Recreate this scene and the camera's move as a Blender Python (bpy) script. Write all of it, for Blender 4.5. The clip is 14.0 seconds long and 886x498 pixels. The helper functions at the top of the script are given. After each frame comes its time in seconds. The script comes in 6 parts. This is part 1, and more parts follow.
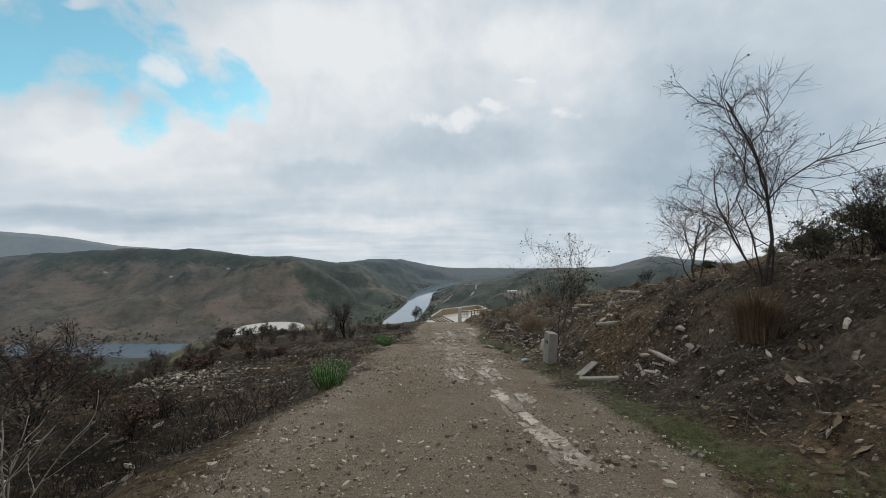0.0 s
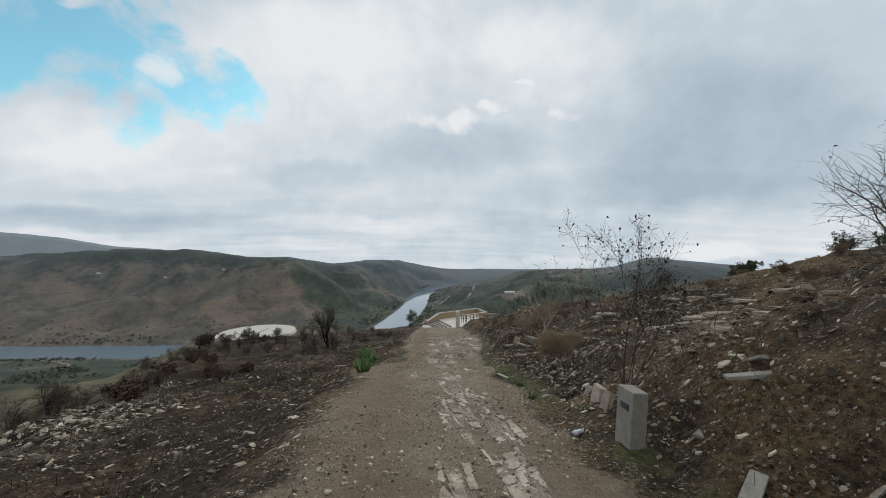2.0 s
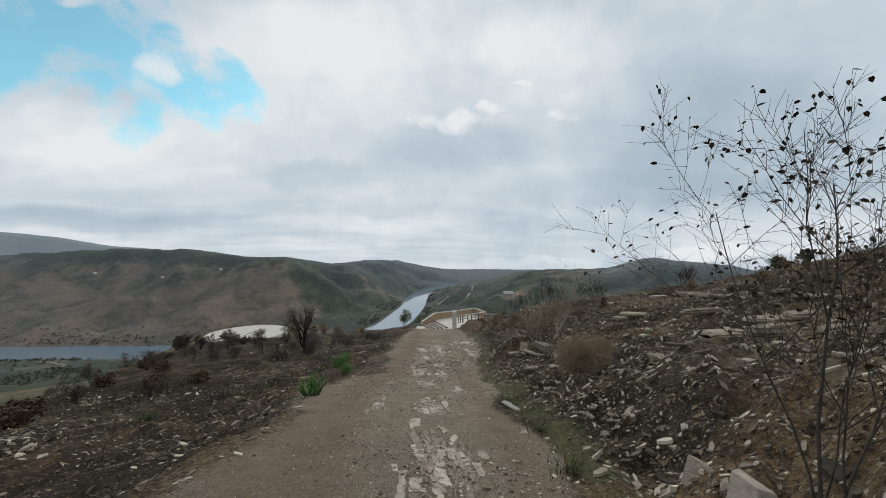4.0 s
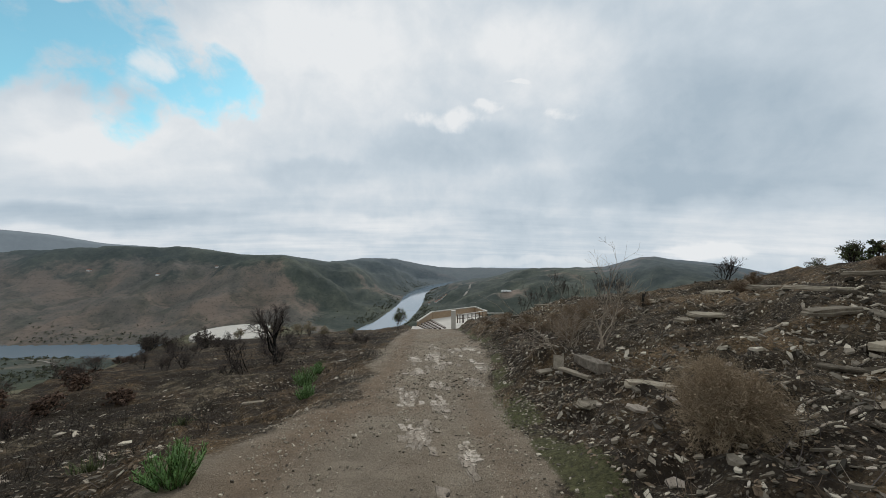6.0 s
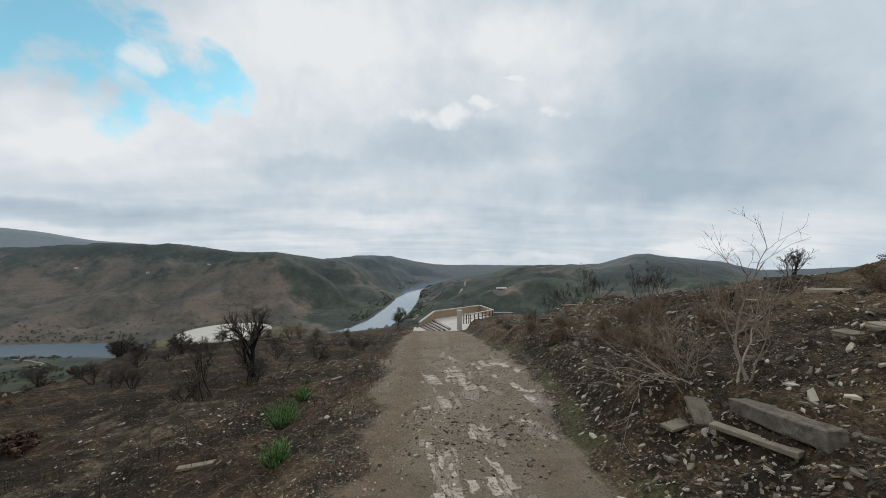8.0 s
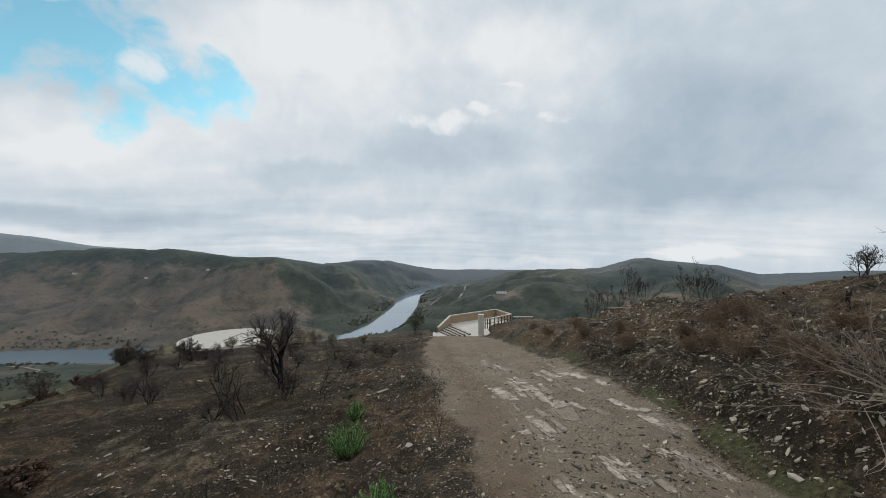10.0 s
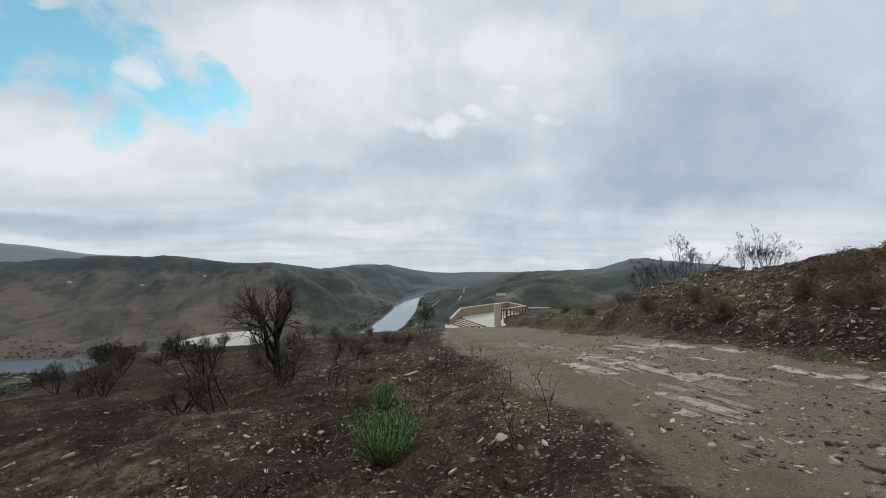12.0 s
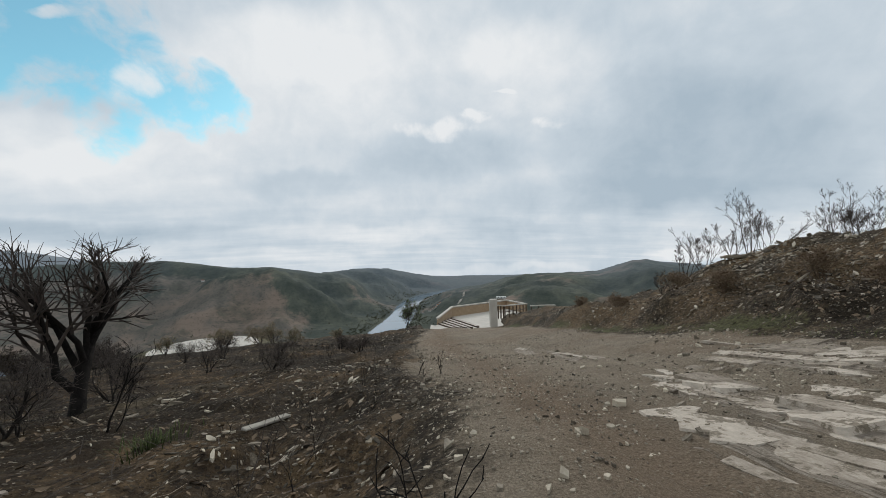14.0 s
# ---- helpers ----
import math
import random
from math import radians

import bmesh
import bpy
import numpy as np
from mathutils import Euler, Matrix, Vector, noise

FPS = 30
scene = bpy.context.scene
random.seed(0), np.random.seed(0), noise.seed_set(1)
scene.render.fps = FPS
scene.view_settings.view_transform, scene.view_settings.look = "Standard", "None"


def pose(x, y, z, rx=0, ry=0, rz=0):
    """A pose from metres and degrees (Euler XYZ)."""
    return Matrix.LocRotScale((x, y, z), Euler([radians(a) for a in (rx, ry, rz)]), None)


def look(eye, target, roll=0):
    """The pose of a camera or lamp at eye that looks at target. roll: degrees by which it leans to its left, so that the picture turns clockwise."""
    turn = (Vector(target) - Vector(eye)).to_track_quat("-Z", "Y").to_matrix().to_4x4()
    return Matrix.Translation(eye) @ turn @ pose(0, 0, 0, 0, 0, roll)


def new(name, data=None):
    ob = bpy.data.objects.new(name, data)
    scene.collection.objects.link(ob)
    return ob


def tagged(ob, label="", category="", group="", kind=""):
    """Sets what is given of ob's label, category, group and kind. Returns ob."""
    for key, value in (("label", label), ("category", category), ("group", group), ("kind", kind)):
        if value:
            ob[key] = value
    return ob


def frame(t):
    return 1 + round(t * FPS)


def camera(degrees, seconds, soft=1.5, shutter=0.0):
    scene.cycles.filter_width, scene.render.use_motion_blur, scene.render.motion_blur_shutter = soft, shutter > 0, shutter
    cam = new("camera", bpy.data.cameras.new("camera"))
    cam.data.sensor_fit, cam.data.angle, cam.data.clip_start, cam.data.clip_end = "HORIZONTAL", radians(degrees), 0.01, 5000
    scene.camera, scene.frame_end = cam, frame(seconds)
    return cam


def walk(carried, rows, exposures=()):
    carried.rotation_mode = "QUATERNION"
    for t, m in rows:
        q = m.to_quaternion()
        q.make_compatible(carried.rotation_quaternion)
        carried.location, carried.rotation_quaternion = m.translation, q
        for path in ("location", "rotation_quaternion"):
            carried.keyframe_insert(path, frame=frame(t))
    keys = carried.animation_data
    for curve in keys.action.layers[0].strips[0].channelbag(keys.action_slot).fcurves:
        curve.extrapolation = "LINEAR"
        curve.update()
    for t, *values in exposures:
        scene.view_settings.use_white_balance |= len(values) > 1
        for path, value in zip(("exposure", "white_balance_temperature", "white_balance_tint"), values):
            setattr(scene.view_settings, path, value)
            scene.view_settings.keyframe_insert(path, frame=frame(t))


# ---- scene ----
cam = camera(107.3, 14.0, soft=0.5)
# seconds, eye, yaw, pitch, roll
PATH = [
    (0, 0.06, 0.13, 1.63, 0.11, 1.26, 0.10),
    (0.5, -0.02, 0.91, 1.71, -0.14, 1.38, 0.12),
    (1, -0.03, 1.71, 1.71, -0.26, 1.43, 0.13),
    (1.5, 0.03, 2.58, 1.57, -0.29, 1.40, 0.15),
    (2, 0.12, 3.40, 1.53, -0.37, 1.43, 0.17),
    (2.5, 0.27, 4.07, 1.56, -0.32, 1.55, 0.18),
    (3, 0.39, 4.88, 1.23, -0.34, 1.49, 0.20),
    (3.2, 0.43, 5.17, 1.17, -0.37, 1.60, 0.21),
    (5.5, 0.59, 9.36, 0.51, -0.95, 1.15, 0.34),
    (6, 0.53, 10.32, 0.38, -1.00, 1.20, 0.37),
    (6.5, 0.49, 11.24, 0.30, -0.97, 1.06, 0.40),
    (7, 0.31, 12.31, 0.07, -1.00, 1.03, 0.40),
    (7.5, -0.10, 13.19, -0.03, -1.32, 1.00, 0.40),
    (8, -0.46, 13.86, 0.05, -1.89, 0.72, 0.35),
    (8.5, -1.09, 14.67, -0.12, -1.98, 1.00, 0.30),
    (11, -3.22, 16.02, -0.42, -2.24, 1.81, 0.00),
    (11.5, -3.56, 16.95, -1.14, -2.32, 2.03, -0.30),
    (12, -3.70, 18.19, -1.96, -2.38, 2.12, -0.60),
    (12.5, -3.54, 19.47, -2.57, -2.47, 2.29, -0.85),
    (13, -3.33, 20.73, -2.81, -2.61, 2.58, -1.00),
    (13.5, -2.91, 22.10, -3.05, -2.50, 2.75, -1.05),
    (14, -2.34, 23.05, -3.16, -2.44, 2.72, -1.10),
]


def aim(x, y, z, yaw, pitch, roll):
    return pose(x, y, z, 0, 0, yaw) @ pose(0, 0, 0, 90 + pitch) @ pose(0, 0, 0, 0, 0, roll)


walk(cam, [(t, aim(*row)) for t, *row in PATH])

# ---- world and sun ----
world = bpy.data.worlds.new("world")
scene.world = world
world.use_nodes = True
wn, wl = world.node_tree.nodes, world.node_tree.links
wn.clear()


def wmath(op, a, b=None, c=None):
    n = wn.new("ShaderNodeMath")
    n.operation = op
    for i, v in enumerate((a, b, c)):
        if v is None:
            continue
        if isinstance(v, (int, float)):
            n.inputs[i].default_value = v
        else:
            wl.new(v, n.inputs[i])
    return n.outputs[0]


def wstep(value, lo, hi):
    n = wn.new("ShaderNodeMapRange")
    n.interpolation_type = "SMOOTHSTEP"
    n.inputs["From Min"].default_value, n.inputs["From Max"].default_value = lo, hi
    wl.new(value, n.inputs["Value"])
    return n.outputs[0]


def wnoise(vec, scale, detail=6, rough=0.55, dist=0.0):
    n = wn.new("ShaderNodeTexNoise")
    n.inputs["Scale"].default_value = scale
    n.inputs["Detail"].default_value = detail
    n.inputs["Roughness"].default_value = rough
    n.inputs["Distortion"].default_value = dist
    wl.new(vec, n.inputs["Vector"])
    return n.outputs["Fac"]


SUN_EL, SUN_AZ = 24.0, 12.0          # degrees above the horizon, degrees to the right of north (y)
coords = wn.new("ShaderNodeTexCoord")
sep = wn.new("ShaderNodeSeparateXYZ")
wl.new(coords.outputs["Generated"], sep.inputs[0])
dx, dy, dz = sep.outputs
def wwarp(vec, scale, amount, detail=4):
    """The direction, pushed about by noise."""
    n = wn.new("ShaderNodeTexNoise")
    n.inputs["Scale"].default_value, n.inputs["Detail"].default_value = scale, detail
    wl.new(coords.outputs["Generated"], n.inputs["Vector"])
    q = wn.new("ShaderNodeVectorMath")
    q.operation = "MULTIPLY_ADD"
    wl.new(n.outputs["Color"], q.inputs[0])
    q.inputs[1].default_value = (amount, amount, amount * 0.7)
    back = wn.new("ShaderNodeVectorMath")
    back.operation = "ADD"
    back.inputs[1].default_value = (-amount * 0.5, -amount * 0.5, -amount * 0.35)
    wl.new(vec, back.inputs[0])
    wl.new(back.outputs[0], q.inputs[2])
    return q.outputs[0]


def facing(vec):
    """Sideways and upward tangents of a direction as seen looking north."""
    s = wn.new("ShaderNodeSeparateXYZ")
    wl.new(vec, s.inputs[0])
    ahead = wmath("MAXIMUM", s.outputs[1], 0.15)
    return wmath("DIVIDE", s.outputs[0], ahead), wmath("DIVIDE", s.outputs[2], ahead)


drift = wwarp(wwarp(coords.outputs["Generated"], 3.5, 0.14), 10.0, 0.085)
across, above = facing(drift)
calm_across, calm_above = facing(wwarp(coords.outputs["Generated"], 9.0, 0.075, 6))
# a flat layer of cloud: its streaks draw together towards the horizon
lift = wmath("ADD", wmath("MAXIMUM", dz, 0.0), 0.10)
deck = wn.new("ShaderNodeCombineXYZ")
wl.new(wmath("MULTIPLY", wmath("DIVIDE", dx, lift), 0.45), deck.inputs[0])
wl.new(wmath("DIVIDE", dy, lift), deck.inputs[1])
big = wnoise(deck.outputs[0], 0.55, 7, 0.58)
fine = wnoise(coords.outputs["Generated"], 6.5, 7, 0.58, 0.4)
puff = wnoise(coords.outputs["Generated"], 15.0, 6, 0.58, 0.3)
streaks = wnoise(deck.outputs[0], 1.3, 6, 0.6)


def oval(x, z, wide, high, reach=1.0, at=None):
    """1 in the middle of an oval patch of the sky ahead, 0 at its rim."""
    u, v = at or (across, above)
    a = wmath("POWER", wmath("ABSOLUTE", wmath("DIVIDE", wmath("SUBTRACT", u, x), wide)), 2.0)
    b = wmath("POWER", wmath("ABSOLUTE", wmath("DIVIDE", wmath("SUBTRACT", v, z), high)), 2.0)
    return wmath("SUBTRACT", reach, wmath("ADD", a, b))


sky = wn.new("ShaderNodeTexSky")
sky.sky_type = "NISHITA"
sky.sun_disc = False
sky.sun_elevation, sky.sun_rotation = radians(SUN_EL), radians(SUN_AZ)
sky_bg = wn.new("ShaderNodeBackground")
sky_bg.inputs["Strength"].default_value = 0.15
sky_tint = wn.new("ShaderNodeMix")
sky_tint.data_type, sky_tint.blend_type = "RGBA", "MULTIPLY"
sky_tint.inputs["Factor"].default_value = 1.0
wl.new(sky.outputs[0], sky_tint.inputs[6])
sky_tint.inputs[7].default_value = (0.76, 1.32, 1.18, 1)      # thin veil of cloud turns the blue to cyan
wl.new(sky_tint.outputs[2], sky_bg.inputs["Color"])

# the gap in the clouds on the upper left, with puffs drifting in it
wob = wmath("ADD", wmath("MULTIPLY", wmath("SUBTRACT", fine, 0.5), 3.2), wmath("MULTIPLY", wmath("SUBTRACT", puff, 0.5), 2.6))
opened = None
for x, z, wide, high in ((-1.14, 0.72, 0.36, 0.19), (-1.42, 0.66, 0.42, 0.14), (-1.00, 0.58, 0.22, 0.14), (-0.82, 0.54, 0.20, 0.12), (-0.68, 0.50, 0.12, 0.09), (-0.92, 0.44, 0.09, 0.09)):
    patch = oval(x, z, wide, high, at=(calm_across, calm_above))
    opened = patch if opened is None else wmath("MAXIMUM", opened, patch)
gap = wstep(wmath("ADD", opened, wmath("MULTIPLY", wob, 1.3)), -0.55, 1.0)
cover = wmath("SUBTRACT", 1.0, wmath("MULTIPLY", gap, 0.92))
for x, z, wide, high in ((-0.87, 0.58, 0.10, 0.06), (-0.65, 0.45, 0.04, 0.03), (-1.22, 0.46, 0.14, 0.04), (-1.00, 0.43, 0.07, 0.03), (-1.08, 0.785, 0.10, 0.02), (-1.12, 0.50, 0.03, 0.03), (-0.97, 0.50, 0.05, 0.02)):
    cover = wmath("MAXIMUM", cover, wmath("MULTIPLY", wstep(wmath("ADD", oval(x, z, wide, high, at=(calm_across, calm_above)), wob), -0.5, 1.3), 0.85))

ramp = wn.new("ShaderNodeValToRGB")
e = ramp.color_ramp.elements
e[0].position, e[0].color = 0.24, (0.42, 0.515, 0.60, 1)
e[1].position, e[1].color = 0.72, (0.84, 0.865, 0.885, 1)
m = e.new(0.47)
m.color = (0.585, 0.665, 0.735, 1)
bright = wmath("ADD", wmath("MULTIPLY", wmath("SUBTRACT", big, 0.5), 0.26), wmath("MULTIPLY", wmath("SUBTRACT", fine, 0.5), 0.30))
bright = wmath("ADD", bright, wmath("MULTIPLY", wmath("SUBTRACT", puff, 0.5), 0.18))
low = wmath("SUBTRACT", 1.0, wstep(dz, 0.05, 0.30))
bright = wmath("ADD", bright, wmath("MULTIPLY", wmath("MULTIPLY", wmath("SUBTRACT", streaks, 0.5), low), 0.34))
bright = wmath("ADD", bright, 0.50)
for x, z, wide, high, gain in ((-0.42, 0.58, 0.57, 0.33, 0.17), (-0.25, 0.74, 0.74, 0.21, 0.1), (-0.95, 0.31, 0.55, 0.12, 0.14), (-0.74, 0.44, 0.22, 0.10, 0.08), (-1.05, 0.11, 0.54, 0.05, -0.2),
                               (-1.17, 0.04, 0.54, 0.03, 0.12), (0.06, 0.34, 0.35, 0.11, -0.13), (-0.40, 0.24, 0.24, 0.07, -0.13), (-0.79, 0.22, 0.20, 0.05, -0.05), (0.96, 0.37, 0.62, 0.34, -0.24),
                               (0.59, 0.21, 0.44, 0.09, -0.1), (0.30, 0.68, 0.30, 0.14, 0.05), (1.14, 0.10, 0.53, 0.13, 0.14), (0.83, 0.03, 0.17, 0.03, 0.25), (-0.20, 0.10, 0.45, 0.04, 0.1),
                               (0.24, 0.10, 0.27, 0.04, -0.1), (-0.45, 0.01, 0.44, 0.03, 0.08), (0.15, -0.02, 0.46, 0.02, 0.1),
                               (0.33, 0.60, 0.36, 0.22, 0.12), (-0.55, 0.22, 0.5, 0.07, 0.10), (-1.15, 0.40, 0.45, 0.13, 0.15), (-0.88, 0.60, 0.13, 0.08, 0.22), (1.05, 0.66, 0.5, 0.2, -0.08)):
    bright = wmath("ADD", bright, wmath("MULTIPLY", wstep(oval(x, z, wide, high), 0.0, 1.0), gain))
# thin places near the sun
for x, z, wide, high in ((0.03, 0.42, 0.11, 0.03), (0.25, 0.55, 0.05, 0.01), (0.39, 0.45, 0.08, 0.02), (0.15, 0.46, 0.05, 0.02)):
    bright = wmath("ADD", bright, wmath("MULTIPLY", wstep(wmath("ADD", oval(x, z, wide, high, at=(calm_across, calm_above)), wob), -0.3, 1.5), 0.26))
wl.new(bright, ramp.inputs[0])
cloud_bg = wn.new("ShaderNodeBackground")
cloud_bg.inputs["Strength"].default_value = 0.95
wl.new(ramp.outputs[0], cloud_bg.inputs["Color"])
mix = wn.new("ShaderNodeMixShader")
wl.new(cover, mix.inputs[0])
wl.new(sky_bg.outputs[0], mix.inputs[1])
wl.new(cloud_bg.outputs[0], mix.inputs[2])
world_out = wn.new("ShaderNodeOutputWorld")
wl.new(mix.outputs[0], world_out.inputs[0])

sun = new("sun", bpy.data.lights.new("sun", "SUN"))
sun.data.energy, sun.data.angle, sun.data.color = 1.2, radians(16), (1.0, 0.97, 0.92)
sa, se = radians(SUN_AZ), radians(SUN_EL)
sun.matrix_world = look((0, 0, 0), (-math.sin(sa) * math.cos(se), -math.cos(sa) * math.cos(se), -math.sin(se)))


# ---- materials ----
def material(name):
    mat = bpy.data.materials.new(name)
    mat.use_nodes = True
    return mat, mat.node_tree.nodes, mat.node_tree.links, mat.node_tree.nodes["Principled BSDF"]


class Net:
    """Short hand for building a node material."""

    def __init__(self, name, rough=0.9, spec=0.2):
        self.mat, self.n, self.l, self.bsdf = material(name)
        self.bsdf.inputs["Roughness"].default_value = rough
        self.bsdf.inputs["Specular IOR Level"].default_value = spec
        self.geo = self.n.new("ShaderNodeNewGeometry")
        self.pos = self.geo.outputs["Position"]

    def link(self, a, b):
        self.l.new(a, b)
        return self

    def math(self, op, a, b=None):
        q = self.n.new("ShaderNodeMath")
        q.operation = op
        for i, v in enumerate((a, b)):
            if v is None:
                continue
            if isinstance(v, (int, float)):
                q.inputs[i].default_value = v
            else:
                self.l.new(v, q.inputs[i])
        return q.outputs[0]

    def noise(self, scale, detail=5, rough=0.6, vec=None, dist=0.0):
        q = self.n.new("ShaderNodeTexNoise")
        for k, v in (("Scale", scale), ("Detail", detail), ("Roughness", rough), ("Distortion", dist)):
            q.inputs[k].default_value = v
        self.l.new(vec or self.pos, q.inputs["Vector"])
        return q.outputs["Fac"]

    def voronoi(self, scale, out="Distance", vec=None):
        q = self.n.new("ShaderNodeTexVoronoi")
        q.inputs["Scale"].default_value = scale
        self.l.new(vec or self.pos, q.inputs["Vector"])
        return q.outputs[out]

    def ramp(self, fac, *stops):
        q = self.n.new("ShaderNodeValToRGB")
        els = q.color_ramp.elements
        while len(els) < len(stops):
            els.new(0.5)
        for el, (p, c) in zip(els, stops):
            el.position, el.color = p, (*c, 1) if len(c) == 3 else (c[0], c[0], c[0], 1)
        self.l.new(fac, q.inputs[0])
        return q.outputs[0]

    def step(self, value, lo, hi):
        q = self.n.new("ShaderNodeMapRange")
        q.interpolation_type = "SMOOTHSTEP"
        q.inputs["From Min"].default_value, q.inputs["From Max"].default_value = lo, hi
        self.l.new(value, q.inputs["Value"])
        return q.outputs[0]

    def mix(self, fac, a, b):
        q = self.n.new("ShaderNodeMix")
        q.data_type = "RGBA"
        if isinstance(fac, (int, float)):
            q.inputs["Factor"].default_value = fac
        else:
            self.l.new(fac, q.inputs["Factor"])
        for k, v in ((6, a), (7, b)):
            if isinstance(v, tuple):
                q.inputs[k].default_value = (*v, 1)
            else:
                self.l.new(v, q.inputs[k])
        return q.outputs[2]

    def attr(self, name):
        q = self.n.new("ShaderNodeAttribute")
        q.attribute_name = name
        return q.outputs["Fac"]

    def stretched(self, x, y, z):
        q = self.n.new("ShaderNodeMapping")
        q.inputs["Scale"].default_value = (x, y, z)
        self.l.new(self.pos, q.inputs["Vector"])
        return q.outputs[0]

    def random(self):
        q = self.n.new("ShaderNodeObjectInfo")
        return q.outputs["Random"]

    def island(self):
        return self.geo.outputs["Random Per Island"]

    def bump(self, height, strength=0.5, distance=0.02):
        q = self.n.new("ShaderNodeBump")
        q.inputs["Strength"].default_value, q.inputs["Distance"].default_value = strength, distance
        self.l.new(height, q.inputs["Height"])
        self.l.new(q.outputs[0], self.bsdf.inputs["Normal"])
        return self

    def colour(self, c):
        if isinstance(c, tuple):
            self.bsdf.inputs["Base Color"].default_value = (*c, 1)
        else:
            self.l.new(c, self.bsdf.inputs["Base Color"])
        return self

    def rough(self, v):
        self.l.new(v, self.bsdf.inputs["Roughness"])
        return self


def simple(name, dark, light, scale=8.0, rough=0.85, spec=0.2, bump=0.3, dist=0.01, piece=None):
    """A material that varies between two colours at two scales, and from piece to piece."""
    w = Net(name, rough, spec)
    a = w.noise(scale)
    b = w.noise(scale * 7, 4)
    f = w.math("ADD", w.math("MULTIPLY", a, 0.6), w.math("MULTIPLY", b, 0.4))
    if piece:
        r = w.random() if piece == "object" else w.island()
        f = w.math("ADD", w.math("MULTIPLY", f, 0.6), w.math("MULTIPLY", r, 0.4))
    w.colour(w.ramp(f, (0.3, dark), (0.7, light)))
    w.bump(b, bump, dist)
    return w.mat


# charred earth, dirt road, grass: one sheet, told apart by the painted weights of the ground
w = Net("earth", 0.95, 0.15)
n1, n2, n3, n4 = w.noise(0.35, 6), w.noise(2.2, 6), w.noise(14, 6, 0.65), w.noise(70, 4, 0.7)
char = w.ramp(w.math("ADD", w.math("MULTIPLY", n2, 0.5), w.math("MULTIPLY", n3, 0.5)),
              (0.37, (0.0137, 0.0105, 0.0073)), (0.5, (0.055, 0.040, 0.025)), (0.63, (0.173, 0.122, 0.073)))
brown = w.ramp(n3, (0.35, (0.063, 0.041, 0.023)), (0.65, (0.263, 0.172, 0.091)))
char = w.mix(w.step(n1, 0.45, 0.60), char, brown)
flake = w.noise(1.0, 4, 0.7, w.stretched(30.0, 48.0, 40.0))
def scattered(scale, vec, share, edge):
    """Sharp-edged bits: a mask of some cells, and a random value for each."""
    q = w.n.new("ShaderNodeTexVoronoi")
    q.inputs["Scale"].default_value = scale
    w.l.new(vec, q.inputs["Vector"])
    s = w.n.new("ShaderNodeSeparateColor")
    w.l.new(q.outputs["Color"], s.inputs[0])
    m = w.math("MULTIPLY", w.step(s.outputs[0], 1 - share - 0.01, 1 - share + 0.01), w.step(w.math("SUBTRACT", 1.0, q.outputs["Distance"]), 1 - edge - 0.03, 1 - edge + 0.03))
    return m, s.outputs[1]


chipmask = w.math("MULTIPLY", w.step(flake, 0.60, 0.66), w.step(n2, 0.42, 0.60))
char = w.mix(w.math("MULTIPLY", chipmask, 0.7), char, (0.284, 0.225, 0.159))
bits, tone = scattered(1.0, w.stretched(17.0, 30.0, 24.0), 0.36, 0.42)
char = w.mix(w.math("MULTIPLY", bits, 0.9), char, w.ramp(tone, (0.1, (0.037, 0.028, 0.020)), (0.6, (0.150, 0.120, 0.085)), (0.95, (0.560, 0.480, 0.370))))
small_bits, tone = scattered(1.0, w.stretched(58.0, 70.0, 60.0), 0.28, 0.40)
char = w.mix(w.math("MULTIPLY", small_bits, 0.8), char, w.ramp(tone, (0.2, (0.0231, 0.0170, 0.0118)), (0.6, (0.120, 0.092, 0.062)), (0.95, (0.440, 0.365, 0.265))))
pit = w.step(w.noise(1.0, 4, 0.7, w.stretched(17.0, 21.0, 19.0)), 0.56, 0.66)
char = w.mix(w.math("MULTIPLY", pit, 0.8), char, (0.0147, 0.0110, 0.0077))
ochre = w.ramp(n3, (0.35, (0.105, 0.083, 0.055)), (0.65, (0.300, 0.232, 0.150)))
char = w.mix(w.step(w.math("ADD", w.attr("ochre"), w.math("MULTIPLY", w.math("SUBTRACT", n3, 0.5), 1.2)), 0.30, 0.70), char, ochre)
char = w.mix(w.math("MULTIPLY", w.attr("ash"), w.step(n2, 0.30, 0.62)), char, (0.0285, 0.0212, 0.0150))
dirt = w.ramp(w.math("ADD", w.math("MULTIPLY", n2, 0.35), w.math("MULTIPLY", n4, 0.65)),
              (0.34, (0.158, 0.122, 0.087)), (0.5, (0.278, 0.222, 0.160)), (0.66, (0.452, 0.368, 0.272)))
red = w.ramp(w.math("ADD", w.math("MULTIPLY", n4, 0.6), w.math("MULTIPLY", n2, 0.4)), (0.36, (0.138, 0.096, 0.064)), (0.64, (0.320, 0.230, 0.152)))
dirt = w.mix(w.attr("red"), dirt, red)
dirt = w.mix(w.math("MULTIPLY", w.step(w.math("ADD", w.math("MULTIPLY", n1, 0.5), w.math("MULTIPLY", n2, 0.5)), 0.50, 0.62), 0.45), dirt, (0.120, 0.097, 0.072))
peb = w.voronoi(26.0)
dirt = w.mix(w.math("MULTIPLY", w.step(w.math("SUBTRACT", 1.0, peb), 0.74, 0.84), w.step(n3, 0.45, 0.6)), dirt, (0.378, 0.318, 0.241))
pebbles, tone = scattered(1.0, w.stretched(46.0, 46.0, 46.0), 0.32, 0.40)
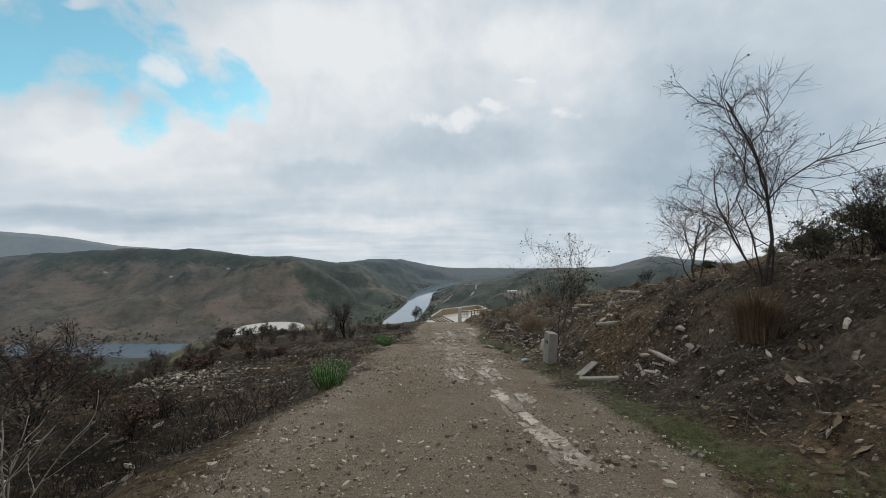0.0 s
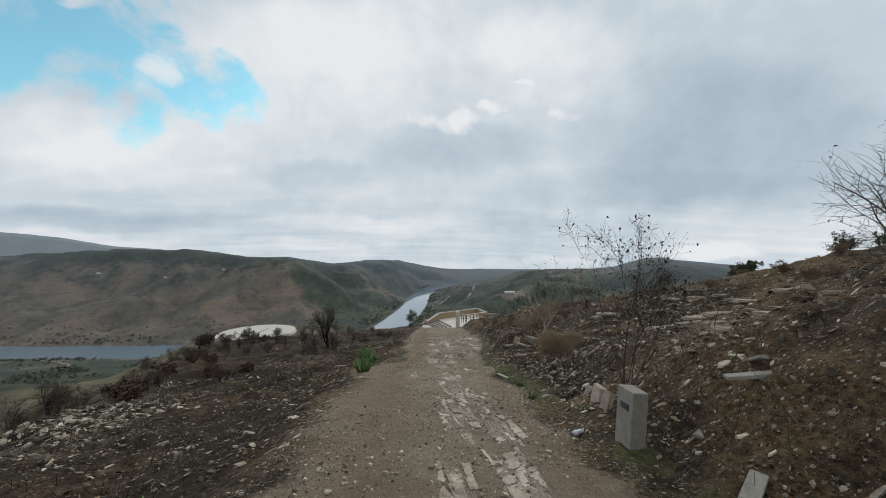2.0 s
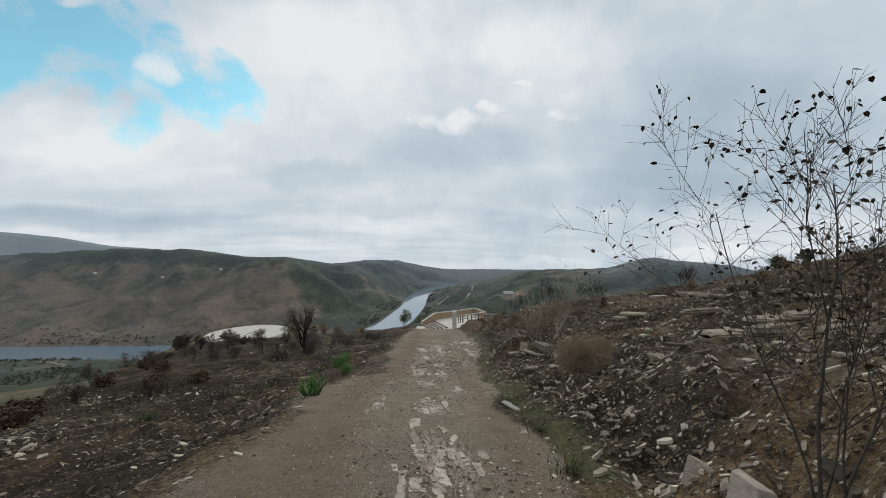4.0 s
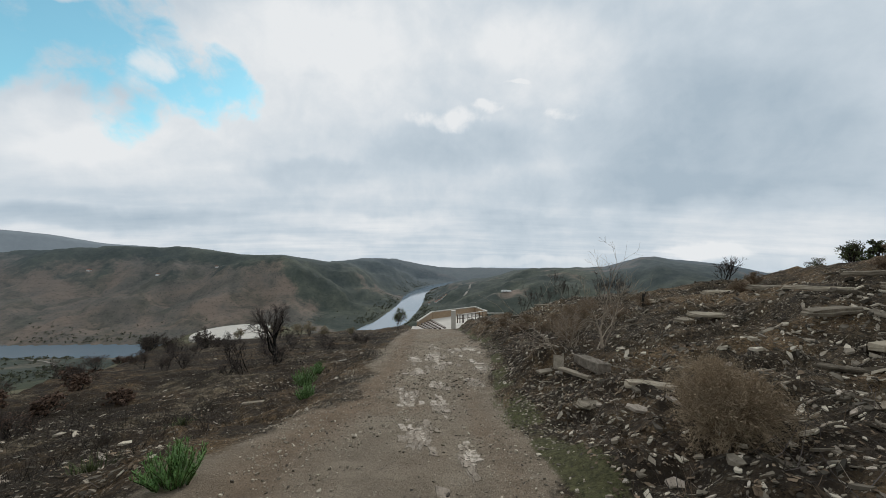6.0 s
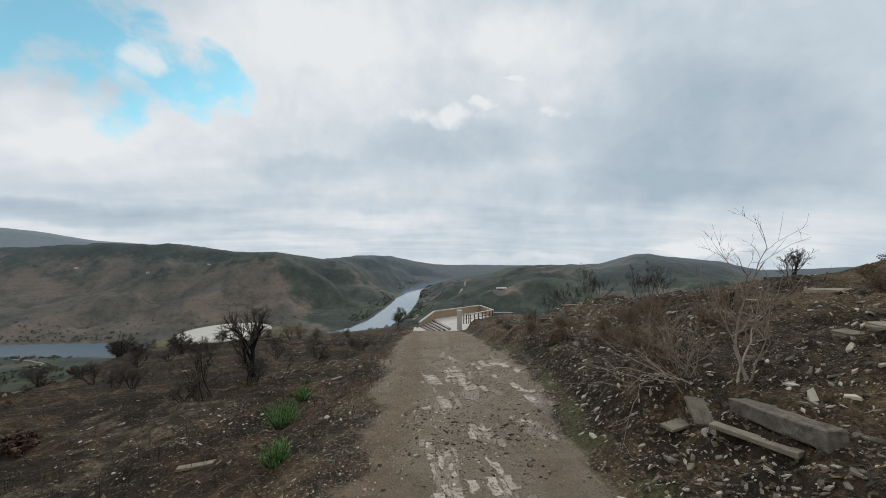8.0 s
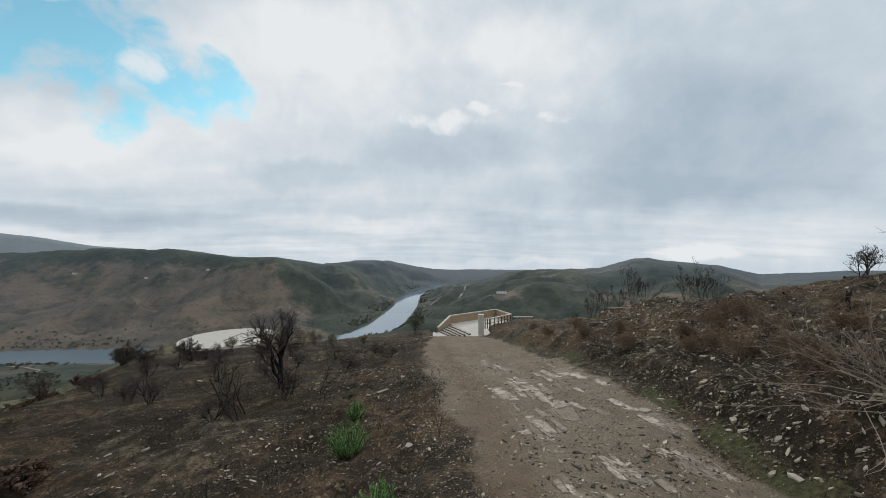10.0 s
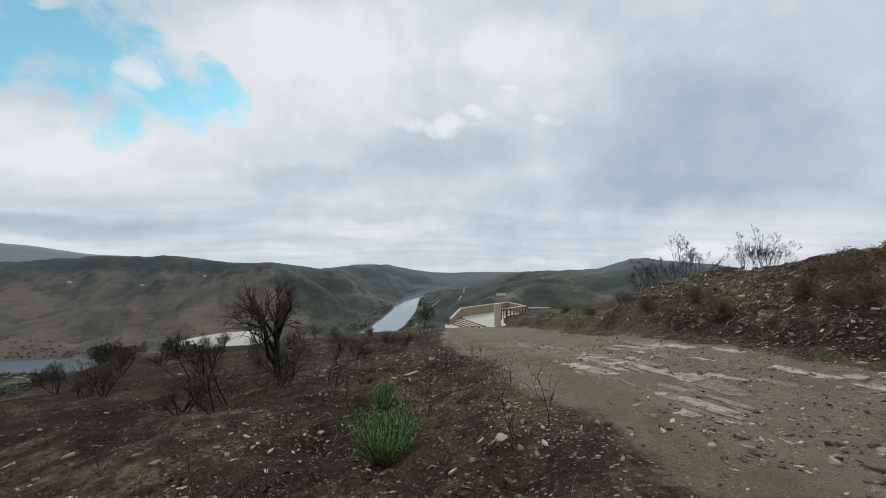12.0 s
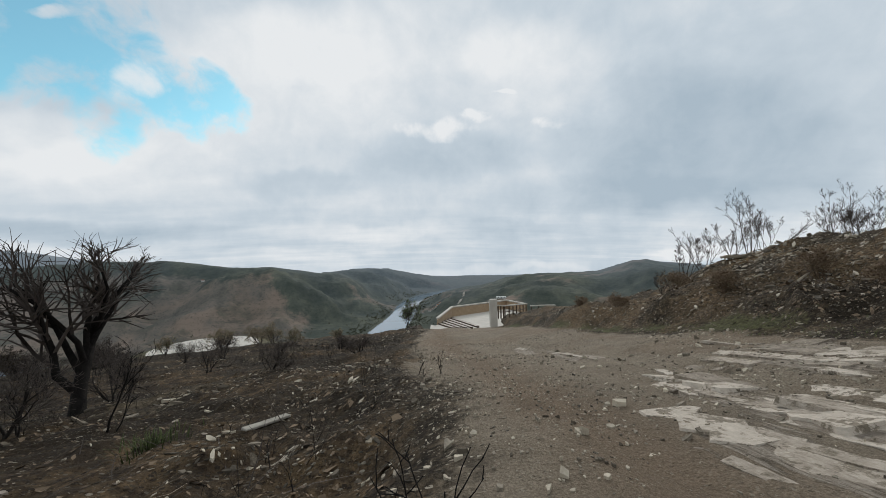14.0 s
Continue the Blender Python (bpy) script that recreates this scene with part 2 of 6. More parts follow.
dirt = w.mix(w.math("MULTIPLY", w.math("MULTIPLY", pebbles, 0.85), w.step(w.noise(1.1, 5, 0.65), 0.44, 0.58)), dirt, w.ramp(tone, (0.1, (0.074, 0.058, 0.042)), (0.55, (0.215, 0.176, 0.132)), (0.95, (0.640, 0.550, 0.430))))
grit, tone = scattered(1.0, w.stretched(120.0, 120.0, 120.0), 0.30, 0.42)
dirt = w.mix(w.math("MULTIPLY", grit, 0.45), dirt, w.ramp(tone, (0.1, (0.089, 0.070, 0.050)), (0.95, (0.441, 0.370, 0.273))))
wide_tone = w.noise(0.8, 4, 0.6, w.stretched(1.6, 0.5, 1.0))
dirt = w.mix(w.math("MULTIPLY", w.step(wide_tone, 0.46, 0.62), 0.28), dirt, w.ramp(n4, (0.35, (0.165, 0.118, 0.078)), (0.65, (0.335, 0.255, 0.180))))
streak = w.noise(1.0, 7, 0.68, w.stretched(9.0, 1.3, 4.0), 0.6)
crack = w.noise(1.0, 5, 0.75, w.stretched(40.0, 6.0, 12.0))
rockmask = w.step(w.math("ADD", w.attr("rock"), w.math("MULTIPLY", w.math("SUBTRACT", streak, 0.5), 1.9)), 0.50, 0.58)
rockmask = w.math("MULTIPLY", rockmask, w.step(w.attr("rock"), 0.05, 0.25))
stone = w.ramp(w.math("ADD", w.math("MULTIPLY", crack, 0.7), w.math("MULTIPLY", n3, 0.3)),
               (0.36, (0.126, 0.095, 0.066)), (0.46, (0.345, 0.280, 0.215)), (0.64, (0.565, 0.475, 0.385)))
dirt = w.mix(rockmask, dirt, stone)
moss = w.ramp(n3, (0.35, (0.056, 0.054, 0.026)), (0.65, (0.140, 0.132, 0.060)))
base = w.mix(w.step(w.math("ADD", w.attr("road"), w.math("ADD", w.math("MULTIPLY", w.math("SUBTRACT", n3, 0.5), 0.7), w.math("MULTIPLY", w.math("SUBTRACT", n2, 0.5), 0.6))), 0.22, 0.78), char, dirt)
base = w.mix(w.step(w.math("ADD", w.attr("green"), w.math("MULTIPLY", w.math("SUBTRACT", n3, 0.5), 0.8)), 0.42, 0.75), base, moss)
far = w.ramp(w.noise(0.06, 6), (0.38, (0.032, 0.028, 0.016)), (0.5, (0.074, 0.060, 0.035)), (0.62, (0.158, 0.122, 0.071)))
far = w.mix(w.step(w.noise(0.55, 5, 0.7), 0.48, 0.60), far, (0.027, 0.025, 0.015))
base = w.mix(w.attr("far"), base, far)
meadow = w.ramp(w.math("ADD", w.math("MULTIPLY", n1, 0.5), w.math("MULTIPLY", w.noise(0.12, 6, 0.65), 0.5)), (0.40, (0.089, 0.080, 0.044)), (0.52, (0.173, 0.158, 0.096)), (0.62, (0.236, 0.205, 0.137)))
base = w.mix(w.attr("meadow"), base, meadow)
w.colour(base)
relief = w.math("ADD", w.math("MULTIPLY", n3, 1.0), w.math("MULTIPLY", n4, 0.6))
relief = w.math("ADD", relief, w.math("MULTIPLY", w.math("ADD", bits, pebbles), 0.5))
relief = w.math("ADD", relief, w.math("MULTIPLY", rockmask, w.math("ADD", w.math("MULTIPLY", crack, 0.8), 0.25)))
w.bump(relief, 1.0, 0.05)
EARTH = w.mat

w = Net("far_hills", 1.0, 0.05)
a, b, c = w.noise(0.0035, 5, 0.55, dist=0.6), w.noise(0.011, 6, 0.6), w.noise(0.05, 5, 0.7)
speck = w.noise(0.16, 3, 0.75)
patch = w.math("ADD", w.math("MULTIPLY", a, 0.45), w.math("ADD", w.math("MULTIPLY", b, 0.40), w.math("MULTIPLY", c, 0.15)))
scrub = w.ramp(patch, (0.42, (0.050, 0.058, 0.047)), (0.5, (0.082, 0.089, 0.066)), (0.58, (0.132, 0.132, 0.092)))
bare = w.ramp(patch, (0.40, (0.120, 0.106, 0.086)), (0.48, (0.180, 0.148, 0.118)), (0.56, (0.260, 0.190, 0.142)))
# old terraces follow the slope's height
level = w.n.new("ShaderNodeSeparateXYZ")
w.l.new(w.pos, level.inputs[0])
rung = w.math("FRACT", w.math("ADD", w.math("MULTIPLY", level.outputs[2], 0.085), w.math("MULTIPLY", a, 4.0)))
terrace = w.math("MULTIPLY", w.step(rung, 0.80, 0.92), w.step(a, 0.44, 0.52))
bare = w.mix(w.math("MULTIPLY", terrace, 0.16), bare, (0.075, 0.068, 0.052))
hill = w.mix(w.step(w.math("ADD", w.attr("bare"), w.math("MULTIPLY", w.math("SUBTRACT", patch, 0.5), 2.2)), 0.34, 0.58), scrub, bare)
# single bushes and trees dotted over the slopes
hill = w.mix(w.math("MULTIPLY", w.step(speck, 0.54, 0.64), 0.45), hill, (0.030, 0.036, 0.024))
thicket = w.step(w.noise(0.014, 5, 0.62, w.pos, 0.3), 0.46, 0.64)
hill = w.mix(w.math("MAXIMUM", w.math("MULTIPLY", thicket, 0.55), w.math("MULTIPLY", w.attr("thick"), 0.6)), hill, w.ramp(c, (0.35, (0.034, 0.040, 0.029)), (0.65, (0.076, 0.083, 0.054))))
# aerial haze painted into the colour: far slopes blend to blue-grey
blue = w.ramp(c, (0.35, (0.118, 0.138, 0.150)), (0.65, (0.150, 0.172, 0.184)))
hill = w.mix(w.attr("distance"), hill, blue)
w.colour(hill)
w.bump(w.math("ADD", w.math("MULTIPLY", b, 1.2), w.math("ADD", w.math("MULTIPLY", c, 0.5), w.math("MULTIPLY", speck, 0.25))), 0.45, 7.0)
HILLS = w.mat
# haze is put into this base colour: pale blue-grey all over
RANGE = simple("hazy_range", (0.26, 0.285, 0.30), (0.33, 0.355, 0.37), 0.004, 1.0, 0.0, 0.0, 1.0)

w = Net("river_water", 0.05, 0.8)
w.colour((0.19, 0.25, 0.30))
w.bump(w.noise(0.09, 4, 0.6), 0.02, 1.0)
WATER = w.mat


# ---- the lie of the land ----
def lattice(ix, iy, seed):
    h = (ix.astype(np.int64) * 374761393 + iy.astype(np.int64) * 668265263 + seed * 1442695041) & 0xFFFFFFFF
    h = ((h ^ (h >> 13)) * 1274126177) & 0xFFFFFFFF
    return ((h ^ (h >> 16)) & 0xFFFF) / 65535.0


def value_noise(x, y, seed=0):
    ix, iy = np.floor(x), np.floor(y)
    fx, fy = x - ix, y - iy
    fx, fy = fx * fx * (3 - 2 * fx), fy * fy * (3 - 2 * fy)
    a, b = lattice(ix, iy, seed), lattice(ix + 1, iy, seed)
    c, d = lattice(ix, iy + 1, seed), lattice(ix + 1, iy + 1, seed)
    return (a * (1 - fx) + b * fx) * (1 - fy) + (c * (1 - fx) + d * fx) * fy - 0.5


def fbm(x, y, size, octaves=5, seed=0, gain=0.5):
    total, amp = 0.0, 1.0
    for i in range(octaves):
        total = total + amp * value_noise(x / size + 17.3 * i, y / size - 9.1 * i, seed + i)
        amp, size = amp * gain, size * 0.5
    return total


def ease(v, lo, hi):
    k = np.clip((v - lo) / (hi - lo), 0, 1)
    return k * k * (3 - 2 * k)


ROAD_Y = (-60, 0, 9, 14, 18.6, 22, 25.2, 34.1, 47.6, 60)
ROAD_Z = (9.0, 0.55, -1.05, -2.15, -3.36, -3.86, -4.22, -5.98, -7.86, -9.6)
LEFT_Y, LEFT_X = (0, 6, 9, 12, 15, 20, 25, 35, 48), (-1.25, -1.33, -1.5, -1.85, -2.4, -2.0, -1.8, -2.4, -2.5)
RIGHT_Y, RIGHT_X = (0, 15, 18, 20, 23, 26, 30, 35, 42, 48), (1.85, 1.75, 1.82, 1.98, 2.4, 2.8, 2.85, 2.62, 2.45, 2.3)


def road_z(y):
    return (np.interp(y - 1.5, ROAD_Y, ROAD_Z) + np.interp(y, ROAD_Y, ROAD_Z) + np.interp(y + 1.5, ROAD_Y, ROAD_Z)) / 3


def road_edges(y):
    return np.interp(y, LEFT_Y, LEFT_X), np.interp(y, RIGHT_Y, RIGHT_X)


RIVER = ((-3200, 780), (-1500, 700), (-900, 690), (-645, 700), (-360, 712), (-245, 768), (-170, 880), (-138, 1000), (-120, 1180), (-110, 1400),
         (-112, 1690), (-88, 1930), (-35, 2130), (120, 2460), (400, 2850), (1100, 3300))
RIVER_Z, RIVER_HALF = -200.0, 49.0


def river_distance(x, y):
    """Distance from the middle of the river, and whether a place lies on its far bank."""
    best, beyond = np.full(np.shape(x), 1e9), np.zeros(np.shape(x), bool)
    for (x0, y0), (x1, y1) in zip(RIVER, RIVER[1:]):
        ux, uy = x1 - x0, y1 - y0
        k = np.clip(((x - x0) * ux + (y - y0) * uy) / (ux * ux + uy * uy), 0, 1)
        d = np.hypot(x - x0 - k * ux, y - y0 - k * uy)
        near = d < best
        best = np.where(near, d, best)
        beyond = np.where(near, ux * (y - y0) - uy * (x - x0) > 0, beyond)
    return best, beyond


# skylines: tangent of the bearing, tangent of the height, distance of the ridge
FAR_SIDE = ((-3.0, 0.034, 1500), (-1.36, 0.0325, 1600), (-1.05, 0.0285, 1600), (-0.76, 0.0155, 1650), (-0.61, 0.000, 1750), (-0.49, -0.001, 1900),
            (-0.35, -0.020, 2100), (-0.23, -0.008, 3000), (-0.145, -0.011, 3100), (-0.007, -0.036, 3900), (0.12, -0.045, 4200), (0.6, -0.03, 4200), (3, 0, 4000))
NEAR_SIDE = ((-0.2, -0.06, 1500), (0.13, -0.052, 1500), (0.17, -0.044, 1480), (0.21, -0.027, 1450), (0.38, -0.030, 1500), (0.50, -0.028, 1900), (0.56, -0.012, 2400),
             (0.61, -0.001, 2600), (0.66, 0.001, 2600), (0.71, -0.006, 2600), (0.77, -0.009, 2600), (0.88, -0.014, 2600), (1.02, -0.033, 2500), (1.4, -0.02, 2500), (3, 0.0, 2500))


def skyline(table, x, y):
    bearing = np.where(y > 1, x / np.maximum(y, 1.0), np.sign(x) * 3.0)
    b, t, r = zip(*table)
    bearing = bearing - 0.018
    return np.interp(bearing, b, t), np.interp(bearing, b, r)


def far_height(x, y):
    d, beyond = river_distance(x, y)
    y2 = y - 13.0
    reach = np.hypot(x, y2)
    bank = d - RIVER_HALF - 5 * fbm(x, y, 160, 4, 5)
    rough = (30 * fbm(x, y, 240, 6, 11, 0.58) - 64 * np.abs(fbm(x + 400, y, 330, 5, 15, 0.5)) + 9) * np.clip(bank / 120, 0, 1)
    t, r = skyline(FAR_SIDE, x, y2)
    wall = RIVER_Z + 0.46 * np.maximum(bank, 0) + 1.8 * rough
    cap = r * t + 10 * fbm(x, y, 130, 5, 23) - 0.12 * np.maximum(reach - r, 0)
    soft = 14.0
    north = -soft * np.logaddexp(-wall / soft, -cap / soft)
    t, r = skyline(NEAR_SIDE, x, y2)
    wall = np.minimum(RIVER_Z + 0.32 * np.maximum(bank, 0), -163 + 0.155 * (y - 700) + 0.10 * x) + 1.2 * rough
    cap = r * t + 7 * fbm(x, y, 130, 5, 29) - 0.12 * np.maximum(reach - r, 0)
    other = -soft * np.logaddexp(-wall / soft, -cap / soft)
    other = np.where(y > 600, other, -400)
    ours = 5 - 0.31 * np.maximum((y - 10) * 0.9 - np.where(x < 0, 0.5, 0.33) * x, -40) + rough * ease(reach, 90, 300) * 0.8
    ours = np.minimum(ours, 60)
    south = np.maximum(np.maximum(ours, other), np.minimum(RIVER_Z + 0.25 * np.maximum(bank, 0), -188))
    h = np.maximum(np.where(beyond, north, south), RIVER_Z + 1 + 0.16 * np.minimum(bank, 160))
    return np.where(bank < 0, RIVER_Z - 4, h)


PAD = (-57.0, 106.0, -22.2)


ROCKY = ((1.0, 3.2, 0.12, 0.7), (0.92, 4.6, 0.17, 0.9), (0.92, 6.4, 0.24, 0.9), (0.98, 8.1, 0.24, 0.8), (0.32, 6.0, 0.24, 0.6), (0.40, 8.8, 0.36, 0.9), (0.42, 10.5, 0.32, 1.0), (0.84, 10.2, 0.18, 0.8), (0.4, 12.8, 0.35, 0.7),
         (-0.65, 12.9, 0.18, 0.5), (0.25, 15.8, 0.3, 0.9), (0.98, 14.8, 0.14, 0.7), (-0.2, 19.0, 0.3, 1.0), (0.6, 18.4, 0.24, 0.9), (-0.15, 22.3, 0.35, 0.8), (0.65, 23.2, 0.35, 0.8),
         (2.2, 22.0, 0.4, 0.6), (0.65, 20.5, 0.28, 0.5), (1.7, 20.5, 0.35, 0.45), (0.3, 25.2, 0.45, 0.7), (-0.45, 24.8, 0.3, 0.5), (1.7, 26.2, 0.6, 0.8), (2.3, 27.0, 0.4, 0.5), (0.3, 26.1, 0.4, 0.4), (0.1, 31.5, 0.2, 1.2), (0.4, 29.5, 0.25, 0.8))


def rockiness(x, y):
    """How much bare rock shows in the track."""
    total = np.zeros(np.shape(x))
    for cx, cy, rx, ry in ROCKY:
        total = np.maximum(total, np.exp(-((x - cx) / rx) ** 2 - ((y - cy) / ry) ** 2))
    return total


def height(x, y):
    """The ground's height near the walk, and its weights: road, green, red, far."""
    zr = road_z(y)
    xl, xr = road_edges(y)
    off_l, off_r = np.maximum(xl - x, 0), np.maximum(x - xr, 0)
    cross = 0.14 * ease(y, 18, 24) * np.clip(x, 0, 4.2) * (1 - ease(y, 38, 46))
    ruts = -0.05 * np.exp(-((x - xl - 0.75) / 0.28) ** 2) - 0.06 * np.exp(-((x - 0.75 - 0.08 * np.sin(y * 0.5)) / 0.25) ** 2)
    on_road = zr + ruts + 0.05 * fbm(x, y, 1.3, 5, 3) + 0.022 * fbm(x, y, 0.22, 3, 41)
    # the burnt slope on the left: a short drop, a shelf and then the fall to the valley
    shelf = 7.6 + 0.58 * np.maximum(y - 8, 0) + 3 * fbm(x, y, 9, 3, 8)
    drop = 0.72 - 0.014 * np.clip(y - 10, 0, 25)
    left = -drop * ease(off_l, 0.0, 2.6) - 0.075 * np.maximum(off_l - 2.2, 0)
    left = left - 0.42 * np.maximum(-x - shelf, 0)
    # the bank on the right and the stony slope above it
    rise = np.interp(y, (0, 5, 11, 14, 16.5, 18, 19.5, 21, 25, 29, 33, 40), (0.7, 1.0, 0.95, 0.55, 0.45, 0.70, 0.85, 0.65, 0.45, 0.45, 0.65, 0.45))
    top = np.interp(y, (0, 12, 16, 18.5, 20, 23), (2.6, 3.0, 3.4, 2.6, 1.8, 1.4))
    right = 0.06 * ease(off_r, 0, 0.5) + rise * ease(off_r, 0.4, top)
    right = right + 0.06 * np.clip(off_r - 3, 0, 6) * ease(y, 8, 12) * (1 - ease(y, 21, 25))
    right = right + (0.12 + 0.18 * ease(y, 26, 30) * (1 - 0.85 * ease(y, 34, 36.5))) * np.clip(off_r - 1.4, 0, 13 - 8 * ease(y, 22, 30))
    right = right + 0.22 * np.clip(off_r - 7.5, 0, 14) * (1 - ease(y, 15, 25))
    right = right + 0.11 * np.clip(off_r - 2.9, 0, 16) * ease(y, 12.3, 26.4) * (1 - ease(y, 25, 41))
    right = right + 0.5 * ease(off_r, 1.8, 4) * (1 - ease(y, 6, 11))
    right = right + 0.5 * ease(x, 12, 21) * ease(y, 21, 30) * (1 - ease(y, 40, 55))
    lumps = (0.34 + 0.16 * (x > 0)) * fbm(x, y, 2.6, 5, 7, 0.58) + (0.13 + 0.08 * (x > 0)) * fbm(x, y, 0.42, 3, 9, 0.6)
    beside = ease(off_l + off_r, 0.1, 1.2)
    z = on_road + cross + left + right + beside * lumps
    z = z - 1.3 * ease(y, 46.8, 49.0) * ease(x, -3.4, -2.0) * (1 - ease(x, 2.6, 5.0))
    reach = np.hypot(x, y - 13)
    end = ease(y, 50, 60)
    z = z - 0.16 * end * np.maximum(y - 52, 0) * (x < 400)
    blend = ease(reach, 45, 110)
    far = far_height(x, y)
    z = z * (1 - blend) + far * blend
    mound = np.hypot(x - PAD[0], y - PAD[1])
    z = np.where(mound < 40, np.maximum(z, PAD[2] - 0.4 - 0.42 * np.maximum(mound - 13.5, 0)), z)
    z = np.where(mound < 14, PAD[2] - 0.4, z)
    road = (1 - ease(xl - x + 1.0 * fbm(x, y, 2.4, 5, 33), -0.45, 0.50 + 0.7 * ease(y, 5, 9) * (1 - ease(y, 12, 18)) + 0.5 * ease(y, 22, 25))) * (1 - ease(x - xr + 0.55 * fbm(x, y, 1.3, 4, 39), -0.2, 0.4)) * (1 - ease(y, 47, 50))
    green = ease(off_r, 0.0, 0.35) * (1 - ease(off_r, 0.5, 1.1)) * np.clip(0.68 + 1.5 * fbm(x, y, 1.0, 3, 35), 0, 0.95) * (1 - 0.2 * ease(y, 16, 24)) + 0.45 * ease(fbm(x, y, 4.0, 4, 31), 0.16, 0.34) * ease(x, 2.5, 4) * (1 - ease(y, 8, 14))
    green = green + 0.45 * ease(off_l, 0.2, 0.5) * (1 - ease(off_l, 0.6, 1.2)) * (1 - ease(y, 3, 7))
    red = 0.95 * np.exp(-((x - xl - 0.65) / 0.5) ** 2) * ease(y, 2, 9) + 0.6 * np.exp(-((x - 1.45) / 0.28) ** 2) * (1 - ease(y, 18, 24)) + 0.5 * ease(fbm(x, y, 2.0, 4, 37), 0.10, 0.3)
    return z, road, np.clip(green, 0, 1), np.clip(red, 0, 1), ease(reach, 38, 70)


def grid_mesh(name, x, y, z, weights, mat):
    rows, cols = x.shape
    mesh = bpy.data.meshes.new(name)
    v = np.stack((x, y, z), -1).reshape(-1, 3)
    i = np.arange(rows * cols).reshape(rows, cols)
    f = np.stack((i[:-1, :-1], i[:-1, 1:], i[1:, 1:], i[1:, :-1]), -1).reshape(-1, 4)
    mesh.vertices.add(len(v))
    mesh.vertices.foreach_set("co", v.astype(np.float32).ravel())
    mesh.loops.add(f.size)
    mesh.loops.foreach_set("vertex_index", f.astype(np.int32).ravel())
    mesh.polygons.add(len(f))
    mesh.polygons.foreach_set("loop_start", np.arange(0, f.size, 4, dtype=np.int32))
    mesh.update(calc_edges=True)
    mesh.polygons.foreach_set("use_smooth", np.ones(len(f), dtype=bool))
    for key, value in weights.items():
        mesh.attributes.new(key, "FLOAT", "POINT").data.foreach_set("value", value.astype(np.float32).ravel())
    mesh.materials.append(mat)
    return new(name, mesh)


def spaced(lo, hi, step, far_lo, far_hi, growth):
    """Even steps between lo and hi, and growing ones beyond."""
    v = list(np.arange(lo, hi, step))
    a, s = v[-1], step
    while a < far_hi:
        s *= growth
        a += s
        v.append(a)
    a, s = lo, step
    while a > far_lo:
        s *= growth
        a -= s
        v.insert(0, a)
    return np.array(v)


gx, gy = np.meshgrid(spaced(-6.0, 6.0, 0.09, -150, 150, 1.05), spaced(0.5, 28.5, 0.09, -120, 170, 1.045))
gz, g_road, g_green, g_red, g_far = height(gx, gy)
g_left, g_right = np.interp(gy, LEFT_Y, LEFT_X) - gx, gx - np.interp(gy, RIGHT_Y, RIGHT_X)
ground = grid_mesh("ground", gx, gy, gz, {"road": g_road, "green": g_green, "red": g_red, "far": g_far, "ash": 0.83 * ease(g_left, 0.35, 1.2) * (1 - 0.2 * ease(gy, 24, 27) * (1 - ease(g_left, 2.0, 4.0))) + 0.9 * ease(g_right, 0.35, 0.8) * (1 - ease(g_right, 2.4, 4.2)) * np.maximum(ease(gy, 9, 12), 0.6 * (1 - ease(gy, 3.5, 6))) * (1 - ease(gy, 26, 30)), "rock": rockiness(gx, gy), "ochre": np.clip(ease(fbm(gx, gy, 2.6, 4, 57), 0.02, 0.30) * ease(g_right, 0.8, 2.0) * (1 - ease(gy, 10, 15)) * 0.9 + 0.65 * ease(fbm(gx, gy, 3.4, 4, 59), 0.04, 0.34) * ease(g_left, 3.2, 6.0), 0, 1), "meadow": 0.9 * (1 - ease(np.hypot(gx - PAD[0] - 6, (gy - PAD[1] + 8) * 0.8) + 16 * fbm(gx, gy, 30, 4, 55), 24, 54))}, EARTH)
tagged(ground, "charred stony hillside crossed by a rutted dirt track", "ground", kind="structure")

def ground_z(x, y):
    """The height of the ground's sheet at one place."""
    xs, ys = gx[0], gy[:, 0]
    i, j = int(np.searchsorted(xs, x)) - 1, int(np.searchsorted(ys, y)) - 1
    u, v = (x - xs[i]) / (xs[i + 1] - xs[i]), (y - ys[j]) / (ys[j + 1] - ys[j])
    return float((gz[j, i] * (1 - u) + gz[j, i + 1] * u) * (1 - v) + (gz[j + 1, i] * (1 - u) + gz[j + 1, i + 1] * u) * v)


turn = np.radians(np.concatenate((np.arange(-180, -66, 3.0), np.arange(-66, 66, 0.25), np.arange(66, 180.1, 3.0))))
reach = 105 * (4700 / 105) ** np.linspace(0, 1, 205)
ha, hr = np.meshgrid(turn, reach)
hx, hy = hr * np.sin(ha), 13 + hr * np.cos(ha)
hz = far_height(hx, hy) - 1.5 * (1 - ease(hr, 105, 150))
north = river_distance(hx, hy)[1]
spur = ease(hx / np.maximum(hy, 1) + 0.0015 * hz + 0.30 * fbm(hx, hy, 260, 5, 63), -0.80, -0.46)
bare = np.clip(0.15 + 0.75 * (1 - spur) * (1 - ease(hz, -45, 25)) + 0.20 * ease(-hz, 60, 150) - 0.24 * spur + 0.9 * fbm(hx, hy, 260, 4, 51), 0, 1) * north + np.clip(0.22 + 0.8 * fbm(hx, hy, 180, 4, 53), 0, 0.6) * (~north) * ease(hr, 500, 900)
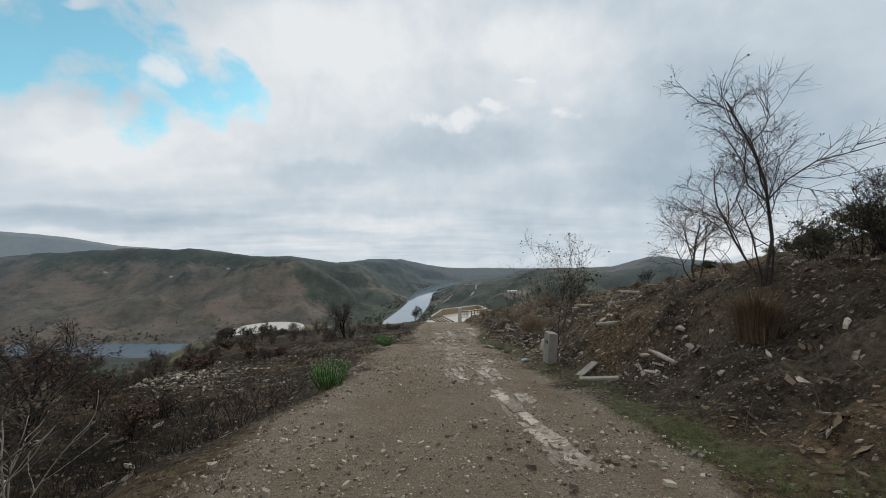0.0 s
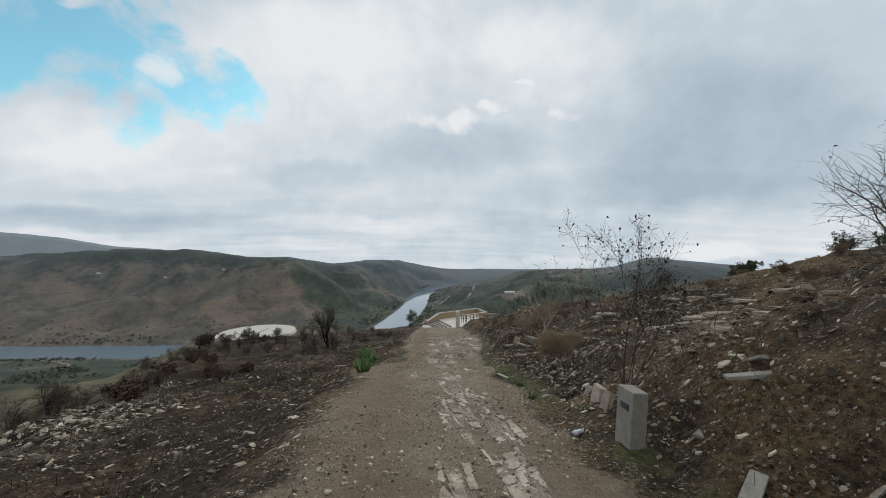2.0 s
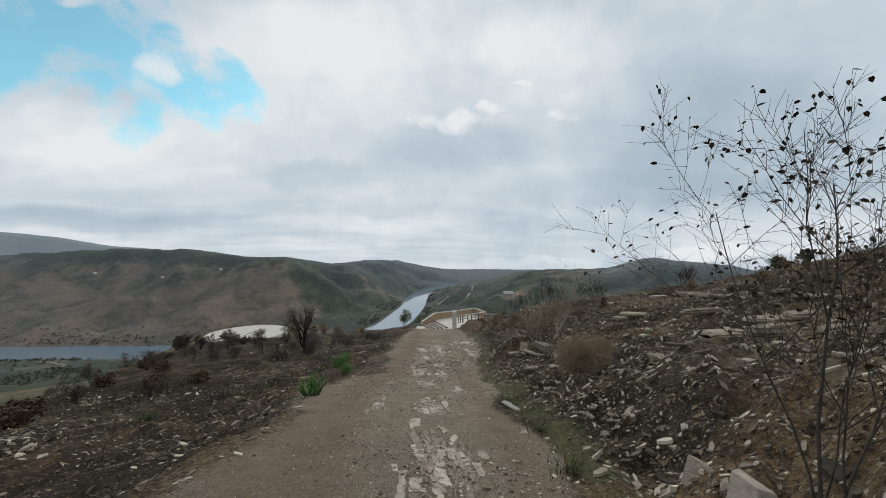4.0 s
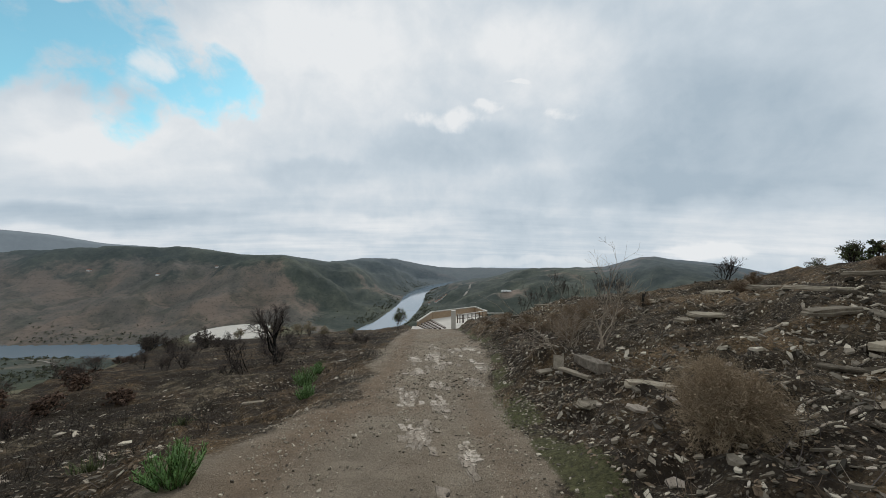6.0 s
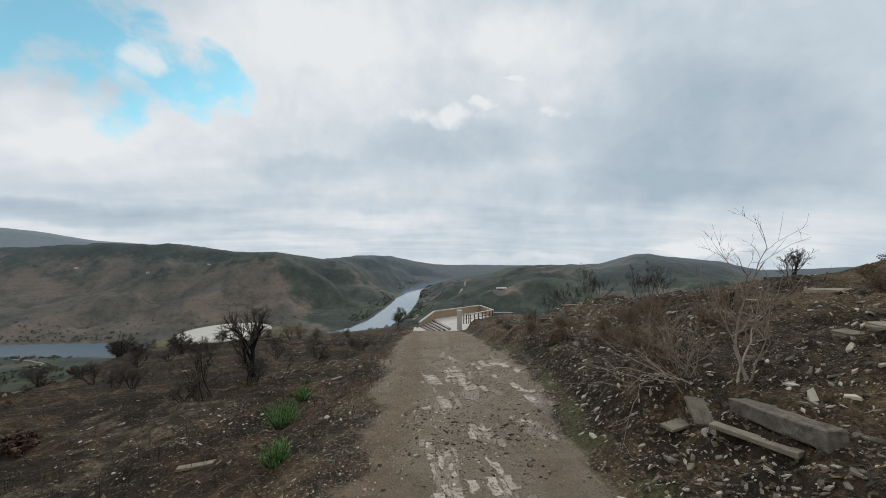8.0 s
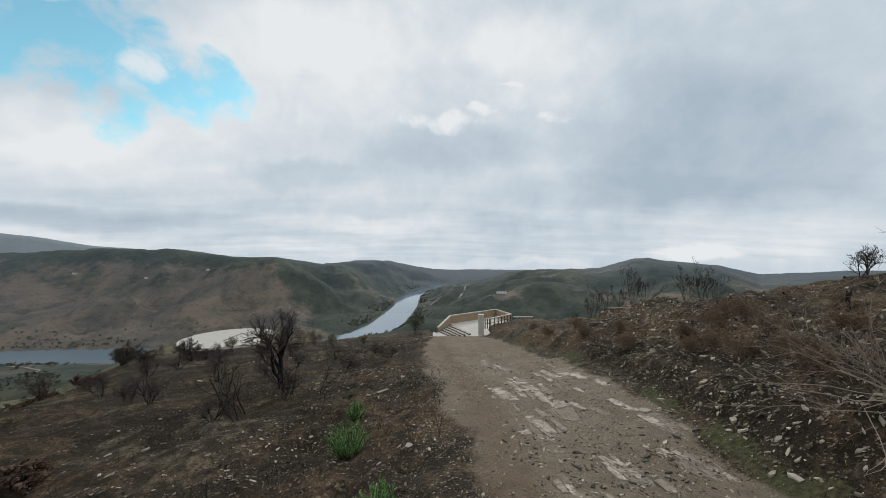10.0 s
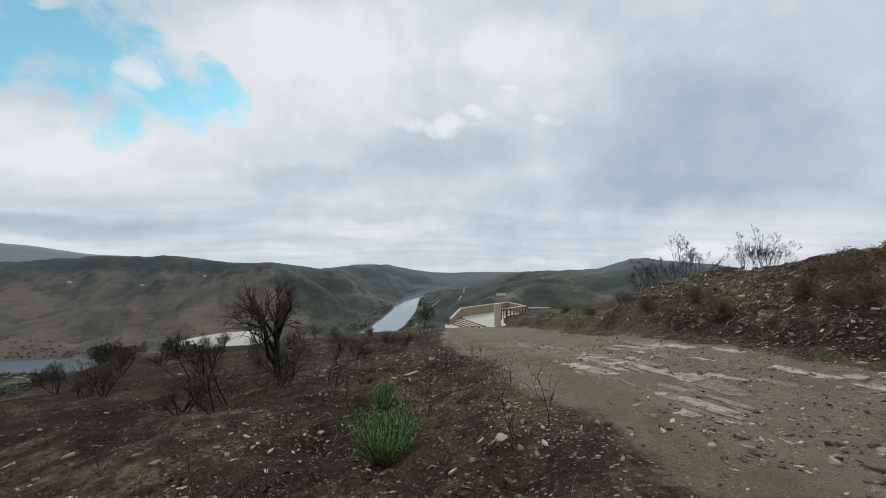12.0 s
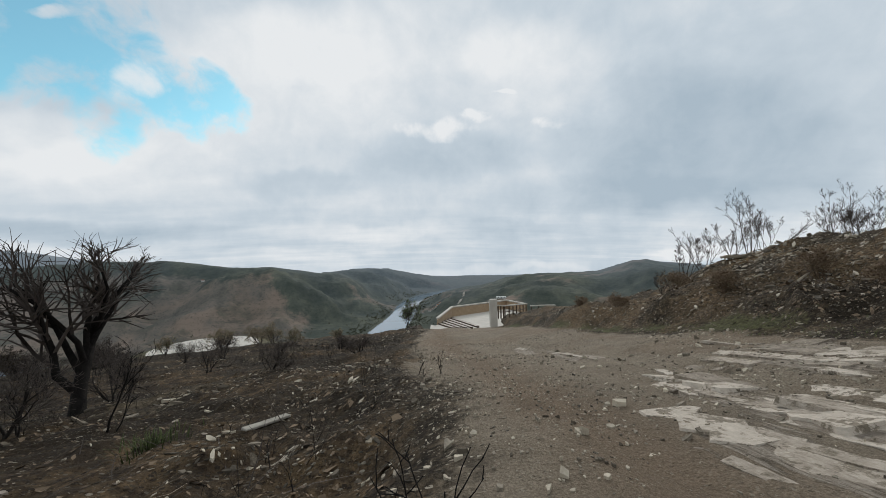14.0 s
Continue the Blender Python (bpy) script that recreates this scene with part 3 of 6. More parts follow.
# "distance" weighs the painted haze: by reach, and extra on the right-hand slopes
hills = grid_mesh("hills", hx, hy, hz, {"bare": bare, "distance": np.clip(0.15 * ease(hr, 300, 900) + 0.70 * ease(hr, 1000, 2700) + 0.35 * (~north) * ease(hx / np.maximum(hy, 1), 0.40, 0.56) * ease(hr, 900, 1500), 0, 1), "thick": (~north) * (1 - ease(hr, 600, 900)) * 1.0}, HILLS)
tagged(hills, "scrub-covered valley slopes on both banks of a river", "hills", kind="structure")

# the range at the back, its haze painted into the material's colour
ra, rr = np.meshgrid(np.radians(np.arange(-75, 75, 0.25)), np.linspace(4350, 4850, 14))
crest = np.interp(np.tan(ra), (-3, -1.36, -1.25, -1.17, -1.08, -1.0, -0.8, -0.7, -0.3, 0.0, 3), (235, 222, 210, 196, 150, 124, 66, 20, -80, -150, -150))
rz = crest + 18 * fbm(rr * np.sin(ra), rr * np.cos(ra), 320, 5, 61) - 1.1 * np.abs(rr - 4750)
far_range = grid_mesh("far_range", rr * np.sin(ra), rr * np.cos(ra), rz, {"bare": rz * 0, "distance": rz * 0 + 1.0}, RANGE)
tagged(far_range, "hazy blue mountain range on the horizon", "mountains", kind="structure")

bm = bmesh.new()
bmesh.ops.create_grid(bm, x_segments=2, y_segments=2, size=4800)
mesh = bpy.data.meshes.new("river")
bm.to_mesh(mesh)
bm.free()
mesh.materials.append(WATER)
river = new("river", mesh)
river.location = (0, 0, RIVER_Z - 0.5)
tagged(river, "calm grey river winding through the valley", "river", kind="structure")

# ---- materials of the things ----
w = Net("slate", 0.85, 0.2)
grain = w.noise(11.0, 5, 0.65)
f = w.math("ADD", w.math("MULTIPLY", grain, 0.35), w.math("MULTIPLY", w.island(), 0.65))
w.colour(w.ramp(f, (0.18, (0.046, 0.038, 0.028)), (0.46, (0.154, 0.126, 0.093)), (0.64, (0.340, 0.285, 0.214)), (0.78, (0.618, 0.535, 0.414))))
w.bump(w.noise(60.0, 4, 0.7), 0.6, 0.01)
SLATE = w.mat
SLAB = simple("slate_slab_stone", (0.088, 0.070, 0.050), (0.433, 0.362, 0.268), 7.0, 0.9, 0.15, 0.9, 0.02, "object")


def strata(name, piece, dust):
    """Worn layered rock with dirt left in its hollows."""
    w = Net(name, 0.9, 0.15)
    grain = w.noise(1.0, 6, 0.7, w.stretched(30.0, 11.0, 24.0))
    patch = w.noise(4.0, 6, 0.7)
    fine = w.noise(48.0, 4, 0.7)
    r = w.random() if piece else w.island()
    f = w.math("ADD", w.math("ADD", w.math("MULTIPLY", grain, 0.3), w.math("MULTIPLY", patch, 0.3)), w.math("ADD", w.math("MULTIPLY", fine, 0.2), w.math("MULTIPLY", r, 0.2)))
    rock = w.ramp(f, (0.36, (0.185, 0.148, 0.113)), (0.48, (0.384, 0.318, 0.252)), (0.64, (0.618, 0.530, 0.436)))
    dirt = w.ramp(fine, (0.35, (0.144, 0.115, 0.084)), (0.65, (0.299, 0.245, 0.181)))
    lie = w.math("ADD", w.math("MULTIPLY", w.noise(7.0, 6, 0.72), 0.7), w.math("MULTIPLY", w.noise(26.0, 4, 0.7), 0.3))
    w.colour(w.mix(w.math("MULTIPLY", w.step(lie, 0.50, 0.56), dust), rock, dirt))
    w.bump(w.math("ADD", grain, w.math("ADD", patch, lie)), 0.9, 0.015)
    return w.mat


BEDROCK, SLATE_PALE = strata("worn_bedrock", True, 0.95), strata("worn_rock", False, 0.95)
PALE_SLATE = strata("pale_slate", True, 0.25)
GRAVEL = simple("gravel", (0.103, 0.082, 0.060), (0.597, 0.510, 0.391), 9.0, 0.9, 0.2, 0.2, 0.004, "island")
CONCRETE = simple("weathered_concrete", (0.19, 0.168, 0.142), (0.35, 0.315, 0.27), 6.0, 0.85, 0.25, 0.35, 0.004)
PALE_CONCRETE = simple("pale_concrete", (0.50, 0.455, 0.39), (0.66, 0.605, 0.53), 1.2, 0.85, 0.25, 0.2, 0.006)
GRANITE = simple("granite_beam", (0.060, 0.050, 0.039), (0.33, 0.275, 0.215), 9.0, 0.95, 0.1, 1.0, 0.02)
BURNT = simple("burnt_bark", (0.012, 0.0105, 0.009), (0.050, 0.042, 0.036), 9.0, 0.95, 0.15, 0.8, 0.02)
BARK = simple("grey_bark", (0.030, 0.025, 0.021), (0.11, 0.092, 0.077), 9.0, 0.9, 0.2, 0.7, 0.015)
TWIG = simple("dark_twigs", (0.040, 0.032, 0.027), (0.12, 0.096, 0.082), 6.0, 0.9, 0.2, 0.2, 0.004, "island")
PALE_WOOD = simple("bleached_wood", (0.17, 0.130, 0.095), (0.43, 0.350, 0.265), 8.0, 0.85, 0.2, 0.5, 0.006, "island")
PLANK = simple("weathered_plank", (0.22, 0.195, 0.16), (0.46, 0.415, 0.35), 5.0, 0.85, 0.2, 0.5, 0.006)
LITTER = simple("leaf_litter", (0.030, 0.0215, 0.015), (0.27, 0.195, 0.130), 6.0, 0.95, 0.1, 0.2, 0.003, "island")
SCRUB = simple("dry_scrub", (0.095, 0.062, 0.040), (0.25, 0.168, 0.108), 3.0, 0.95, 0.1, 0.1, 0.003, "island")
CHARCOAL = simple("charred_trunk", (0.006, 0.005, 0.0045), (0.026, 0.022, 0.019), 9.0, 0.95, 0.15, 0.8, 0.02)
HEATHER = simple("withered_heather", (0.105, 0.072, 0.050), (0.25, 0.175, 0.122), 3.0, 0.95, 0.1, 0.1, 0.003, "island")
DRY_TWIG = simple("dry_brown_twigs", (0.170, 0.125, 0.082), (0.420, 0.315, 0.205), 3.0, 0.95, 0.1, 0.1, 0.003, "island")
STRAW = simple("dry_grass", (0.085, 0.060, 0.038), (0.25, 0.175, 0.108), 3.0, 0.95, 0.1, 0.1, 0.003, "island")
BROWN_STEM = simple("brown_scrub", (0.065, 0.045, 0.031), (0.20, 0.140, 0.094), 3.0, 0.95, 0.1, 0.1, 0.003, "island")
RUST_LEAF = simple("rust_leaves", (0.066, 0.043, 0.032), (0.18, 0.114, 0.080), 2.0, 0.95, 0.1, 0.1, 0.003, "island")
DEAD_LEAF = simple("withered_leaves", (0.028, 0.022, 0.016), (0.095, 0.074, 0.052), 2.0, 0.9, 0.1, 0.1, 0.003, "island")
OLIVE_LEAF = simple("olive_leaves", (0.030, 0.042, 0.014), (0.105, 0.120, 0.045), 2.0, 0.8, 0.2, 0.1, 0.003, "island")
WOODS = simple("far_wood_leaves", (0.060, 0.066, 0.046), (0.135, 0.134, 0.088), 0.05, 0.95, 0.1, 0.1, 0.05, "island")
VERGE_LEAF = simple("verge_leaves", (0.050, 0.075, 0.018), (0.150, 0.185, 0.052), 2.0, 0.8, 0.2, 0.1, 0.003, "island")
PALE_LEAF = simple("pale_olive_leaves", (0.120, 0.115, 0.070), (0.260, 0.240, 0.150), 2.0, 0.9, 0.1, 0.1, 0.003, "island")
YOUNG_LEAF = simple("young_leaves", (0.075, 0.100, 0.045), (0.190, 0.215, 0.110), 2.0, 0.8, 0.2, 0.1, 0.003, "island")
TIMBER = simple("honey_timber", (0.30, 0.205, 0.125), (0.47, 0.345, 0.225), 3.0, 0.6, 0.3, 0.2, 0.003)
STEEL = simple("brown_steel", (0.045, 0.030, 0.020), (0.12, 0.075, 0.045), 3.0, 0.6, 0.4, 0.1, 0.002)
WHITE_WALL = simple("white_plaster", (0.66, 0.65, 0.62), (0.82, 0.81, 0.78), 0.6, 0.9, 0.2, 0.1, 0.004)
ROOF = simple("roof_tiles", (0.20, 0.085, 0.05), (0.34, 0.16, 0.10), 1.0, 0.9, 0.2, 0.2, 0.02)
TRACK = simple("pale_track", (0.24, 0.215, 0.18), (0.38, 0.345, 0.30), 0.1, 0.95, 0.1, 0.1, 0.02)
PLATE = simple("tarnished_plate", (0.03, 0.033, 0.035), (0.085, 0.09, 0.095), 20.0, 0.45, 0.4, 0.1, 0.001)

w = Net("green_leaves", 0.6, 0.3)
r = w.math("ADD", w.math("MULTIPLY", w.island(), 0.6), w.math("MULTIPLY", w.noise(4.0), 0.4))
w.colour(w.ramp(r, (0.2, (0.060, 0.130, 0.028)), (0.5, (0.115, 0.235, 0.056)), (0.8, (0.20, 0.335, 0.10))))
w.bsdf.inputs["Transmission Weight"].default_value = 0.0
w.bsdf.inputs["Subsurface Weight"].default_value = 0.0
GREEN = w.mat

w = Net("clear_plastic", 0.2, 0.5)
w.colour(w.ramp(w.noise(30.0), (0.4, (0.50, 0.56, 0.58)), (0.6, (0.74, 0.77, 0.78))))
PLASTIC = w.mat


# ---- building blocks ----
FACES = {}


def flat_faces(f):
    """Corner numbers and sizes of a list of faces."""
    key = id(f)
    if key not in FACES:
        FACES[key] = (np.array([i for face in f for i in face], dtype=np.int32), np.array([len(face) for face in f], dtype=np.int32), f)
    return FACES[key][:2]


class Heap:
    """Collects points and faces for one mesh."""

    def __init__(self):
        self.v, self.f, self.s, self.n, self.rods = [], [], [], 0, {}

    def rod(self, line, radii, sides):
        """A tube to be made together with all others of its kind."""
        self.rods.setdefault((len(line), sides), []).append((line, radii))

    def add(self, v, f):
        loops, sizes = flat_faces(f)
        self.v.append(np.asarray(v, dtype=np.float64))
        self.f.append(loops + self.n)
        self.s.append(sizes)
        self.n += len(v)

    def add_many(self, v, f):
        """Many copies with the same faces: v is copies x points x 3."""
        loops, sizes = flat_faces(f)
        copies, k = v.shape[:2]
        self.v.append(v.reshape(-1, 3))
        self.f.append((loops[None, :] + self.n + k * np.arange(copies)[:, None]).ravel())
        self.s.append(np.tile(sizes, copies))
        self.n += copies * k

    def mesh(self, name, mat, smooth=False):
        m = bpy.data.meshes.new(name)
        for (n, sides), rods in self.rods.items():
            p, r = np.array([line for line, _ in rods]), np.array([radii for _, radii in rods])
            d = np.gradient(p, axis=1)
            d /= np.linalg.norm(d, axis=2)[..., None] + 1e-9
            a = np.cross(d, np.array((0.31, 0.77, 0.36)))
            a /= np.linalg.norm(a, axis=2)[..., None] + 1e-9
            b = np.cross(d, a)
            t = np.linspace(0, 2 * math.pi, sides, endpoint=False)
            ring = np.cos(t)[:, None] * a[:, :, None, :] + np.sin(t)[:, None] * b[:, :, None, :]
            v = p[:, :, None, :] + r[:, :, None, None] * ring
            f = [(i * sides + j, i * sides + (j + 1) % sides, (i + 1) * sides + (j + 1) % sides, (i + 1) * sides + j) for i in range(n - 1) for j in range(sides)]
            self.add_many(v.reshape(len(rods), n * sides, 3), f + [tuple(range((n - 1) * sides, n * sides))])
        if self.n:
            v, f, s = np.concatenate(self.v), np.concatenate(self.f), np.concatenate(self.s)
            m.vertices.add(len(v))
            m.vertices.foreach_set("co", v.astype(np.float32).ravel())
            m.loops.add(len(f))
            m.loops.foreach_set("vertex_index", f.astype(np.int32))
            m.polygons.add(len(s))
            m.polygons.foreach_set("loop_start", np.concatenate(((0,), np.cumsum(s)[:-1])).astype(np.int32))
            m.update(calc_edges=True)
            m.polygons.foreach_set("use_smooth", np.full(len(s), smooth, dtype=bool))
        m.materials.append(mat)
        m.update()
        return m


def thing(name, x, y, z, label, category, group="", turn=0.0, kind=""):
    ob = new(name)
    ob.empty_display_size = 0.1
    ob.matrix_world = pose(x, y, z, 0, 0, turn)
    return tagged(ob, label, category, group, kind)


def part(name, mesh, parent, label="", m=None):
    ob = new(name, mesh)
    ob.parent = parent
    if m is not None:
        ob.matrix_basis = m
    return tagged(ob, label)


def bm_mesh(name, bm, mat, smooth=False):
    m = bpy.data.meshes.new(name)
    bm.normal_update()
    bm.to_mesh(m)
    bm.free()
    m.materials.append(mat)
    if smooth:
        m.polygons.foreach_set("use_smooth", np.ones(len(m.polygons), dtype=bool))
    return m


def box(sx, sy, sz, bevel=0.01, lift=True, jitter=0.0, seed=0):
    """A bevelled block that stands on z = 0 (lift) or is centred."""
    bm = bmesh.new()
    bmesh.ops.create_cube(bm, size=1.0)
    bmesh.ops.scale(bm, vec=(sx, sy, sz), verts=bm.verts)
    if jitter:
        rng = random.Random(seed)
        for v in bm.verts:
            v.co += Vector((rng.uniform(-1, 1), rng.uniform(-1, 1), rng.uniform(-1, 1))) * jitter
    if bevel:
        bmesh.ops.bevel(bm, geom=list(bm.edges), offset=bevel, segments=2, affect="EDGES", profile=0.6)
    if lift:
        bmesh.ops.translate(bm, vec=(0, 0, sz / 2), verts=bm.verts)
    return bm


def rough_block(sx, sy, sz, seed, cuts=3, rough=0.03, bevel=0.02):
    """A hewn or broken block: cut fine, then worn uneven."""
    bm = box(sx, sy, sz, 0, True, min(sx, sy, sz) * 0.12, seed)
    bmesh.ops.bevel(bm, geom=list(bm.edges), offset=bevel, segments=1, affect="EDGES")
    bmesh.ops.subdivide_edges(bm, edges=list(bm.edges), cuts=cuts, use_grid_fill=True)
    for v in bm.verts:
        p = v.co * 4 + Vector((seed * 3.1, seed * 1.7, 0))
        v.co += noise.noise_vector(p) * rough + noise.noise_vector(p * 3) * rough * 0.4
    return bm


def chip(sides, length, width, thick, rng):
    """A flat broken flake of slate with an angular outline."""
    top, low = [], []
    skew = rng.uniform(-0.5, 0.5)
    for i in range(sides):
        a = 2 * math.pi * (i + rng.uniform(-0.36, 0.36)) / sides
        r = rng.uniform(0.72, 1.12)
        x, y = math.cos(a) * r * length / 2, math.sin(a) * r * width / 2
        x += skew * y
        top.append((x * 0.95, y * 0.95, thick * rng.uniform(0.6, 1.1)))
        low.append((x, y, -thick * 0.7))
    v = top + low
    f = [tuple(range(sides)), tuple(range(2 * sides - 1, sides - 1, -1))]
    f += [(i, i + sides, (i + 1) % sides + sides, (i + 1) % sides) for i in range(sides)]
    return np.array(v), f


def turned(v, yaw, tilt_x, tilt_y, scale=(1, 1, 1)):
    m = Euler((tilt_x, tilt_y, yaw)).to_matrix()
    return (np.asarray(v) * np.asarray(scale)) @ np.array(m).T


TUBES = {}
LEAF_FACE = [(0, 1, 2, 3, 4)]
BLADE_FACE = [(0, 1, 2, 3), (3, 2, 4)]


def tube(points, radii, sides=5, cap=True):
    p = np.asarray(points, dtype=np.float64)
    d = np.gradient(p, axis=0)
    d /= np.linalg.norm(d, axis=1)[:, None] + 1e-9
    ref = np.array((0.31, 0.17, 0.93)) if abs(d[0][2]) < 0.8 else np.array((0.95, 0.2, 0.1))
    a = np.cross(d, ref)
    a /= np.linalg.norm(a, axis=1)[:, None] + 1e-9
    b = np.cross(d, a)
    t = np.linspace(0, 2 * math.pi, sides, endpoint=False)
    r = np.asarray(radii)[:, None, None]
    v = p[:, None, :] + r * (np.cos(t)[None, :, None] * a[:, None, :] + np.sin(t)[None, :, None] * b[:, None, :])
    n = len(p)
    if (n, sides, cap) not in TUBES:
        f = [(i * sides + j, i * sides + (j + 1) % sides, (i + 1) * sides + (j + 1) % sides, (i + 1) * sides + j)
             for i in range(n - 1) for j in range(sides)]
        TUBES[n, sides, cap] = f + [tuple(range((n - 1) * sides, n * sides))] * bool(cap)
    return v.reshape(-1, 3), TUBES[n, sides, cap]


def stroll(start, way, length, steps, wander, lift, rng):
    """A crooked line that drifts upward (lift > 0) or sags."""
    x, y, z = (float(c) for c in start)
    a, b, c = (float(q) for q in way)
    pts, step = [(x, y, z)], length / steps
    for u, v, w in rng.normal(0, wander, (steps, 3)).tolist():
        k = math.sqrt(a * a + b * b + c * c)
        a, b, c = a / k + u, b / k + v, c / k + w + lift
        k = step / math.sqrt(a * a + b * b + c * c)
        x, y, z = x + a * k, y + b * k, z + c * k
        pts.append((x, y, z))
    return np.array(pts)


def branch_out(heaps, start, way, length, radius, level, rng, p):
    """A limb and, on it, smaller ones; heaps: wood, twigs, leaves."""
    wood, twigs, leaves = heaps
    steps = 7 if level == 0 else 4 if level == 1 else 3 if level == 2 else 2
    line = stroll(start, way, length, steps, p["wander"] * (0.6 if level == 0 else 1), p["lift"][min(level, 3)], rng)
    end = max(radius * 0.35, p["thin"] * 0.6)
    radii = np.linspace(radius, end, len(line))
    if level == 0:
        radii[0] *= 1.35
    fine = level >= p["twig_level"]
    (twigs if fine else wood).rod(line, radii, 3 if fine else 6 if level == 0 else 5)
    if level < p["levels"]:
        for _ in range(p["kids"][level]):
            k = rng.uniform(p["from"][min(level, 2)], 1.0)
            i = min(int(k * steps), steps - 1)
            at = line[i] + (line[i + 1] - line[i]) * (k * steps - i)
            d = line[i + 1] - line[i]
            d = d / math.sqrt(d.dot(d))
            side = rng.normal(0, 1, 3)
            side -= d * side.dot(d)
            side /= math.sqrt(side.dot(side))
            spread = rng.uniform(*p["spread"])
            branch_out(heaps, at, d * math.cos(spread) + side * math.sin(spread),
                       length * rng.uniform(*p["ratio"]) * (1.2 - 0.65 * k), max(radii[i] * 0.62, p["thin"]), level + 1, rng, p)
    elif p["leaf"]:
        for q in line[1:]:
            if rng.random() < p["leaf_share"]:
                s = p["leaf"] * rng.uniform(0.6, 1.3)
                quad = np.array(((0, -0.25, 0), (0.5, -0.32, 0.04), (1, 0, -0.03), (0.5, 0.32, 0.04), (0, 0.25, 0))) * s
                quad = turned(quad, rng.uniform(0, 6.28), rng.uniform(-1, 1), rng.uniform(-0.4, 1.4))
                leaves.add(quad + q, LEAF_FACE)


BARE = dict(wander=0.16, lift=(0.05, 0.10, 0.06, 0.0), thin=0.004, twig_level=2, levels=3, kids=(8, 7, 5), spread=(0.4, 1.0),
            ratio=(0.45, 0.75), leaf=0.0, leaf_share=0.0)
BARE["from"] = (0.3, 0.2, 0.2)


def tree(name, x, y, tall, seed, label, stems=1, lean=(0, 0), thick=0.08, wood=BARK, twig=TWIG, leaf_mat=DEAD_LEAF, group="", sink=0.12, category="tree", splay=0.35, **changes):
    """A tree or bush: trunks and limbs, twigs and, where it has some, leaves."""
    rng = np.random.default_rng(seed)
    p = {**BARE, **changes}
    heaps = Heap(), Heap(), Heap()
    for i in range(stems):
        out = np.array((rng.normal(0, splay), rng.normal(0, splay), 0)) * (stems > 1)
        way = np.array((lean[0], lean[1], 1.0)) + out
        start = np.array((rng.normal(0, 0.05), rng.normal(0, 0.05), -sink)) * (1.0 if stems > 1 else 0.3)
        start[2] = -sink
        branch_out(heaps, start, way, (tall + sink) * (0.60 if i == 0 else rng.uniform(0.38, 0.58)), thick * (1 if i == 0 else rng.uniform(0.45, 0.8)), 0, rng, p)
    root = thing(name, x, y, ground_z(x, y), label, category, group)
    part("trunk", heaps[0].mesh("trunk", wood, True), root)
    if heaps[1].rods:
        part("crown", heaps[1].mesh("crown", twig, False), root)
    if heaps[2].n:
        part("foliage", heaps[2].mesh("foliage", leaf_mat, False), root)
    return root


def blades(heap, count, spread, tall, rng, width=0.006, arch=0.5, base=(0, 0, 0), fan=0.5):
    """Thin blades that rise from a tuft and bend over."""
    for _ in range(count):
        a, r = rng.uniform(0, 2 * math.pi), abs(rng.normal(0, spread * 0.35))
        start = np.array(base) + np.array((math.cos(a) * r, math.sin(a) * r, -0.03))
        h = tall * rng.uniform(0.45, 1.05)
        out = np.array((math.cos(a + rng.normal(0, 0.7)), math.sin(a + rng.normal(0, 0.7)), 0)) * fan * rng.uniform(0.2, 1.0)
        mid = start + out * h * 0.4 + np.array((0, 0, h * 0.6))
        tip = start + out * h * (0.9 + arch * rng.uniform(0, 0.6)) + np.array((0, 0, h * (1.0 - arch * rng.uniform(0, 0.5))))
        side = np.cross(out + np.array((0, 0, 0.3)), (0, 0, 1.0))
        side = side / (np.linalg.norm(side) + 1e-6) * width
        heap.add((start - side, start + side, mid + side * 0.7, mid - side * 0.7, tip), BLADE_FACE)


def tuft(name, x, y, tall, wide, seed, label, mat, count=900, group="", category="grass", plume=False, **kw):
    """A tussock; plume: with longer, paler stalks above it."""
    rng = np.random.default_rng(seed)
    heap = Heap()
    blades(heap, count, wide, tall, rng, **kw)
    if not plume:
        ob = new(name, heap.mesh(name, mat))
        ob.location = (x, y, ground_z(x, y))
        return tagged(ob, label, category, group)
    root = thing(name, x, y, ground_z(x, y), label, category, group)
    part("clump", heap.mesh("clump", mat), root)
    heap = Heap()
    blades(heap, count // 4, wide * 0.8, tall * 1.25, rng, **{**kw, "width": 0.0025})
    part("plume", heap.mesh("plume", mat), root, "thin pale stalks above the tussock")
    return root


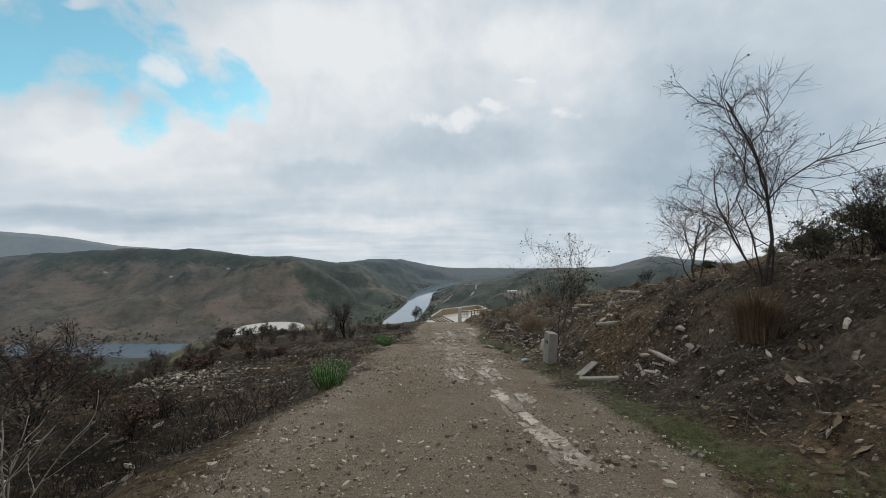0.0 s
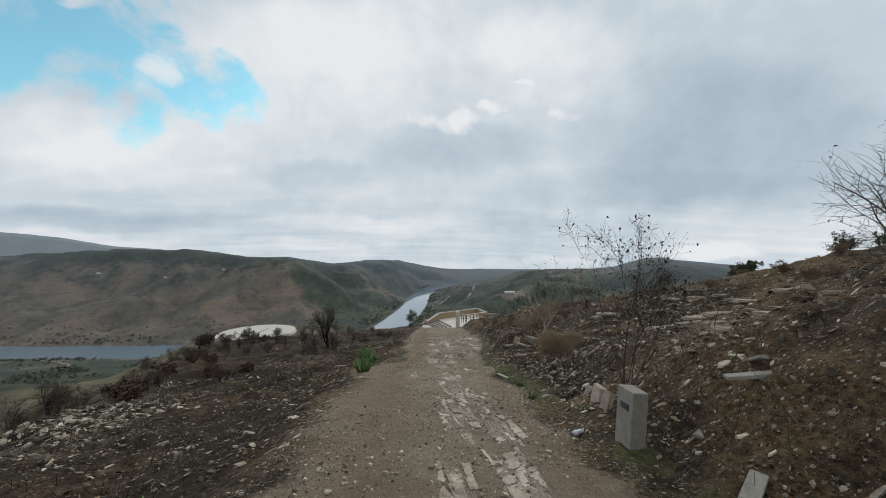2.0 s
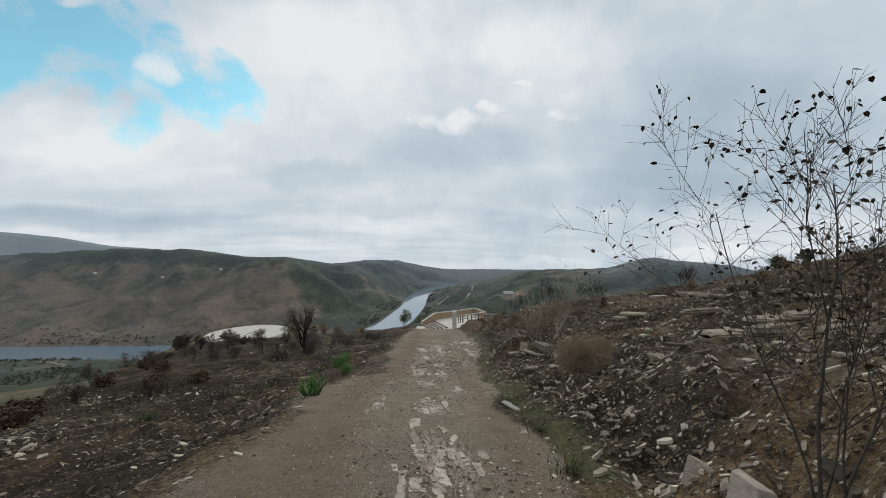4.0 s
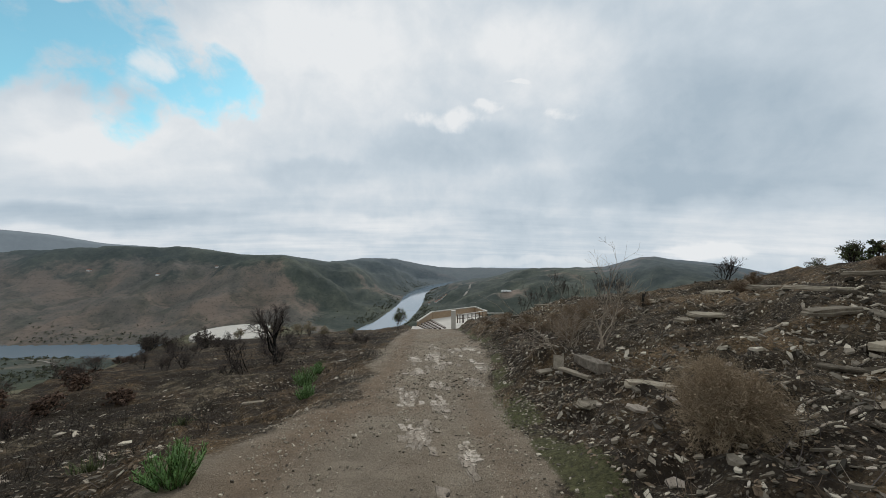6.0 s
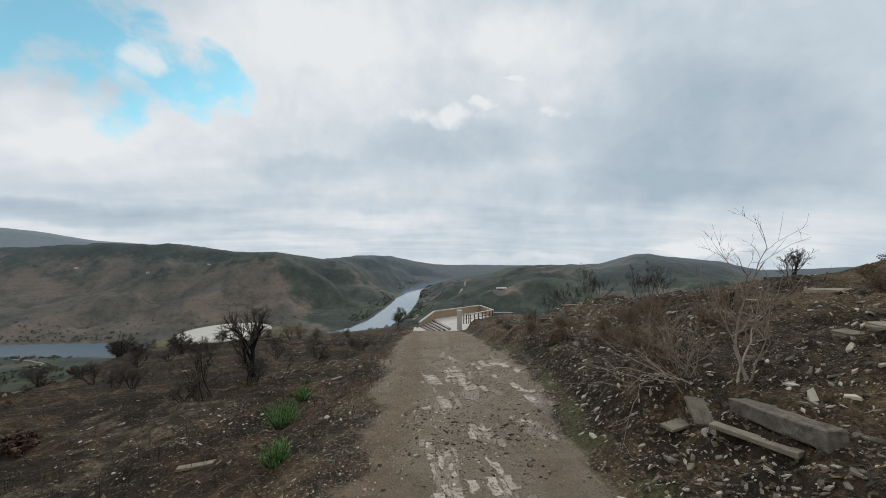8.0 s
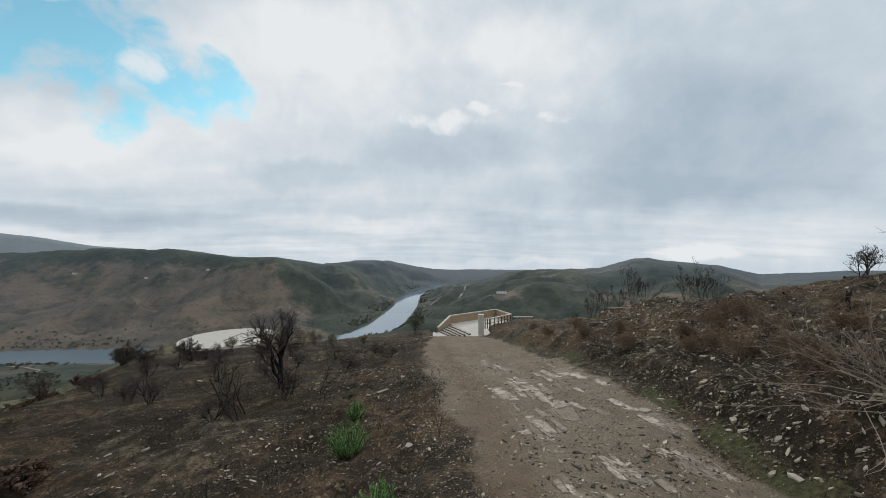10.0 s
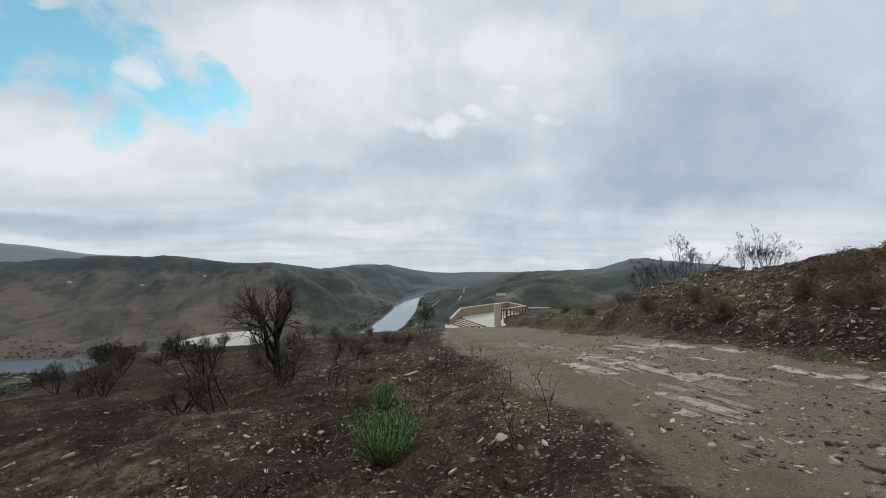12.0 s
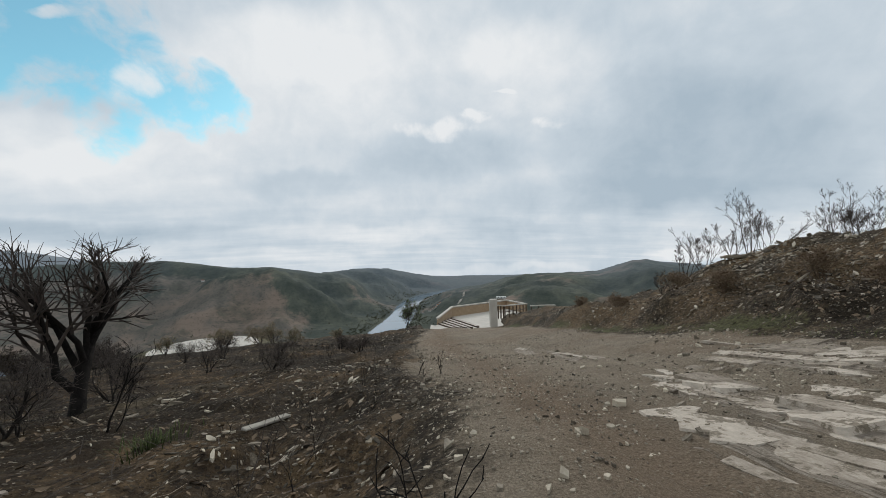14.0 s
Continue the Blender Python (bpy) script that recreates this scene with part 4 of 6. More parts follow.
def green_shrub(x, y, tall, wide, seed, label):
    """Upright shoots set all round with narrow leaves."""
    rng = np.random.default_rng(seed)
    stem, leaf = Heap(), Heap()
    for _ in range(int(62 * wide / 0.5)):
        a, k = rng.uniform(0, 2 * math.pi), rng.uniform(0, 1) ** 0.7
        way = np.array((math.cos(a) * k * 0.75, math.sin(a) * k * 0.75, 1.0))
        base = np.array((math.cos(a), math.sin(a), 0)) * k * wide * 0.26
        base[2] = -0.03
        line = stroll(base, way, tall * rng.uniform(0.65, 1.05) * (1 - 0.25 * k), 6, 0.07, 0.05, rng)
        v, f = tube(line, np.linspace(0.007, 0.003, len(line)), 3)
        stem.add(v, f)
        for _ in range(52):
            u = rng.uniform(0.15, 1.0) * (len(line) - 1.001)
            i = int(u)
            q = line[i] + (line[i + 1] - line[i]) * (u - i)
            s = rng.uniform(0.045, 0.085) * (1.1 - 0.35 * u / len(line))
            lf = np.array(((0, -0.04, 0), (0.5, -0.07, 0.10), (1, 0, 0.08), (0.5, 0.07, 0.10), (0, 0.04, 0))) * s
            leaf.add(turned(lf, rng.uniform(0, 6.28), 0, -rng.uniform(0.3, 1.15)) + q, LEAF_FACE)
    root = thing("green_shrub", x, y, ground_z(x, y), label, "shrub", "green shrubs beside the track")
    part("stem", stem.mesh("stem", OLIVE_LEAF), root)
    part("foliage", leaf.mesh("foliage", GREEN), root)
    return root


# ---- the marker post beside the track ----
post = thing("concrete_post", 2.36, 7.32, -0.90, "grey concrete marker post with a small dark plate, leaning", "post", turn=3)
post.matrix_world = post.matrix_world @ pose(0, 0, 0, -1, 5, 0)
part("body", bm_mesh("body", box(0.19, 0.29, 0.86, 0.012, True, 0.004, 3), CONCRETE), post)
part("plate", bm_mesh("plate", box(0.012, 0.15, 0.07, 0.003, False), PLATE), post, "small tarnished metal plate", pose(-0.102, -0.01, 0.66))
part("bracket", bm_mesh("bracket", box(0.05, 0.03, 0.06, 0.006, False), CONCRETE), post, "", pose(-0.02, 0.16, 0.64))

# ---- timber and stone lying about ----
bm = rough_block(0.29, 1.2, 0.24, 4, 6, 0.020, 0.012)
for v in bm.verts:                           # the hollow worn into one end
    d = math.hypot(v.co.x - 0.03, v.co.y + 0.36) / 0.13
    if v.co.z > 0.18 and d < 1:
        v.co.z -= 0.07 * (1 - d * d)
beam = new("granite_beam", bm_mesh("granite_beam", bm, GRANITE))
beam.matrix_world = pose(4.2, 18.08, ground_z(4.2, 18.08) + 0.01, -7, 6, 1)
tagged(beam, "long hewn granite beam lying on slate rubble", "stone beam")


def plank(x, y, length, width, turn, pitch, seed, lift=0.03, name="plank", mat=PLANK, thick=0.045, label="weathered grey plank lying on the bank", group="planks beside the post"):
    ob = new(name, bm_mesh(name, rough_block(length, width, thick, seed, 2, 0.008, 0.006), mat))
    ob.matrix_world = pose(x, y, ground_z(x, y) + lift, 0, pitch, turn)
    return tagged(ob, label, "plank", group)


plank(2.52, 6.0, 0.95, 0.12, 35, -16, 1, thick=0.03)
plank(2.85, 5.9, 0.75, 0.07, 40, -14, 2, thick=0.028)
plank(2.58, 5.45, 0.60, 0.09, -8, -4, 3)
plank(3.55, 7.0, 0.55, 0.09, -5, -5, 4)
plank(3.75, 7.15, 0.50, 0.08, 62, 20, 5, 0.08)
plank(1.9, 12.72, 0.46, 0.10, 118, 2, 6, 0.02, thick=0.03)
plank(3.82, 18.1, 0.95, 0.16, 110, 6, 7, 0.02, "slate_bar", SLAB, 0.07, "narrow slate bar beside the granite beam", "slate bars beside the beam")
plank(3.45, 18.9, 0.62, 0.2, 20, 0, 8, 0.03, "slate_bar", SLAB, 0.05, "narrow slate bar beside the granite beam", "slate bars beside the beam")
plank(3.72, 18.85, 0.5, 0.26, 70, -28, 9, 0.05, "slate_bar", SLAB, 0.06, "slate bar propped against rubble", "slate bars beside the beam")
plank(-4.95, 20.4, 0.72, 0.12, 25, 3, 10, 0.02, "slate_bar", SLAB, 0.05, "pale slate bar on burnt ground", "pale bars on the burnt slope")
plank(-4.2, 26.9, 0.5, 0.11, 52, 3, 11, 0.02, "plank", PLANK, 0.03, "pale plank on burnt ground", "pale bars on the burnt slope")


def slate_slab(x, y, length, width, thick, turn, pitch, roll, seed, lift=0.0):
    """A split slab: a long plate whose ends break off in steps."""
    rng = np.random.default_rng(seed)
    bm = bmesh.new()
    for layer in range(2):
        n = 7
        top = [((i / (n - 1) - 0.5) * length * (1 - 0.12 * layer) + rng.normal(0, 0.02 * length), width * 0.42 * rng.uniform(0.72, 1.0) * (0.62 if i in (0, n - 1) else 1)) for i in range(n)]
        low = [((i / (n - 1) - 0.5) * length * (1 - 0.10 * layer) + rng.normal(0, 0.02 * length), -width * 0.42 * rng.uniform(0.72, 1.0) * (0.62 if i in (0, n - 1) else 1)) for i in range(n)]
        rim = low + top[::-1]
        face = bm.faces.new([bm.verts.new((px, py + 0.1 * width * layer, thick * (0.26 * layer - 0.25) + 0.012 * rng.normal())) for px, py in rim])
        out = bmesh.ops.extrude_face_region(bm, geom=[face])
        for v in out["geom"]:
            if isinstance(v, bmesh.types.BMVert):
                v.co += Vector((rng.normal(0, 0.012), rng.normal(0, 0.012), thick * 0.36 + rng.normal(0, 0.008)))
    bmesh.ops.recalc_face_normals(bm, faces=bm.faces)
    bmesh.ops.bevel(bm, geom=list(bm.edges), offset=0.008, segments=1, affect="EDGES")
    ob = new("slate_slab", bm_mesh("slate_slab", bm, SLAB))
    ob.matrix_world = pose(x, y, ground_z(x, y) + lift, roll, pitch, turn)
    return tagged(ob, "long grey slate slab lying on the burnt slope", "slab", "slate slabs on the slope")


for i, row in enumerate((
        (7.5, 10.1, 1.75, 0.5, 0.2, -3, 0, 5), (8.9, 11.3, 1.6, 0.5, 0.2, -6, 3, 2), (8.9, 19.9, 1.9, 0.4, 0.16, 3, 2, 4), (10.0, 17.6, 2.6, 0.45, 0.2, 6, -2, 3),
        (9.4, 16.2, 2.4, 0.5, 0.2, 12, 2, 2), (10.4, 15.8, 2.2, 0.45, 0.18, 2, 0, 4), (7.3, 15.3, 1.3, 0.42, 0.12, 105, 10, 3), (8.2, 14.8, 1.6, 0.4, 0.15, -4, 0, 3),
        (5.3, 13.5, 0.55, 0.42, 0.16, 20, 8, 14), (12.5, 21.5, 2.4, 0.5, 0.2, 2, 0, 3), (7.6, 13.0, 1.5, 0.35, 0.12, -9, 0, 3), (9.8, 14.6, 1.5, 0.5, 0.2, 14, 0, 6),
        (4.9, 9.2, 0.8, 0.4, 0.15, 30, 0, 8), (4.4, 8.2, 0.5, 0.4, 0.18, -20, 0, 5), (11.2, 25.5, 2.0, 0.45, 0.2, 4, 0, 3), (13.5, 24.5, 2.6, 0.5, 0.22, -3, 0, 3),
        (5.2, 26.5, 0.7, 0.25, 0.08, 62, -34, 3), (5.9, 31.5, 1.1, 0.4, 0.14, 10, 0, 4), (8.2, 33.5, 1.4, 0.4, 0.15, -8, 0, 4), (3.3, 16.2, 0.45, 0.3, 0.1, 5, 0, 5))):
    slate_slab(*row, seed=40 + i)
slate_slab(4.5, 16.2, 1.05, 0.30, 0.15, -9, 3, 0, 66, 0.0)
rng = np.random.default_rng(77)
for i in range(17):                          # the quarry heap of slabs on the upper slope
    x, y = rng.uniform(7.4, 13.5), rng.uniform(13.6, 20.5)
    slate_slab(x, y, rng.uniform(0.5, 1.7), rng.uniform(0.22, 0.5), rng.uniform(0.1, 0.22), rng.normal(5, 32), rng.normal(0, 4), rng.normal(3, 5), 600 + i, rng.uniform(0, 0.12))
for i in range(12):
    x, y = rng.uniform(5.5, 11.5), rng.uniform(7.5, 13.0)
    slate_slab(x, y, rng.uniform(0.5, 1.5), rng.uniform(0.2, 0.4), rng.uniform(0.08, 0.18), rng.normal(5, 25), rng.normal(0, 5), rng.normal(3, 6), 640 + i, rng.uniform(0, 0.08))

# broken pieces of pale slate thrown together on the bank
def slate_fragment(x, y, length, width, turn, pitch, roll, seed):
    rng = np.random.default_rng(seed)
    v, f = chip(int(rng.integers(4, 6)), length, width, 0.014 + 0.05 * width, rng)
    heap = Heap()
    heap.add(v, f)
    ob = new("slate_fragment", heap.mesh("slate_fragment", PALE_SLATE))
    ob.matrix_world = pose(x, y, ground_z(x, y) + 0.025, roll, pitch, turn)
    return tagged(ob, "pale broken slate fragment lying on the bank", "slate", "slate fragments on the bank")


for i, (x, y, length, width, turn, pitch, roll) in enumerate((
        (3.51, 5.25, 0.62, 0.11, -80, 4, 12), (3.29, 5.59, 0.22, 0.10, 70, -15, 20), (3.26, 5.42, 0.22, 0.13, 20, 10, 22), (3.18, 5.27, 0.18, 0.10, 50, 0, 25), (3.10, 5.58, 0.20, 0.09, 80, -10, 20), (3.37, 5.23, 0.26, 0.12, 100, 8, 18),
        (3.31, 5.11, 0.24, 0.10, 60, 6, 20), (3.24, 5.18, 0.2, 0.07, -40, 0, 20), (3.05, 5.13, 0.24, 0.10, 95, 0, 25), (3.23, 4.84, 0.18, 0.09, 75, 10, 20), (3.76, 5.04, 0.2, 0.15, 10, 10, 30), (3.97, 5.54, 0.26, 0.16, 20, 0, 20),
        (3.45, 5.63, 0.3, 0.1, 5, 0, 15), (2.93, 6.98, 0.2, 0.12, 5, 0, 20), (3.06, 11.23, 0.17, 0.14, 30, 8, 15), (2.92, 11.56, 0.12, 0.1, 0, 0, 20), (3.09, 11.42, 0.13, 0.07, 30, 0, 10), (2.88, 13.51, 0.24, 0.14, 5, 0, 12), (2.99, 11.15, 0.22, 0.05, 30, 10, 10),
        (3.2, 11.0, 0.12, 0.09, 40, 0, 12), (2.85, 11.9, 0.14, 0.06, 70, 5, 20), (1.93, 12.98, 0.18, 0.1, 110, 0, 5), (5.6, 25.6, 0.3, 0.1, 80, 10, 15), (6.2, 27.0, 0.24, 0.14, 20, 10, 20), (4.6, 25.9, 0.28, 0.12, 40, 5, 20), (5.1, 24.3, 0.3, 0.12, 10, 0, 20), (5.9, 23.4, 0.5, 0.2, 30, 8, 15), (4.9, 22.6, 0.36, 0.16, 60, 8, 15), (3.75, 15.65, 0.34, 0.22, 25, 6, 12), (3.7, 15.35, 0.34, 0.22, -5, 4, 10), (4.1, 15.5, 0.2, 0.15, 70, 8, 14), (4.15, 15.2, 0.3, 0.17, -50, 6, 12), (4.5, 15.65, 0.18, 0.13, 10, 5, 12), (3.4, 16.1, 0.19, 0.12, 15, 5, 10))):
    slate_fragment(x, y, length, width, turn, pitch, roll, 800 + i)

# bare rock showing in the cut bank by the post
for i, (x, y, sx, sy, sz, turn, tilt) in enumerate(((2.55, 8.75, 0.10, 0.22, 0.55, 12, 12), (2.5, 8.35, 0.09, 0.16, 0.5, 8, 10), (2.75, 9.3, 0.14, 0.36, 0.36, 10, 14))):
    ob = new("rock_outcrop", bm_mesh("rock_outcrop", box(sx, sy, sz, 0.012, True, 0.03, 70 + i), PALE_SLATE))
    ob.matrix_world = pose(x + 0.05, y, ground_z(x, y) - 0.24, 0, tilt + 4, turn)
    tagged(ob, "upright slate face showing in the cut bank", "rock", "rock outcrops in the bank")

# ---- shrubs ----
for x, y, tall, wide, seed in ((-1.75, 5.35, 0.50, 0.55, 1), (-2.38, 14.05, 0.50, 0.55, 2), (-3.24, 19.9, 0.50, 0.52, 3), (-4.25, 22.4, 0.80, 0.70, 4), (-4.6, 24.6, 0.5, 0.55, 5)):
    green_shrub(x, y, tall, wide, seed, "bright green narrow-leaved shrub beside the dirt track")
for x, y, tall, seed in ((-6.6, 14.6, 0.22, 6), (-4.9, 15.6, 0.25, 7), (-5.6, 18.4, 0.2, 8), (-5.2, 26.6, 0.2, 9), (1.95, 9.9, 0.12, 10), (2.0, 11.2, 0.12, 12), (1.95, 13.1, 0.14, 13)):
    tuft("grass_tuft", x, y, tall, 0.5, seed, "low green grass tuft on burnt ground", OLIVE_LEAF, 160, "green tufts", fan=0.9, width=0.006)

tuft("dry_grass_bush", 3.85, 4.1, 0.66, 0.22, 21, "tall orange dry grass tussock on the bank", STRAW, 1500, "dry grass bushes", plume=True, fan=0.75, width=0.003, arch=0.3)
for x, y, tall, seed, stems, label in ((3.8, 14.0, 1.25, 22, 44, "round brown dry bush of fine stems on the bank"), (5.0, 15.6, 0.7, 23, 18, "low brown dry bush among rubble")):
    tree("dry_bush", x, y, tall, seed, label, stems, (0, 0), 0.006, wood=SCRUB, twig=DRY_TWIG, leaf_mat=DRY_TWIG, kids=(6, 6, 5), thin=0.0016, wander=0.24, ratio=(0.5, 0.85), spread=(0.4, 1.1), leaf=0.02, leaf_share=0.25, group="dry bushes on the bank", category="bush", lift=(0.02, 0.04, 0.0, -0.05), **{"from": (0.15, 0.15, 0.2)})
for i, (x, y, tall) in enumerate(((5.6, 22.6, 0.9), (6.6, 24.0, 1.0), (5.4, 25.2, 0.8), (7.4, 22.8, 0.8), (6.4, 26.6, 1.0), (7.6, 25.6, 1.1), (5.2, 28.0, 0.8), (8.6, 27.4, 1.0), (4.6, 30.5, 0.8), (5.4, 33.0, 0.9), (4.4, 37.5, 0.8), (9.6, 24.6, 0.9), (12.5, 13.5, 0.7), (14.0, 15.5, 0.8), (15.5, 18.0, 0.8), (13.5, 19.5, 0.7), (16.8, 21.5, 0.8), (12.0, 22.5, 0.8), (14.5, 24.5, 0.9), (17.5, 17.5, 0.9), (4.9, 21.4, 0.8), (5.6, 23.6, 1.0), (6.0, 25.0, 1.0), (7.0, 26.0, 1.1), (4.6, 27.2, 0.7), (5.8, 29.6, 0.9), (4.3, 34.5, 0.7))):
    tree("heather_bush", x, y, tall, 300 + i, "withered brown heather bush on the bank", 14, (0, 0), 0.010, wood=BROWN_STEM, twig=DRY_TWIG, leaf_mat=HEATHER, kids=(5, 5, 4), thin=0.0026, ratio=(0.45, 0.8), leaf=0.03, leaf_share=0.6, group="heather bushes on the bank", category="bush")

# ---- bare trees on the right-hand slope ----
tree("bare_tree", 4.8, 5.0, 5.0, 101, "leafless grey tree with several stems and arching twigs", 4, (0.10, 0.0), 0.028, splay=0.22, kids=(8, 9, 9), thin=0.0016, wander=0.26, ratio=(0.38, 0.7), spread=(0.4, 0.95), leaf=0.025, leaf_share=0.10, group="bare trees above the track", lift=(0.06, 0.06, -0.05, -0.14))
tree("bare_tree", 5.05, 6.6, 2.3, 102, "small leafless tree with a stubby trunk", 3, (-0.25, 0.0), 0.028, kids=(6, 6, 6), wander=0.22, ratio=(0.55, 0.9), thin=0.0016, leaf=0.03, leaf_share=0.12, group="bare trees above the track")
tree("bare_tree", 6.6, 5.0, 2.2, 103, "leafless thorny bush beside a bare tree", 6, (0.1, 0.0), 0.025, kids=(9, 7, 5), thin=0.0025, group="bare trees above the track")
for i, (x, y, tall) in enumerate(((6.2, 4.5, 1.5), (7.0, 5.5, 1.7), (6.0, 3.5, 1.1), (7.8, 6.6, 1.6))):
    tree("dark_bush", x, y, tall, 340 + i, "dark tangled bush with small leaves above the bank", 7, (0, 0), 0.022, wood=BURNT, twig=TWIG, leaf_mat=OLIVE_LEAF, kids=(7, 6, 5), thin=0.003, ratio=(0.45, 0.8), leaf=0.035, leaf_share=0.4, group="dark bushes above the bank", category="bush")
tree("sapling", 3.05, 8.6, 3.9, 104, "thin sapling with a few withered leaves", 5, (0.0, 0.0), 0.013, splay=0.15, kids=(7, 7, 5), thin=0.0018, leaf=0.042, leaf_share=0.36, ratio=(0.45, 0.75), group="saplings", lift=(0.10, 0.14, 0.1, 0.0))
tree("dead_tree", 5.2, 19.6, 4.1, 105, "bleached leafless dead tree with crooked stems", 4, (0.22, 0.08), 0.030, wood=PALE_WOOD, twig=PALE_WOOD, kids=(5, 5, 4), thin=0.0028, wander=0.26, ratio=(0.4, 0.75), spread=(0.3, 0.8), group="dead trees", lift=(0.08, 0.16, 0.12, 0.0))


def fallen_branches(x, y, count, way, length, seed, label):
    """A bundle of long bare branches that arch away from one root."""
    rng = np.random.default_rng(seed)
    root = thing("fallen_branches", x, y, ground_z(x, y), label, "branches", "dead trees")
    for _ in range(count):
        heap = Heap()
        d = np.array(way) + rng.normal(0, 0.17, 3)
        line = stroll(rng.normal(0, 0.06, 3) + (0, 0, 0.06), d, length * rng.uniform(0.45, 1.1), 8, 0.24, rng.uniform(-0.04, 0.14), rng)
        heap.rod(line, np.linspace(rng.uniform(0.005, 0.011), 0.002, 9), 5)
        for _ in range(int(rng.integers(4, 9))):
            i = int(rng.integers(3, 8))
            heap.rod(stroll(line[i], (line[i] - line[i - 1]) * 9 + rng.normal(0, 0.8, 3), rng.uniform(0.2, 0.6), 4, 0.16, 0.05, rng), np.linspace(0.0035, 0.0014, 5), 3)
        part("branch", heap.mesh("branch", PALE_WOOD, True), root)
    return root


fallen_branches(3.75, 19.35, 12, (-0.62, 0.72, 0.34), 2.6, 106, "fallen bleached branches arching over the bank")
fallen_branches(4.7, 20.2, 6, (-0.45, 0.2, 0.75), 1.3, 116, "crooked bleached branches standing among rubble")
fallen_branches(5.3, 6.1, 6, (-0.5, -0.1, 0.35), 1.1, 136, "bleached dead branches lying on the bank")
fallen_branches(6.6, 23.0, 10, (-0.8, -0.25, 0.25), 2.0, 126, "long bleached branches lying over brown scrub")
tree("dead_tree", 4.6, 20.3, 1.7, 107, "short bleached dead bush among rubble", 6, (-0.1, 0.1), 0.016, wood=PALE_WOOD, twig=PALE_WOOD, kids=(5, 4, 2), thin=0.004, group="dead trees")
tree("burnt_tree", 18.7, 30.9, 3.0, 108, "thin burnt tree with upright twigs", 4, (0, 0), 0.05, wood=BURNT, twig=TWIG, kids=(7, 5, 3), thin=0.008, ratio=(0.4, 0.7), group="burnt trees on the ridge", lift=(0.1, 0.2, 0.1, 0.05))
for i, (x, y, tall, st) in enumerate(((6.0, 34.6, 1.4, 5), (7.0, 34.6, 2.0, 6), (7.9, 34.8, 2.5, 7), (8.7, 34.5, 2.3, 7), (9.6, 34.7, 3.4, 7), (10.4, 34.9, 3.0, 6), (12.7, 34.5, 3.3, 8), (13.6, 34.3, 3.6, 8), (14.6, 35.0, 3.2, 6))):
    tree("burnt_tree", x, y, tall, 110 + i, "scorched leafless tree with thin stems on the ridge", st, (0.05, 0), 0.017, wood=BARK, twig=TWIG, kids=(5, 6, 5), thin=0.0030, ratio=(0.35, 0.6), spread=(0.3, 0.7), group="burnt trees on the ridge", lift=(0.08, 0.16, 0.1, 0.05), **{"from": (0.4, 0.3, 0.2)})
for i, (x, y, tall) in enumerate(((17.5, 22.5, 0.9), (19, 24, 0.9), (21, 26, 1.9), (23, 27.5, 1.8), (16.5, 20.5, 0.9), (25, 31, 1.9), (20, 17.5, 1.8), (18.0, 16.0, 1.6), (16.0, 14.5, 1.5), (11.5, 8.2, 1.6), (13.0, 9.5, 1.7), (14.5, 12.5, 1.6), (10.2, 6.6, 1.5), (9.0, 5.6, 1.4), (22, 21, 1.9))):
    tree("evergreen_bush", x, y, tall, 130 + i, "dark evergreen bush on the ridge", 5, (0, 0), 0.04, wood=BURNT, twig=TWIG, leaf_mat=OLIVE_LEAF, kids=(7, 5, 4), thin=0.005, ratio=(0.4, 0.75), leaf=0.06, leaf_share=0.95, group="bushes on the ridge", category="bush")
heap = Heap()
rng = np.random.default_rng(9)
heap.add(*tube(stroll((0, 0, -0.2), (0.05, 0, 1), 1.1, 5, 0.05, 0, rng), (0.12, 0.09, 0.08, 0.07, 0.06, 0.03), 7))
heap.add(*tube(stroll((0, 0, 0.6), (0.6, 0, 1), 0.4, 3, 0.1, 0, rng), (0.06, 0.05, 0.04, 0.02), 5))
stump = new("burnt_stump", heap.mesh("burnt_stump", BURNT))
stump.matrix_world = pose(9.5, 24.4, ground_z(9.5, 24.4)) @ Matrix.Diagonal((0.7, 0.7, 0.7, 1))
tagged(stump, "charred broken tree stump standing on the slope", "stump")

